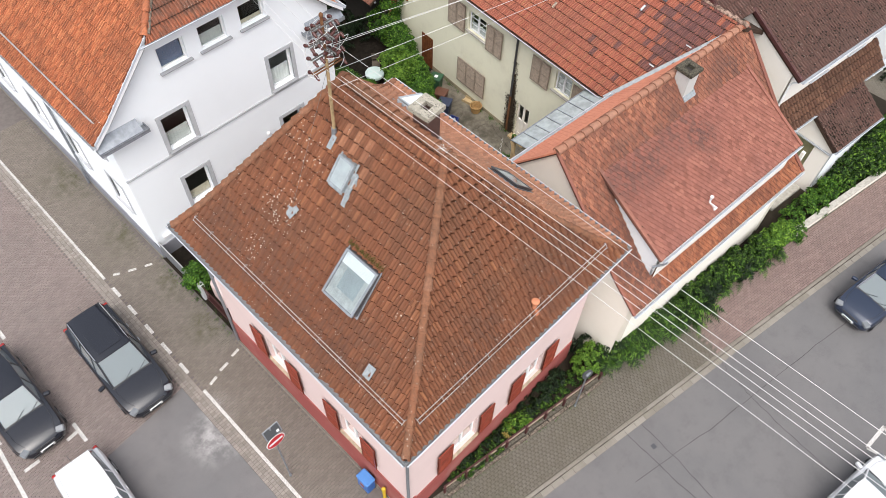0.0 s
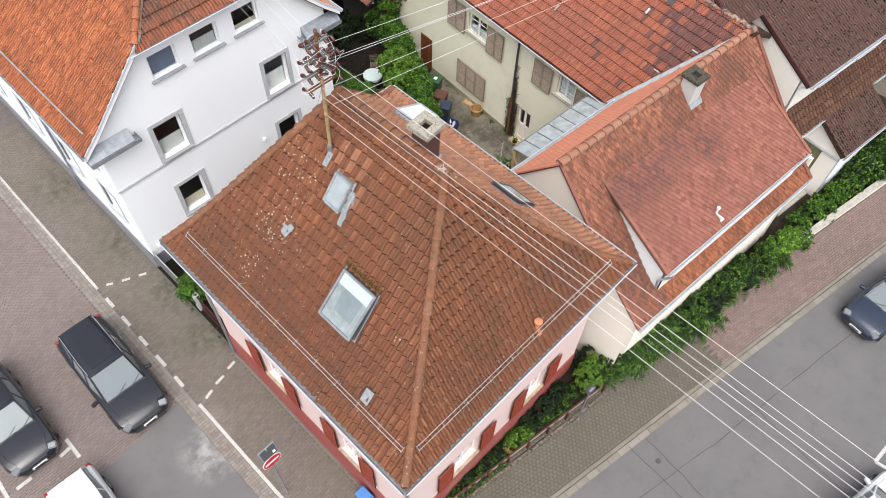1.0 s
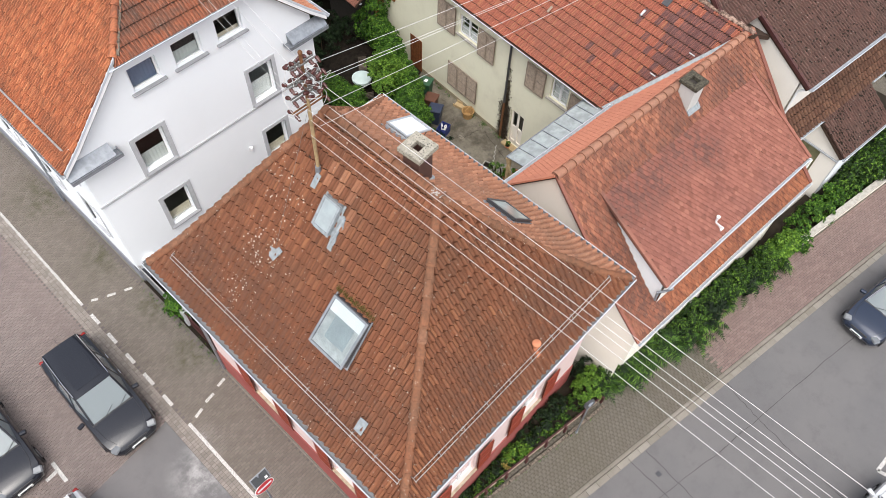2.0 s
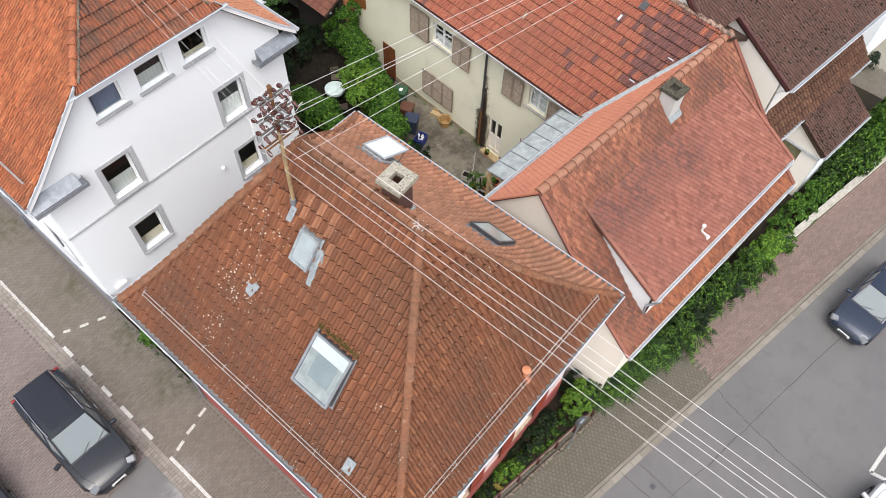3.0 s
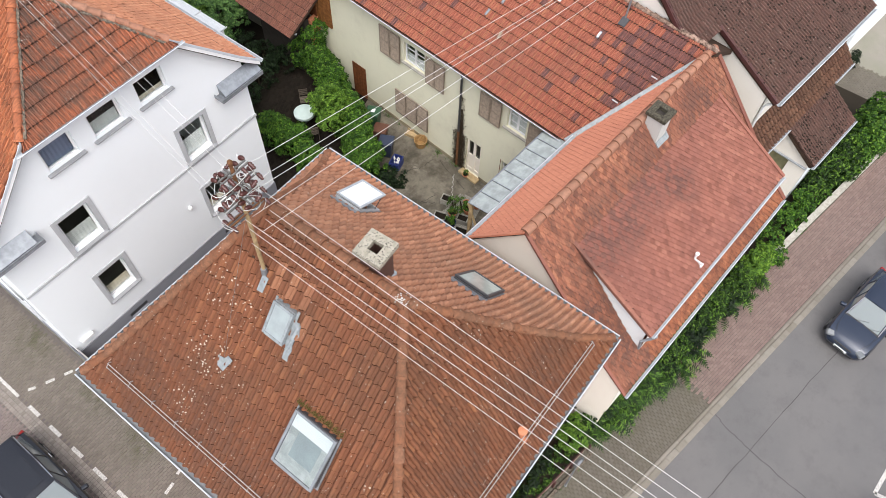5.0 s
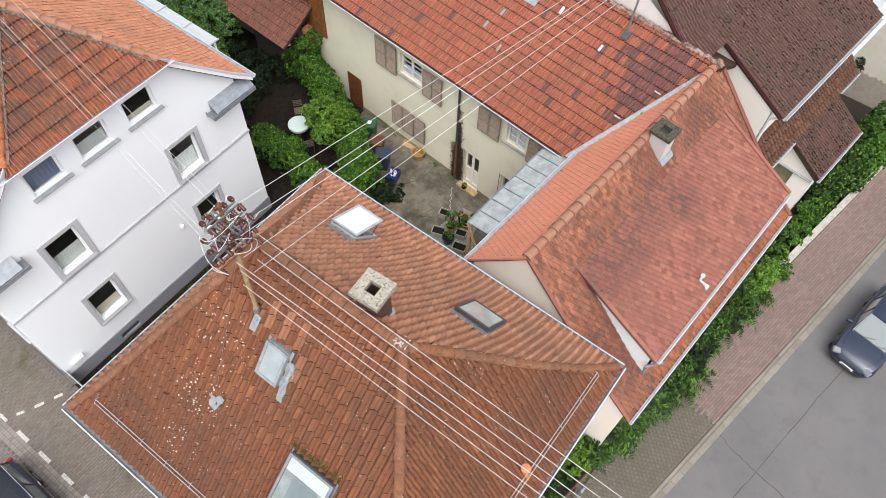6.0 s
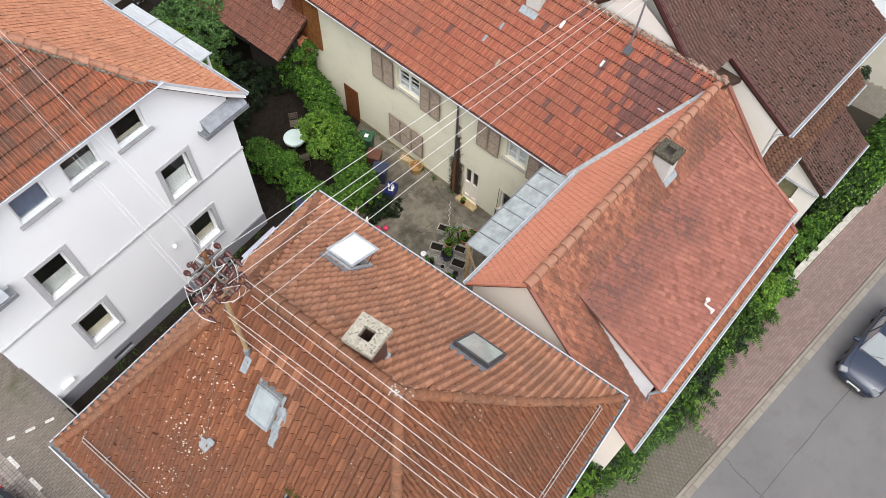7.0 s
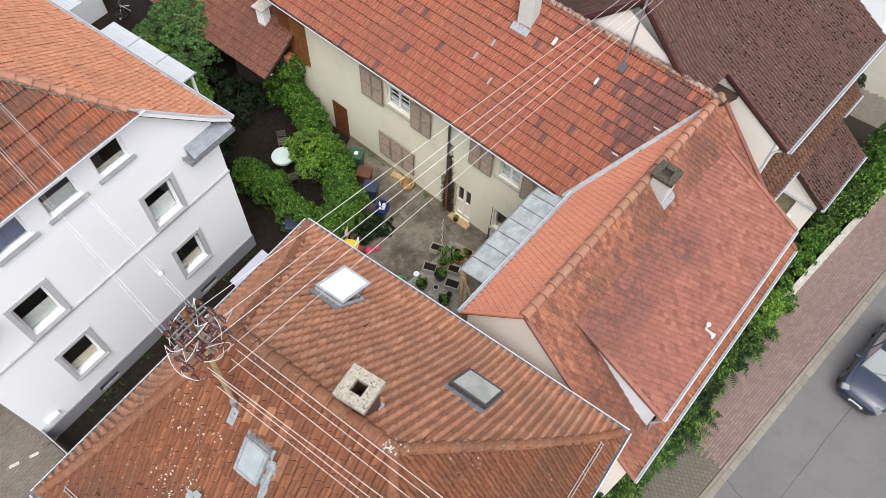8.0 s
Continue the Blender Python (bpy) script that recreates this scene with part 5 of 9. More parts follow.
for sl, off, r0, r1 in ((sl_b, 0.0, 0.0, 3.0), (sl_be, -BOUT, 2.95, 3.79), (sl_be, -BOUT, 3.81, 5.74), (sl_bb, BLEN + BOUT - 0.04, 0.0, 5.74)):
    g = Geo().slab([sl.point(off - 0.05, r0 + 1e-4, 0.075), sl.point(off + 0.09, r0 + 1e-4, 0.075), sl.point(off + 0.09, r1, 0.075), sl.point(off - 0.05, r1, 0.075)], 0.14)
    part("verge_board", g, M_DARKRED, brown_roof, "dark red verge board")
g = Geo()
caps_along(g, [BM @ Vector((-BOUT, 5.75, 10.47)), BM @ Vector((BLEN, 5.75, 10.47))], 0.14, 0.4, 36)
part("ridge_tiles", g, M_TILE_BROWN, brown_roof, "brown ridge tiles", True)
part("downpipe", Geo().tube([BM @ Vector(p) for p in ((0.1, 0.0, 6.7), (0.12, 0.3, 6.4), (0.14, 0.38, 6.2), (0.14, 0.38, 4.3))], 0.045, 8), M_UPVC, brown, "white downpipe", True)
# lean-to and porch roofs in front of it
PPROF = [(0.0, 4.02), (0.9, 4.95)]
sl_p1 = Slope(BM @ Vector((0, -0.45, 0)), bx, by, PPROF, lambda r: 0.2, lambda r: 7.6)
sl_p2 = Slope(BM @ Vector((0, -2.0, 0)), bx, by, [(0.0, 2.95), (1.6, 3.95)], lambda r: 2.35, lambda r: 5.9)
g = Geo()
deck(g, sl_p1)
deck(g, sl_p2)
porch_roof = part("porch_roof", g.weld(), M_DECK, brown, "low brown tiled porch roof")
g = Geo()
lay_tiles(sl_p1, g, "pantile", 0.2, 0.34, 0.045, seed=33)
tagged(part("tiles", g, M_TILE_BROWN_ROLL, porch_roof, "brown rolled tiles", True), kind="stuff")
g = Geo()
lay_tiles(sl_p2, g, "double", 0.3, 0.34, 0.045, seed=34)
tagged(part("tiles", g, M_TILE_BROWN, porch_roof, "mossy brown tiles", True), kind="stuff")
gutter_part(M_GUTTER, porch_roof, "zinc gutter", sl_p1.point(0.2, 0, 0) - by * 0.06, sl_p1.point(2.3, 0, 0) - by * 0.06, 0.055)
gutter_part(M_GUTTER, porch_roof, "zinc gutter", sl_p1.point(6.0, 0, 0) - by * 0.06, sl_p1.point(7.6, 0, 0) - by * 0.06, 0.055)
gutter_part(M_GUTTER, porch_roof, "zinc gutter", sl_p2.point(2.3, 0, 0) - by * 0.06, sl_p2.point(5.95, 0, 0) - by * 0.06, 0.055)
part("wall", wall_geo(BM @ fac(2.5, 0.45, -90), [(0, -0.1), (2.3, -0.1), (2.3, 2.95), (0.2, 4.05), (0, 4.05)], [(0.35, 1.55, 0.3, 2.5)], 0.25), M_PALEGABLE, brown, "white porch side wall")
# olive panel added in place of the set-back wall inside the opening
part("side_door", Geo(BM @ fac(2.5, 0.45, -90)).box(0.36, 0.06, 0.3, 1.54, 0.1, 2.49, 0.01), M_OLIVE, brown, "olive-green panel filling the porch recess")
part("drip_rail", Geo(BM @ fac(2.5, 0.45, -90)).box(0.0, -0.09, 2.56, 2.32, -0.003, 2.63, 0.01), M_GUTTER, brown, "zinc drip rail")
part("wall", Geo(BM @ fac(2.5, -1.85, 0)).box(0.25, 0, -0.1, 3.2, 0.25, 2.9), M_WHITE, brown)
part("wall", Geo(BM @ fac(5.75, -1.85, 90)).box(0, 0, -0.1, 2.3, 0.25, 2.95), M_WHITE, brown)
part("porch_post", Geo(BM).box(0.95, -1.3, 0, 1.1, -1.15, 3.2, 0.01), M_PALEGABLE, brown)
part("doorstep", Geo(BM).box(0.3, -1.6, 0.0, 2.4, 0.4, 0.25, 0.02), M_CONCRETE, brown)

# ---- red-brown tiled shed beside the farmhouse ----
shed = thing("shed", "low brick shed with a red-brown tile roof", "shed", (18, 22, 0))
sl_h = Slope((16.1, 31.0, 0), (-0.06, -1, 0), (1, -0.06, 0), [(0.0, 3.25), (4.5, 5.9)], lambda r: 0.0, lambda r: 12.35)
g = Geo()
deck(g, sl_h)
shed_roof = part("roof", g.weld(), M_DECK, shed, "red-brown tiled shed roof")
g = Geo()
lay_tiles(sl_h, g, "ribbed", 0.21, 0.35, 0.05, seed=41)
tagged(part("tiles", g, M_TILE_SHED, shed_roof, "rows of red-brown tiles", True), kind="stuff")
# dark walls added where the open shed shows only its shaded inside
part("wall", Geo().box(16.5, 18.9, -0.1, 16.75, 22.0, 3.3), M_DARKROOM, shed, "dark sheet standing in for the open shed's shaded inside")
part("wall", Geo().box(16.5, 24.2, -0.1, 16.75, 31.0, 3.3), M_DARKROOM, shed, "dark sheet standing in for the open shed's shaded inside")
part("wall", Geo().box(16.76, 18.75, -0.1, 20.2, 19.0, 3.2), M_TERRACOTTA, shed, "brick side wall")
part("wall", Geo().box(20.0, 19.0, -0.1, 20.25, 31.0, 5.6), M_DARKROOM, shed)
gutter_part(M_GUTTER, shed_roof, "zinc gutter", (16.05 + 0.36, 31.0, 3.24), (16.05 - 0.36 + 0.04, 18.65, 3.24), 0.06)
ch = part("chimney", Geo().box(16.95, 19.9, 3.5, 17.35, 20.3, 5.0, 0.015), M_WHITE, shed, "small white chimney with a stone cap")
part("chimney_lid", Geo().box(16.85, 19.8, 5.0, 17.45, 20.4, 5.08, 0.02), M_CONCRETE, ch)
part("flashing", Geo().box(16.75, 19.85, 3.55, 16.98, 20.3, 3.8, 0.02), M_LEAD, ch)

# ---- ground, streets and pavements ----
def paving(name, tones, rough=0.9, dirt=(0.12, 0.11, 0.09), weedy=(), pale=()):
    s = Shader(name, rough)
    col = s.ramp(s.each(), tones)
    col = s.mix(s.math("MULTIPLY", s.step(s.noise(0.4, 6, 0.65), 0.4, 0.7), 0.28), col, dirt)
    col = s.mix(s.math("MULTIPLY", s.step(s.noise(3.2, 7, 0.75), 0.44, 0.7), 0.17), col, scaled(dirt, 0.8))
    col = s.mix(s.math("MULTIPLY", s.step(s.noise(5.5, 5, 0.7), 0.55, 0.75), 0.15), col, scaled(tones[-1][1], 1.25))
    col = s.mix(s.math("MULTIPLY", s.noise(70, 3), 0.4), col, scaled(tones[0][1], 0.6))
    for place, r in weedy:
        col = s.mix(s.math("MULTIPLY", s.near(place, r * 0.1, r), s.step(s.noise(2.4, 7, 0.75), 0.38, 0.66)), col, (0.085, 0.085, 0.05))
    for place, r in pale:
        col = s.mix(s.math("MULTIPLY", s.near(place, r * 0.1, r), s.step(s.noise(1.6, 7, 0.7), 0.36, 0.7)), col, (0.36, 0.35, 0.34))
    s.bump(s.noise(90, 4), 0.35, 0.006)
    return s.done(col)


def tarmac(name, c, patch, stain, pale=()):
    s = Shader(name, 0.9)
    col = s.mix(s.step(s.noise(0.25, 5, 0.6), 0.35, 0.65), c, patch)
    col = s.mix(s.math("MULTIPLY", s.step(s.noise(1.3, 7, 0.7), 0.46, 0.72), 0.45), col, stain)
    col = s.mix(s.math("MULTIPLY", s.step(s.noise(150, 3), 0.45, 0.7), 0.35), col, scaled(c, 1.35))
    for place, r in pale:
        col = s.mix(s.math("MULTIPLY", s.near(place, r * 0.1, r), s.step(s.noise(1.6, 7, 0.7), 0.36, 0.7)), col, (0.36, 0.35, 0.34))
    s.bump(s.noise(160, 3), 0.4, 0.006)
    return s.done(col)


M_ASPHALT = tarmac("road_asphalt", (0.127, 0.123, 0.123), (0.146, 0.139, 0.137), (0.098, 0.094, 0.094))
M_PATCH = tarmac("smooth_asphalt_patch", (0.136, 0.132, 0.132), (0.161, 0.152, 0.150), (0.117, 0.111, 0.110), pale=(((-2.5, 7.4, 0), 1.5),))
M_GROUND = tarmac("distant_ground", (0.24, 0.22, 0.19), (0.2, 0.2, 0.15), (0.27, 0.25, 0.21))
M_SOIL = tarmac("dark_garden_soil", (0.0245, 0.0196, 0.014), (0.0385, 0.0315, 0.0224), (0.014, 0.0119, 0.0091))
M_POTSOIL = tarmac("near_black_soil", (0.014, 0.011, 0.008), (0.022, 0.017, 0.012), (0.008, 0.006, 0.005))
def old_concrete():
    s = Shader("stained_yard_concrete", 0.92)
    col = s.mix(s.step(s.noise(0.5, 7, 0.7), 0.36, 0.64), (0.235, 0.21, 0.165), (0.07, 0.062, 0.047))
    col = s.mix(s.math("MULTIPLY", s.step(s.noise(2.2, 7, 0.75), 0.46, 0.7), 0.65), col, (0.058, 0.051, 0.037))
    col = s.mix(s.math("MULTIPLY", s.step(s.noise(1.1, 5, 0.7, s.stretch(1.4, 0.8, 1)), 0.55, 0.68), 0.6), col, (0.31, 0.275, 0.225))
    col = s.mix(s.math("MULTIPLY", s.step(s.noise(0.9, 6, 0.75, s.stretch(1, 1, 1, 40)), 0.6, 0.72), 0.5), col, (0.039, 0.047, 0.016))
    col = s.mix(s.math("MULTIPLY", s.noise(80, 4), 0.4), col, (0.062, 0.055, 0.043))
    s.bump(s.noise(60, 5), 0.5, 0.008)
    return s.done(col)


M_YARD = old_concrete()
M_JOINT_DARK = plain("dark_mossy_joint_sand", (0.1, 0.092, 0.073), 0.95)
M_JOINT = plain("joint_sand", (0.144, 0.125, 0.115), 0.95)
M_PAVE_PINK = paving("pinkish_brick_paving", [(0.0, (0.208, 0.168, 0.153)), (0.5, (0.23, 0.187, 0.17)), (1.0, (0.252, 0.206, 0.188))], dirt=(0.160, 0.144, 0.130))
M_PAVE_BROWN = paving("brown_grey_paving", [(0.0, (0.172, 0.148, 0.126)), (0.5, (0.192, 0.167, 0.142)), (1.0, (0.212, 0.183, 0.158))], dirt=(0.118, 0.105, 0.076), weedy=(((0.3, 14.2, 0), 1.7), ((0.1, 11.4, 0), 1.6), ((0.2, 17.5, 0), 1.6), ((0.2, 22.0, 0), 2.2)), pale=(((-2.1, 8.2, 0), 1.1),))
M_PAVE_GREY = paving("grey_setts", [(0.0, (0.22, 0.195, 0.17)), (0.5, (0.275, 0.245, 0.215)), (1.0, (0.32, 0.285, 0.25))], dirt=(0.18, 0.16, 0.14))
M_PAVE_H = paving("grey_beige_concrete_pavers", [(0.0, (0.1437, 0.1283, 0.1044)), (0.5, (0.1574, 0.1412, 0.1156)), (1.0, (0.1711, 0.1523, 0.1266))], dirt=(0.1206, 0.1095, 0.07101))
M_PAVE_RED = paving("red_concrete_pavers", [(0.0, (0.21, 0.148, 0.132)), (0.5, (0.242, 0.172, 0.154)), (1.0, (0.272, 0.196, 0.176))], dirt=(0.175, 0.142, 0.125))
M_KERB = paving("kerb_stone", [(0.0, (0.207, 0.186, 0.155)), (0.5, (0.248, 0.223, 0.190)), (1.0, (0.282, 0.258, 0.221))])
M_PAINT = plain("worn_white_road_paint", (0.56, 0.54, 0.51), 0.8, vary=0.38, scale=17)
M_TAR = plain("tar_seam", (0.085, 0.08, 0.079), 0.85)
# near-black pavers: the court's shade is put into the paving colour
M_COURT = paving("shade_darkened_court_paving", [(0.0, (0.013, 0.010, 0.008)), (0.5, (0.018, 0.015, 0.011)), (1.0, (0.025, 0.020, 0.015))], dirt=(0.011, 0.009, 0.007))
M_GRAVEL = plain("pale_gravel", (0.34, 0.32, 0.28), 0.95, vary=0.5, scale=45, grain=90, bump=0.8)

structure("ground", Geo().box(-400, -400, -0.5, 400, 400, -0.06), M_GROUND, "open ground reaching to the horizon", "ground")


def kline(x):
    """The kerb's line along the right-hand street."""
    return -1.52 - 0.18 * x


KD = Vector((1, -0.18, 0)).normalized()
KN = Vector((-0.18, -1, 0)).normalized()


def along_kerb(x, out, z):
    """A place beside the kerb: x along, out towards the road."""
    return Vector((x, kline(x), z)) + KN * out


structure("road", Geo().add([along_kerb(-30, 0.12, 0.0), along_kerb(-30, 16, 0.0), along_kerb(70, 16, 0.0), along_kerb(70, 0.12, 0.0), along_kerb(-30, 0.12, -0.3), along_kerb(-30, 16, -0.3), along_kerb(70, 16, -0.3), along_kerb(70, 0.12, -0.3)], [(0, 1, 2, 3), (7, 6, 5, 4), (0, 3, 7, 4), (1, 5, 6, 2)]), M_ASPHALT, "worn grey asphalt road with tar seams", "road")


def lay_pavers(g, o, along, count, rows, pw, pl, inside, z, gap=0.008, seed=1, picks=None, near=None, bond=0.5):
    """Rows of chamfered pavers in running bond: o first corner, along the rows' direction."""
    rnd = random.Random(seed)
    a = Vector(along).normalized()
    b = Vector((-a.y, a.x, 0))
    for j in range(rows):
        for i in range(count):
            c = Vector(o) + a * ((i + (bond if j % 2 else 0)) * pl + pl / 2) + b * (j * pw + pw / 2)
            if not inside(c.x, c.y):
                continue
            m = Matrix((a, b, Vector((0, 0, 1)))).transposed().to_4x4()
            m.translation = c + Vector((0, 0, z + rnd.uniform(-0.003, 0.003)))
            m = m @ pose(0, 0, 0, rnd.gauss(0, 0.5), rnd.gauss(0, 0.5), rnd.gauss(0, 0.6))
            if picks is not None and len(picks) < 300 and near(c.x, c.y):
                picks.append(m)
            else:
                g.m = m
                g.add(*paver_shape(pl - gap, pw - gap))
    g.m = Matrix.Identity(4)


def paver_shape(w, h, c=0.008):
    x, y = w / 2, h / 2
    vs = [(-x, -y, -0.02), (x, -y, -0.02), (x, y, -0.02), (-x, y, -0.02), (-x + c, -y + c, 0), (x - c, -y + c, 0), (x - c, y - c, 0), (-x + c, y - c, 0)]
    return vs, [(4, 5, 6, 7), (0, 1, 5, 4), (1, 2, 6, 5), (2, 3, 7, 6), (3, 0, 4, 7)]


def h_shape(w, h, c=0.008):
    """The outline of an interlocking double-T paver, chamfered."""
    x, y, k = w / 2, h / 2, w * 0.13
    o = [(-x, -y), (x - k, -y), (x, -y * 0.3), (x - k, y * 0.3), (x - k, y), (-x, y), (-x + k, y * 0.3), (-x, -y * 0.3)]
    n = len(o)
    vs = [(a, b, -0.02) for a, b in o] + [(a * (1 - c / x), b * (1 - c / y), 0) for a, b in o]
    return vs, [tuple(range(n, 2 * n))] + [(i, (i + 1) % n, n + (i + 1) % n, n + i) for i in range(n)]


# right-hand pavement: grey interlocking pavers near, red ones further on
PAVE_Z = 0.09
split = lambda x, y: x < 13.45 + 0.2 * (y + 3.0) + (0.15 if int(y * 9) % 2 else -0.12)
pavement = structure("pavement", Geo().add([along_kerb(x, o, z) for z in (PAVE_Z - 0.02, -0.3) for x, o in ((-8, -2.25), (-8, -0.24), (60, -0.24), (60, -2.25))], [(3, 2, 1, 0), (0, 1, 5, 4), (2, 3, 7, 6)]), M_JOINT_DARK, "raised pavement of concrete pavers beside the road", "pavement")
paver_picks = []
gh, gr = Geo(), Geo()
rnd = random.Random(4)
for j in range(16):
    for i in range(330):
        u, o = -2.0 + i * 0.165 + (0.08 if j % 2 else 0), -0.31 - j * 0.123
        c = along_kerb(0, o, PAVE_Z) + KD * u
        if not split(c.x, c.y) or c.x > 15:
            continue
        m = Matrix((KD, -KN, Vector((0, 0, 1)))).transposed().to_4x4()
        m.translation = c + Vector((0, 0, rnd.uniform(-0.004, 0.004)))
        if 6.2 < c.x < 11.6 and len(paver_picks) < 300:
            paver_picks.append(m)
        else:
            gh.m = m
            gh.add(*h_shape(0.158, 0.116))
gh.m = Matrix.Identity(4)
lay_pavers(gr, along_kerb(9.5, -0.25, 0), KD, 240, 20, 0.1, 0.2, lambda x, y: not split(x, y) and x < 40 and y < kline(x) + 2.2, PAVE_Z, seed=6)
tagged(part("pavers", gh, M_PAVE_H, pavement, "grey interlocking pavers"), kind="stuff")
tagged(part("pavers", gr, M_PAVE_RED, pavement, "red rectangular pavers"), kind="stuff")
hs = Geo().add(*h_shape(0.158, 0.116)).mesh("paver")
hs.materials.append(M_PAVE_H)
for m in paver_picks:
    ob = new("paver", hs)
    ob.parent, ob.matrix_basis = pavement, m
kerb = structure("kerb", Geo().add([along_kerb(x, o, z) for z in (PAVE_Z - 0.01, -0.3) for x, o in ((-8, -0.23), (-8, -0.1), (60, -0.1), (60, -0.23))], [(3, 2, 1, 0), (0, 1, 5, 4), (1, 2, 6, 5), (2, 3, 7, 6)]), M_JOINT, "raised kerb with a gutter course of pale setts", "kerb")
me = Geo().box(-0.495, -0.065, -0.2, 0.495, 0.065, 0.0, 0.015).mesh("kerbstone")
me.materials.append(M_KERB)
me2 = Geo().box(-0.245, -0.11, -0.2, 0.245, 0.11, 0.0, 0.012).mesh("sett")
me2.materials.append(M_KERB)
for i in range(44):
    ob = new("kerbstone", me)
    ob.parent = kerb
    p = along_kerb(0, -0.165, PAVE_Z + 0.012) + KD * (i - 4)
    ob.matrix_basis = Matrix.Translation(p) @ pose(0, 0, 0, rnd.gauss(0, 0.2), 0, -10.2 + rnd.gauss(0, 0.15))
for i in range(84):
    ob = new("sett", me2)
    ob.parent = kerb
    p = along_kerb(0, 0.02, 0.012) + KD * (i * 0.5 - 4)
    ob.matrix_basis = Matrix.Translation(p) @ pose(0, 0, 0, 0, rnd.gauss(0, 0.3), -10.2 + rnd.gauss(0, 0.5))

# left-hand street
street = structure("street", Geo().box(-16, -3.0, -0.4, 0.46, 45, -0.016), M_JOINT, "brick-paved one-way street with parking bays", "street")
in_patch = lambda x, y: x < -2.33 and y < 9.85 + 0.12 * (x + 2.3) and x > -5.9
g1, g2, g3 = Geo(), Geo(), Geo()
street_picks = []
lay_pavers(g1, (-12.2, 4.0, 0), (1, 0, 0), 49, 240, 0.1, 0.2, lambda x, y: x < -2.33 and not in_patch(x, y) and y < 27.8, 0.0, seed=11)
lay_pavers(g2, (-1.86, 2.0, 0), (1, 0, 0), 11, 250, 0.1, 0.2, lambda x, y: -1.86 < x < 0.3, 0.0, seed=12, picks=street_picks, near=lambda x, y: 4.0 < y < 8.5)
lay_pavers(g3, (-2.33, 2.0, 0), (1, 0, 0), 3, 210, 0.12, 0.155, lambda x, y: True, 0.0, seed=13, bond=0.0)
tagged(part("pavers", g1, M_PAVE_PINK, street, "pinkish brick pavers"), kind="stuff")
tagged(part("pavers", g2, M_PAVE_BROWN, street, "brown-grey brick pavers"), kind="stuff")
tagged(part("pavers", g3, M_PAVE_GREY, street, "pale grey gutter setts"), kind="stuff")
ps = Geo().add(*paver_shape(0.192, 0.092)).mesh("paver")
ps.materials.append(M_PAVE_BROWN)
for m in street_picks:
    ob = new("paver", ps)
    ob.parent, ob.matrix_basis = street, m
part("asphalt_patch", Geo().prism([(-5.95, -3.0), (-2.33, -3.0), (-2.33, 9.85), (-5.95, 9.42)], -0.1, 0.004), M_PATCH, street, "smooth grey asphalt patch")
g = Geo()
rnd = random.Random(8)
for j in range(2):
    for i in range(150):
        g.box(0.31 + j * 0.07, 0.4 + i * 0.064, -0.05, 0.37 + j * 0.07, 0.455 + i * 0.064, 0.012 + rnd.uniform(-0.004, 0.004), 0.012)
tagged(part("cobbles", g, M_KERB, street, "small cobbles along the house wall"), kind="stuff")


def paint(pts, z=0.005):
    n = len(pts)
    return Geo().add([(x, y, z) for x, y in pts] + [(x, y, z - 0.004) for x, y in pts], [tuple(range(n)), tuple(range(n, 2 * n))[::-1]] + [(i, (i + 1) % n, n + (i + 1) % n, n + i) for i in range(n)])


def strip(x0, y0, x1, y1, w=0.12):
    d = Vector((x1 - x0, y1 - y0))
    n = Vector((-d.y, d.x)).normalized() * w / 2
    return paint([(x0 - n.x, y0 - n.y), (x1 - n.x, y1 - n.y), (x1 + n.x, y1 + n.y), (x0 + n.x, y0 + n.y)])


lines = thing("road_marking", "worn white painted edge and bay lines on the paving", "road marking", (-1.8, 12, 0), "road markings")
part("line", strip(-1.8, 9.2, -1.79, -0.9), M_PAINT, lines)
g = Geo()
y = 16.15
rnd = random.Random(9)
while y < 27.5:
    q = strip(-1.82, y + 0.01, -1.82, y + 0.1, 0.11 + rnd.uniform(-0.02, 0.015))
    g.add(q.v, q.f)
    y += 0.11 if y > 17.6 else 0.09
part("line", g, M_PAINT, lines)
for a, b in ((15.56, 14.98), (14.38, 13.8), (13.14, 12.6), (11.99, 11.36), (10.76, 10.2)):
    part("dash", strip(-1.81, a, -1.81, b, 0.13), M_PAINT, lines)
for x0, y0, x1, y1 in ((-1.47, 16.1, -1.24, 15.97), (-0.92, 15.83, -0.62, 15.7), (-0.3, 15.57, -0.02, 15.45), (-1.5, 9.22, -1.14, 9.32), (-0.9, 9.43, -0.5, 9.5), (-0.22, 9.62, 0.14, 9.69)):
    part("dash", strip(x0, y0, x1, y1, 0.11), M_PAINT, lines)
for x0, y0, x1, y1 in ((-5.88, 11.42, -5.88, 10.5), (-6.35, 11.0, -5.92, 11.05), (-8.2, 12.6, -8.4, 9.6), (-7.95, 11.02, -7.4, 11.02), (-6.0, 17.3, -6.0, 16.4), (-8.1, 12.5, -8.1, 16.5)):
    part("dash", strip(x0, y0, x1, y1, 0.13), M_PAINT, lines)
tri = thing("road_marking", "white triangle outline painted on the asphalt", "road marking", (14.5, -10, 0), "road markings")
for p, q in (((13.95, -9.65), (15.2, -9.75)), ((13.95, -9.65), (14.2, -11.0)), ((15.2, -9.75), (14.2, -11.0))):
    part("line", strip(*p, *q, 0.13), M_PAINT, tri)
seams = thing("tar_seam", "dark tar seams and cracks across the asphalt", "tar seam", (12, -6, 0))
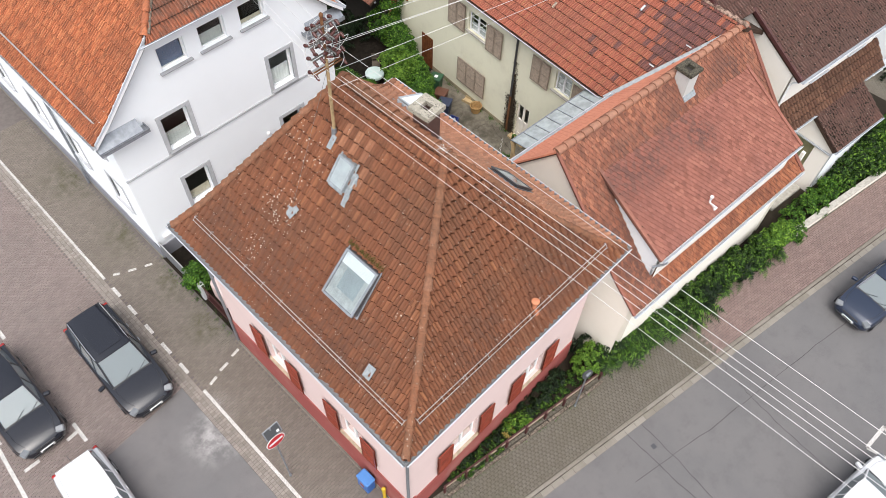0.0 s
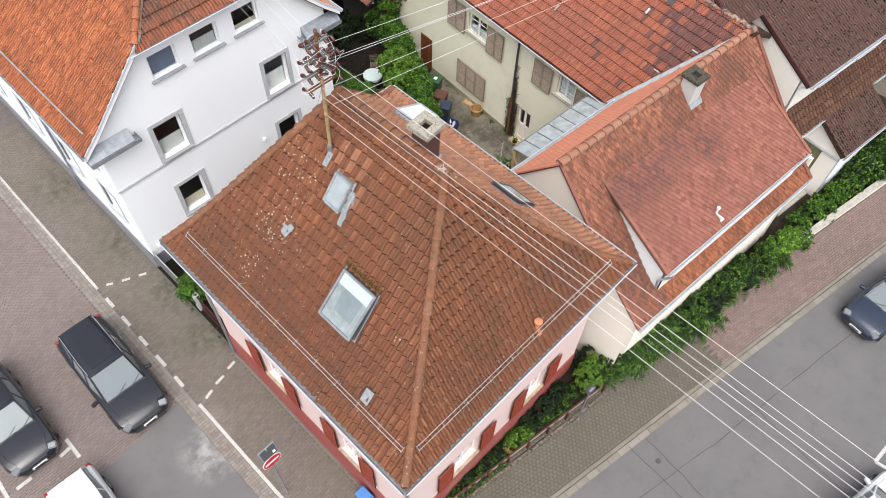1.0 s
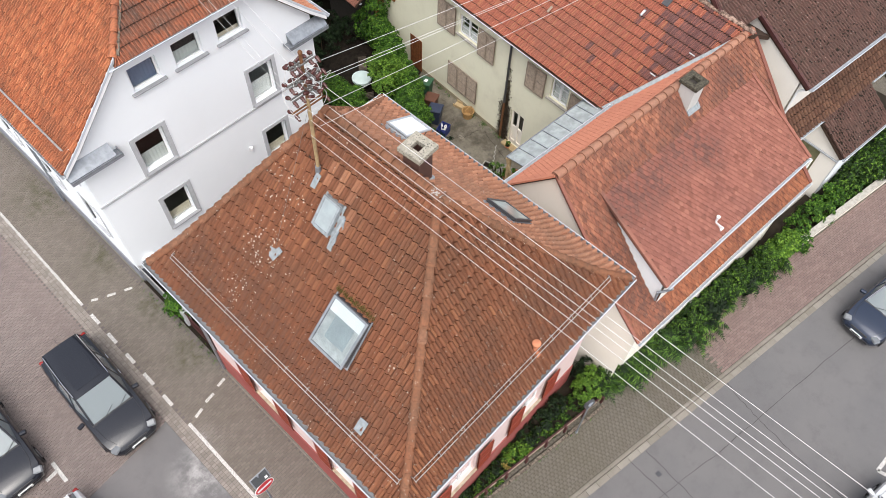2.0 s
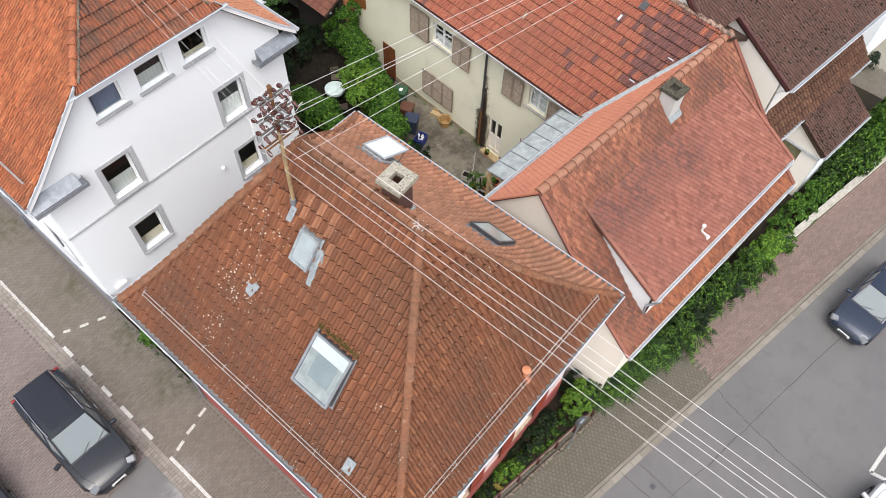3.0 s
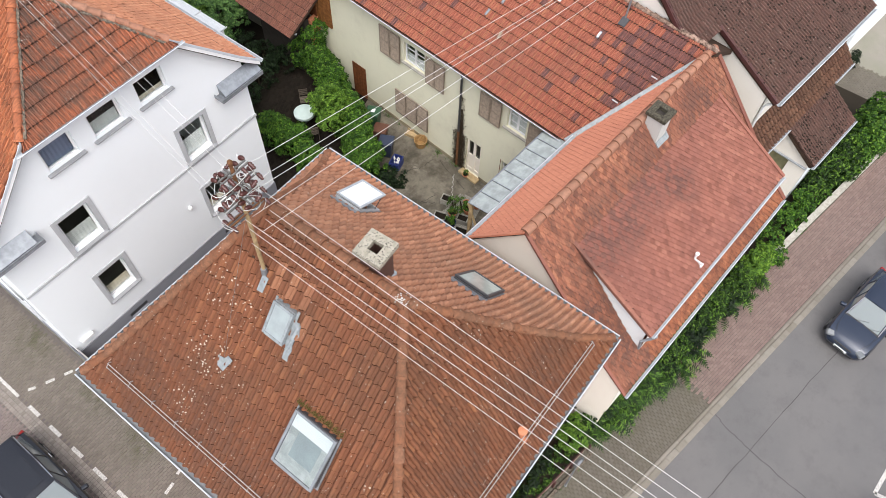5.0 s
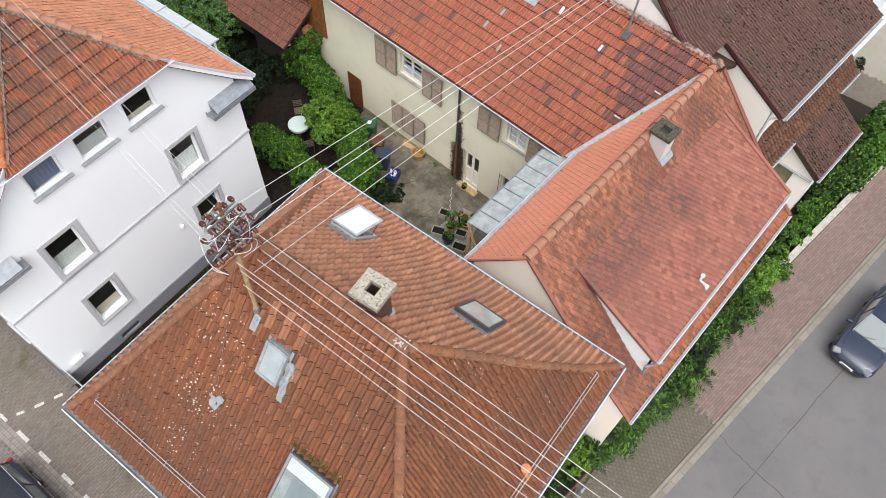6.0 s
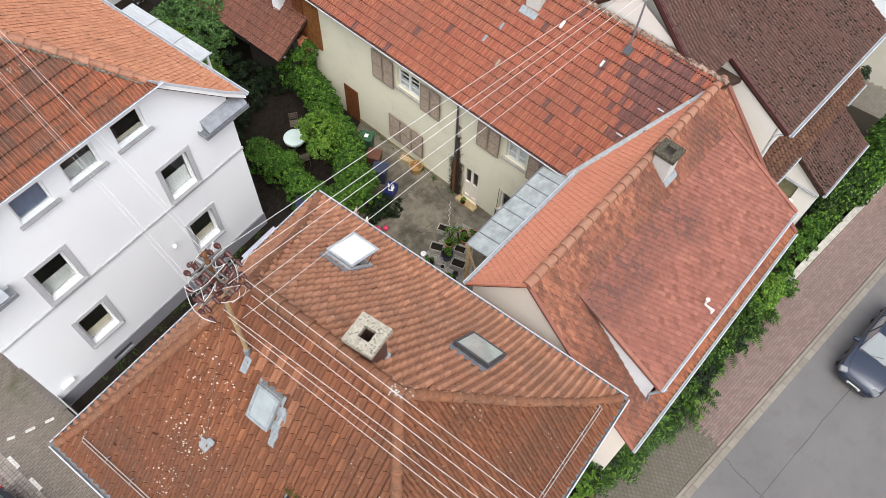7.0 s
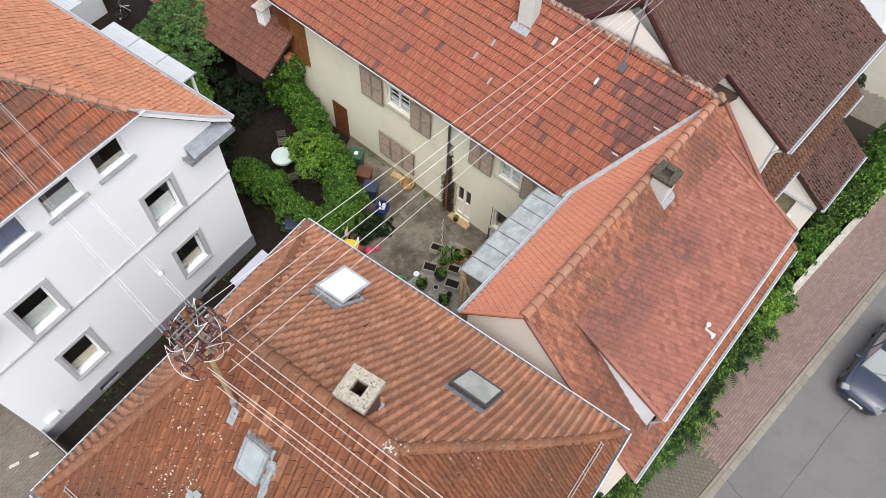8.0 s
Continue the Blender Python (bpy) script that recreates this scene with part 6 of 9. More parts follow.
for pts in (((13.15, -3.95), (12.98, -4.35), (12.7, -5.5), (12.45, -6.9), (12.2, -8.9), (12.0, -12)), ((6.9, -4.36), (10.95, -5.28), (14.7, -5.93), (18.3, -6.62), (21.6, -7.43), (30, -9.2)), ((8.12, -3.0), (7.95, -5.1), (7.8, -8)), ((8.83, -3.15), (8.6, -5.1), (8.3, -7))):
    g = Geo()
    for (a, b), (c, d) in zip(pts, pts[1:]):
        n = 8
        prev = (a, b)
        for k in range(1, n + 1):
            nxt = (lerp(a, c, k / n) + rnd.uniform(-0.03, 0.03), lerp(b, d, k / n) + rnd.uniform(-0.03, 0.03))
            q = strip(*prev, *nxt, rnd.uniform(0.018, 0.036))
            g.add(q.v, q.f)
            prev = nxt
    part("seam", g, M_TAR, seams)
drain = thing("manhole_cover", "small square iron valve cover in the asphalt", "manhole cover", (8.43, -4.06, 0))
part("cover", Geo(pose(8.43, -4.06, 0, 0, 0, -10)).box(-0.09, -0.09, -0.03, 0.09, 0.09, 0.008, 0.006), M_DARKMETAL, drain)
for x, y in ((15.21, -7.35), (15.52, -7.43)):
    d = thing("manhole_cover", "small round iron valve cover in the asphalt", "manhole cover", (x, y, 0), "valve covers")
    part("cover", Geo().cyl((x, y, -0.03), (x, y, 0.008), 0.1, n=16), M_ASPHALT, d)

# garden strip, yard and court
structure("garden_bed", Geo().prism([(0.3, 0.5), (9.4, 0.5), (9.4, -1.0), (1.9, 0.22)], -0.2, 0.1), M_SOIL, "dark planted garden strip along the pink house", "garden bed")
structure("garden_bed", Geo().prism([(9.4, 0.5), (32, -1.0), (32, -5.0), (9.4, -0.95)], -0.2, 0.102), M_SOIL, "dark planted bed along the pavement", "garden bed")
structure("yard", Geo().prism([(8.9, 4.6), (17.0, 4.6), (17.4, 16.0), (14.6, 15.2), (12.4, 11.6), (8.9, 10.2)], -0.2, 0.0), M_YARD, "stained concrete yard between the houses", "yard")
# court bed in near-black soil, darkened for shade like its pavers
court = structure("court", Geo().prism([(0.46, 9.7), (8.9, 10.2), (12.4, 11.6), (14.6, 15.2), (17.4, 16.0), (17.5, 34), (10.4, 34), (10.4, 15.4), (0.46, 15.4)], -0.2, -0.012), M_POTSOIL, "dark paved court behind the houses, its shade put into colour", "court")
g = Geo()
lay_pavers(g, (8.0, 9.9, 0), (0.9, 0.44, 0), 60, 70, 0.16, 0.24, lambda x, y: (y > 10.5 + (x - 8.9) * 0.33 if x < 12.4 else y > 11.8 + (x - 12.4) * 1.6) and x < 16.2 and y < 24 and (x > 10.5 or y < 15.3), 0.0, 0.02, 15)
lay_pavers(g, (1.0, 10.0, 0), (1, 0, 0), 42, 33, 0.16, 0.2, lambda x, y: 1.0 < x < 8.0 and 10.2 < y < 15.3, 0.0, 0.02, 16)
tagged(part("pavers", g, M_COURT, court, "dark court pavers with shade put into their colour"), kind="stuff")

# ---- things on the roofs ----
M_PALEROOM = plain("pale_room_lining", (0.5, 0.51, 0.5), 0.8, vary=0.3, scale=3)
M_DULL = plain("dull_skylight_pane", (0.3, 0.34, 0.35), 0.3, vary=0.15, scale=3, bump=0.0)
def roof_window(sl, x0, x1, r0, r1, tilt, frame_mat, pane_mat, label, name="roof_window", hood=0.14, inner=None, apron=0.16, base=0.075):
    """A roof window: raised frame on the slope and a sash hinged at its upper edge, opened by tilt degrees."""
    mid = sl.basis((x0 + x1) / 2, (r0 + r1) / 2)
    w, h = (x1 - x0) / 2, (r1 - r0) / 2 / max(0.3, (mid.to_3x3() @ Vector((0, 1, 0))).xy.length)
    ob = thing(name, label, "roof window", mid.translation)
    g = Geo(mid)
    t = 0.07
    for a, b, c, d in ((-w, -w + t, -h, h), (w - t, w, -h, h), (-w + t, w - t, -h, -h + t), (-w + t, w - t, h - t, h)):
        g.box(a, c, -0.02, b, d, hood, 0.01)
    part("frame", g, frame_mat, ob, "raised roof window frame")
    g = Geo(mid)
    g.box(-w - apron * 0.6, -h - apron, base, w + apron * 0.6, -h, base + 0.01).box(-w - apron * 0.6, -h, base, -w, h + 0.05, base + 0.015).box(w, -h, base, w + apron * 0.6, h + 0.05, base + 0.015)
    if base > 0.1:
        g.box(-w - apron * 0.6, h + 0.05, base - 0.02, w + apron * 0.6, h + 0.26, base + 0.012)
    part("flashing", g, M_ZINC if frame_mat is not M_LEAD else M_LEAD, ob, "metal flashing apron")
    part("well", Geo(mid).box(-w + t, -h + t, 0.02, w - t, h - t, 0.03), inner or M_DARKROOM, ob)
    ms = mid @ pose(0, h, hood + 0.015, -tilt, 0, 0)
    g = Geo(ms)
    f = 0.06
    for a, b, c, d in ((-w - 0.01, -w + f, -2 * h, 0), (w - f, w + 0.01, -2 * h, 0), (-w + f, w - f, -2 * h - 0.01, -2 * h + f), (-w + f, w - f, -f, 0)):
        g.box(a, c, 0, b, d, 0.05, 0.008)
    sash = part("sash", g, M_ZINC if inner is M_PALEROOM else frame_mat, ob)
    part("pane", Geo(ms).box(-w + f, -2 * h + f, 0.02, w - f, -f, 0.032), pane_mat, sash)
    if inner is M_PALEROOM:
        # flat pale and grey panels imitate the pane's reflection and the room behind
        for nm, a, b, c, d, z, mat in (("lining", -w + f, w - f, -2 * h + f, -f, 0.004, M_PALEROOM), ("blind", -w + f, w - f, -h * 0.55, -f, 0.01, M_UPVC), ("shade", -w + 0.3, w - 0.22, -2 * h + 0.36, -h * 0.56, 0.01, M_DULL)):
            part(nm, Geo(ms).box(a, c, z - 0.004, b, d, z), mat, sash)
    if tilt > 5:
        g = Geo()
        for s in (-1, 1):
            g.tube([mid @ Vector((s * (w - 0.04), -h * 0.6, hood)), ms @ Vector((s * (w - 0.04), -2 * h + 0.1, 0.01))], 0.012, 5)
        part("stay", g, M_DARKMETAL, ob)
    return ob


M_GREENPANE = plain("greenish_roof_window_pane", (0.4, 0.44, 0.4), 0.12, vary=0.2, scale=2.0, bump=0.0)
roof_window(sl_ab, 5.96, 7.12, 1.42, 2.3, 6, M_DARKMETAL, M_GLASS, "grey roof window ajar among brown tiles", inner=M_PALEROOM, apron=0.07)
roof_window(sl_ab, 4.5, 5.06, 2.98, 3.5, 0, M_LEAD, M_DULL, "old lead-flashed skylight with a dull pane", hood=0.16, apron=0.1)
roof_window(sl_cd, 2.76, 3.74, 1.62, 2.46, 0, M_DARKMETAL, M_GREENPANE, "closed dark-framed roof window with greenish glass", inner=M_BLIND, hood=0.19, base=0.15, apron=0.06)
roof_window(sl_cd, 6.86, 7.68, 1.62, 2.37, 22, M_GUTTER, M_SKYPANE, "wide-open grey roof window on the rear slope", hood=0.2, base=0.14, apron=0.06)
moss = thing("moss", "dry grass and moss above the roof window", "moss", sl_ab.point(6.5, 2.4, 0.08))
rnd = random.Random(5)
g = Geo()
for k in range(420):
    m = sl_ab.basis(rnd.uniform(5.85, 7.15), 2.36 + abs(rnd.gauss(0, 0.04)))
    a = rnd.uniform(0.03, 0.09)
    p = m @ Vector((0, 0, 0.07))
    d = m.to_3x3() @ Vector((rnd.gauss(0, 0.5), -rnd.random(), 1)).normalized()
    s = Vector((rnd.gauss(0, 1), rnd.gauss(0, 1), rnd.gauss(0, 1))).normalized() * 0.012
    g.add([p - s, p + s, p + d * a], [(0, 1, 2)])
M_MOSS = plain("dry_olive_moss", (0.13, 0.11, 0.035), 0.95, vary=0.5, scale=30)
tagged(part("tuft", g, M_MOSS, moss), kind="stuff")


def sheet_patch(sl, x, r, pts, label):
    m = sl.basis(x, r)
    ob = thing("flashing_plate", label, "flashing", m.translation, "roof flashing plates")
    n = len(pts)
    g = Geo(m).add([(a, b, 0.1) for a, b in pts] + [(a, b, 0.085) for a, b in pts], [tuple(range(n)), tuple(range(n, 2 * n))[::-1]] + [(i, (i + 1) % n, n + (i + 1) % n, n + i) for i in range(n)])
    part("plate", g, M_LEAD, ob)
    return ob


sheet_patch(sl_ab, EY - 6.49, 2.1, [(-0.13, -0.2), (0.06, -0.24), (0.2, 0.16), (0.05, 0.2), (-0.02, 0.08), (-0.2, 0.05)], "pale lead plate holding the mast's stay wire")
sheet_patch(sl_ab, EY - 2.11, 0.8, [(-0.12, -0.2), (0.14, -0.2), (0.14, 0.2), (-0.12, 0.18)], "pale lead patch over a roof hook")
sheet_patch(sl_ab, EY - 6.27, 3.6, [(-0.09, -0.3), (0.07, -0.28), (0.09, 0.1), (-0.08, 0.12)], "lead collar at the mast's foot")
# crumpled lead round the old skylight and lime mortar at the hip's top
rnd = random.Random(77)
m = sl_ab.basis(5.12, 3.1)
crumple = thing("flashing_plate", "crumpled torn lead flashing beside the skylight", "flashing", m.translation, "roof flashing plates")
n = 7
vs = [(0.0 + 0.17 * i / 3 * (0.75 + 0.35 * rnd.random()), -0.5 + 0.95 * j / n, 0.1 + rnd.uniform(-0.012, 0.03)) for j in range(n + 1) for i in range(4)]
vs += [(x, y, z - 0.02) for x, y, z in vs]
k = 4 * (n + 1)
fs = [(j * 4 + i, j * 4 + i + 1, j * 4 + i + 5, j * 4 + i + 4) for j in range(n) for i in range(3)]
fs += [tuple(k + q for q in f[::-1]) for f in fs] + [(j * 4 + 3, k + j * 4 + 3, k + j * 4 + 7, j * 4 + 7) for j in range(n)]
part("sheet", Geo(m).add(vs, fs), M_LEAD, crumple)
daub = thing("mortar_patch", "splash of pale lime mortar on the ridge", "mortar", (4.51, 3.24, 13.0))
g = Geo()
for k in range(40):
    c = Vector((4.5 + rnd.gauss(0, 0.055), 3.24 + rnd.gauss(0, 0.075), 13.02 + rnd.gauss(0, 0.015)))
    r = rnd.uniform(0.006, 0.02)
    g.lathe(c, [(r, 0.0), (r * 0.8, r * 0.4), (0.001, r * 0.55)], 7)
tagged(part("splash", g, M_GREYBLIND, daub), kind="stuff")
# snow guards
for sl, x0, x1, r in ((sl_ab, 0.75, 9.75, 0.52), (sl_ac, 0.75, 8.55, 0.38)):
    sg = thing("snow_guard", "galvanised twin-rail snow guard above the eaves", "snow guard", sl.point((x0 + x1) / 2, r, 0.1), "snow guards")
    for off, dr in ((0.14, 0.0), (0.16, 0.085)):
        part("rail", Geo().tube([sl.point(x0, r + dr, off), sl.point((x0 + x1) / 2, r + dr, off - 0.01), sl.point(x1, r + dr, off)], 0.012, 6), M_STEEL, sg)
    n = int((x1 - x0) / 0.8)
    for k in range(n + 1):
        m = sl.basis(x0 + (x1 - x0) * k / n, r)
        part("bracket", Geo(m).box(-0.008, -0.03, 0.135, 0.008, 0.15, 0.15, 0.003).box(-0.01, 0.13, 0.06, 0.01, 0.15, 0.136), M_STEEL, sg)
# clay vent pipe on the street-side hip
vp = sl_ac.point(5.36, 0.42, 0.0)
v = thing("vent_pipe", "orange terracotta vent pipe with a flat cap", "vent pipe", vp)
part("pipe", Geo().cyl(vp, vp + Vector((0, 0, 0.42)), 0.065, n=14), M_TERRACOTTA, v, smooth=True)
part("cap", Geo().lathe(vp + Vector((0, 0, 0.38)), [(0.07, 0.0), (0.115, 0.02), (0.12, 0.07), (0.09, 0.09), (0.001, 0.095)], 18), M_TERRACOTTA, v, smooth=True)
part("base", Geo(sl_ac.basis(5.36, 0.4)).box(-0.1, -0.16, 0.05, 0.1, 0.18, 0.09, 0.02), M_TERRACOTTA, v)
# slipped tiles that stand proud
for sl, x, r in ((sl_ac, 1.9, 1.05), (sl_ac, 3.4, 0.62), (sl_ac, 4.75, 0.55), (sl_ac, 6.2, 0.75), (sl_ac, 5.9, 2.0), (sl_ab, 3.2, 2.9), (sl_ab, 7.9, 0.75), (sl_ab, 8.9, 0.95), (sl_ab, 8.3, 2.3), (sl_ab, 1.6, 0.8)):
    m = sl.basis(x, r)
    lt = thing("roof_tile", "loose raised clay tile on the brown roof", "roof tile", m.translation, "loose roof tiles")
    part("body", Geo(m).box(-0.08, -0.1, 0.08, 0.08, 0.12, 0.1, 0.01).box(-0.05, -0.11, 0.095, 0.0, 0.11, 0.125, 0.012), M_TILE_FRONT, lt)

# chimney of the pink house
ch = thing("chimney", "brown sheet-clad chimney with a speckled concrete lid", "chimney", (4.87, 4.22, 12.6))
CM = pose(4.87, 4.22, 0, 0, 0, 4)
M_CLAD = plain("brown_chimney_sheet", (0.095, 0.05, 0.04), 0.5, 0.2, vary=0.15)
g = Geo(CM)
for a, b, c, d in ((-0.23, -0.23, 0.23, -0.13), (-0.23, 0.13, 0.23, 0.23), (-0.23, -0.13, -0.13, 0.13), (0.13, -0.13, 0.23, 0.13)):
    g.box(a, b, 12.0, c, d, 13.32)
part("shaft", g.weld(), M_CLAD, ch)
g = Geo(CM)
for a, b, c, d in ((-0.32, -0.32, 0.32, -0.12), (-0.32, 0.12, 0.32, 0.32), (-0.32, -0.12, -0.12, 0.12), (0.12, -0.12, 0.32, 0.12)):
    g.box(a, b, 13.32, c, d, 13.45)
part("lid", g, M_LID, ch, "speckled exposed-aggregate concrete lid")
part("flue", Geo(CM).box(-0.13, -0.13, 12.5, 0.13, 0.13, 12.75), M_DARKROOM, ch)
part("flashing", Geo(CM).box(-0.27, -0.27, 12.25, 0.3, 0.27, 12.36, 0.02), M_LEAD, ch)

# ---- overhead line: mast with crossarms, insulators and cables ----
MX, MY = 3.65, 6.35
mast = thing("power_mast", "rusty steel roof mast with brown insulators and cable loops", "power mast", (MX, MY, 11.8))
part("pole", Geo().cyl((MX, MY, 11.5), (MX + 0.08, MY + 0.04, 14.2), 0.046, 0.043, 12), M_POLE, mast, "faded yellow painted pole", True)
part("pole", Geo().cyl((MX + 0.08, MY + 0.04, 14.19), (MX + 0.1, MY + 0.05, 15.38), 0.038, 0.036, 12), M_RUST, mast, "rusty upper pole", True)
part("collar", Geo().cyl((MX, MY, 11.75), (MX, MY, 12.02), 0.085, 0.065, 12), M_ZINC, mast, "", True)
part("cap", Geo().lathe((MX + 0.1, MY + 0.05, 15.38), [(0.046, -0.03), (0.05, 0.03), (0.02, 0.07), (0.001, 0.075)], 10), M_RUST, mast)
M_ARM = plain("dull_grey_steel_arm", (0.17, 0.165, 0.155), 0.6, 0.2, vary=0.35, scale=12)
ARMS = [(15.12, 0.32, 0.0), (14.72, 0.42, 0.0), (14.34, 0.4, 0.0), (13.95, 0.42, 0.0), (14.92, 0.0, 0.33), (14.5, 0.0, 0.33)]
ins = Geo().lathe((0, 0, 0), [(0.0082, -0.0595), (0.023, -0.051), (0.0353, -0.0213), (0.0197, -0.0085), (0.0369, 0.0145), (0.0197, 0.0323), (0.0287, 0.0527), (0.0197, 0.0765), (0.0008, 0.085)], 9).mesh("insulator")
ins.polygons.foreach_set("use_smooth", [True] * len(ins.polygons))
ins.materials.append(M_INSULATOR)
rnd = random.Random(12)
ends = {}
for k, (z, ax, ay) in enumerate(ARMS):
    c = Vector((MX + 0.09, MY + 0.05, z))
    for off in (-0.04, 0.04):
        o = Vector((0, off, 0)) if ax else Vector((off, 0, 0))
        part("crossarm", Geo().box(*(c + o - Vector((ax + 0.014, ay + 0.014, 0.018))), *(c + o + Vector((ax + 0.014, ay + 0.014, 0.018))), 0.004), M_RUST if k == 3 else M_ARM, mast)
    for t in (-1.0, -0.5, 0.5, 1.0):
        for side in (-1, 1):
            p = c + Vector((ax * t, ay * t, 0.0)) + (Vector((0, side * 0.13, 0)) if ax else Vector((side * 0.13, 0, 0)))
            place = Matrix.Translation(p) @ (pose(0, 0, 0, 90 - side * 25, 0, 0) if ax else pose(0, 0, 0, 0, 90 - side * 25, 0))
            if abs(t) == 1.0 or k != 3:
                ob = new("insulator", ins)
                ob.parent = mast
                ob.matrix_parent_inverse = Matrix.Translation(mast.location).inverted()
                ob.matrix_basis = place @ Matrix.Diagonal((1.35, 1.35, 1.15, 1))
            ends[k, t, side] = p + (Vector((0, side * 0.1, 0.02)) if ax else Vector((side * 0.1, 0, 0.02)))
for k in range(13):
    a = ends[rnd.randrange(4), rnd.choice((-1.0, 1.0, 0.5)), rnd.choice((-1, 1))]
    b = ends[rnd.randrange(6), rnd.choice((-1.0, 1.0, -0.5)), rnd.choice((-1, 1))]
    out = Vector((rnd.uniform(-0.26, 0.26), rnd.uniform(-0.26, 0.26), rnd.uniform(-0.15, 0.25)))
    pts = [a.lerp(b, w) + out * math.sin(math.pi * w) for w in (0, 0.15, 0.3, 0.45, 0.6, 0.75, 0.9, 1)]
    part("jumper", Geo().tube(pts, 0.0055, 5), M_CABLE, mast, "looped pale jumper cable")
part("stay_wire", Geo().tube([(MX + 0.02, MY, 13.9), sl_ab.point(EY - 6.5, 2.15, 0.12)], 0.004, 5), M_ARM, mast, "thin dark stay wire")


def cable(a, b, sag, r=0.0044):
    a, b = Vector(a), Vector(b)
    pts = [a.lerp(b, k / 14) - Vector((0, 0, sag * 4 * (k / 14) * (1 - k / 14))) for k in range(15)]
    ob = thing("overhead_cable", "thin pale overhead cable from the roof mast", "cable", pts[0], "overhead cables")
    part("strand", Geo().tube(pts, r, 5), M_CABLE, ob)


# street cables: place beside the mast (x, z) and 14 m further along (x, z)
for x0, z0, x1, z1 in ((4.10, 14.37, 3.93, 14.75), (4.09, 13.81, 3.90, 14.28), (3.94, 13.68, 3.70, 14.37), (3.54, 14.12, 3.86, 13.86), (3.55, 13.81, 3.43, 14.27), (3.50, 13.36, 3.45, 13.67)):
    a, b = Vector((x0, 6.0, z0)), Vector((x1, -8.0, z1))
    cable(a + (a - b) * 0.012, a + (b - a) * 2.2, 0.0)
for (sy_, sz_), (ey, ez) in zip(((6.78, 14.65), (6.5, 14.46), (6.12, 14.72), (6.29, 13.85), (6.14, 13.46)), ((5.6, 12.12), (5.74, 11.5), (5.4, 11.87), (5.25, 11.65), (5.3, 11.15))):
    cable((MX + 0.12, sy_, sz_), (19.68, ey, ez), 0.03)
# cables over the white house: place beside the mast (x, z) and 13 m further along (x, z)
for x0, z0, x1, z1 in ((4.08, 14.64, 5.91, 15.11), (4.10, 14.05, 5.97, 14.31), (3.55, 14.43, 5.44, 14.63), (3.50, 14.24, 5.45, 13.89)):
    a, b = Vector((x0, 7.0, z0)), Vector((x1, 20.0, z1))
    cable(a + (a - b) * 0.03, a + (b - a) * 1.6, 0.0, 0.003)
# pole on the farmhouse ridge
pole = thing("power_mast", "thin grey steel pole on the farmhouse roof", "power mast", (19.66, 5.82, 8.2))
part("pole", Geo().cyl((19.66, 5.82, 8.0), (19.72, 5.72, 12.3), 0.035, n=10), M_ZINC, pole, smooth=True)
part("collar", Geo(sl_c.basis(13.72, 3.92)).box(-0.14, -0.2, 0.05, 0.14, 0.14, 0.12, 0.02), M_DARKMETAL, pole)
part("crossarm", Geo().box(19.67, 5.15, 11.6, 19.73, 6.1, 11.65, 0.006), M_ZINC, pole)
# fittings on the farmhouse roof
fch = thing("chimney", "pale rendered chimney on the farmhouse roof", "chimney", sl_c.point(10.0, 3.7))
cp = sl_c.point(10.0, 3.75)
part("shaft", Geo().box(cp.x - 0.27, cp.y - 0.27, 7.8, cp.x + 0.27, cp.y + 0.27, 9.6, 0.015), M_GREYBLIND, fch)
part("flashing", Geo(sl_c.basis(10.0, 3.4)).box(-0.36, -0.2, 0.06, 0.36, 0.1, 0.1, 0.02), M_LEAD, fch)
for x, r, mat, lab, n in ((11.29, 3.57, M_UPVC, "white vent tile on the red roof", "vent_tile"), (13.28, 3.2, M_GLASS, "glass tile in a grey frame", "glass_tile"), (9.48, 2.6, M_ZINC, "grey metal replacement tile", "metal_tile"), (9.22, 2.02, M_ZINC, "grey metal replacement tile", "metal_tile"), (10.19, 1.61, M_GREYWOOD, "dull grey replacement tile", "metal_tile"), (15.2, 1.77, M_UPVC, "white strip at the valley", "edge_strip"), (15.8, 2.95, M_UPVC, "white strip at the valley", "edge_strip")):
    m = sl_c.basis(x, r)
    o = thing(n, lab, "roof tile", m.translation)
    if n == "edge_strip":
        part("strip", Geo(m).box(-0.12, -0.022, 0.06, 0.12, 0.022, 0.1, 0.008), M_TRIM, o)
        continue
    part("frame", Geo(m).box(-0.05, -0.14, 0.06, 0.05, 0.14, 0.1, 0.012), M_ZINC if n == "glass_tile" else mat, o)
    part("insert", Geo(m).box(-0.035, -0.1, 0.1, 0.035, 0.1, 0.112, 0.006), mat if n != "glass_tile" else M_SKYPANE, o)
# flat corrugated canopy beside the white house
can = thing("canopy", "flat white corrugated canopy beside the white house", "canopy", (12, 22, 0))
M_CANOPY = plain("dull_white_corrugated_sheet", (0.47, 0.49, 0.51), 0.5, vary=0.06)
for k, (y0, y1) in enumerate(((19.6, 21.12), (21.13, 22.65), (22.66, 24.2), (26.0, 28.0))):
    g = Geo()
    n = 30
    vs = [(11.02 + 2.03 * i / n, y, 4.9 - 0.04 * i / n + (0.02 if i % 2 else 0)) for y in (y0, y1) for i in range(n + 1)]
    g.add(vs, [(i, i + 1, n + 2 + i, n + 1 + i) for i in range(n)])
    g.box(11.0, y0, 4.86, 13.06, y0 + 0.03, 4.93, 0.005)
    part("sheet", g, M_CANOPY, can)
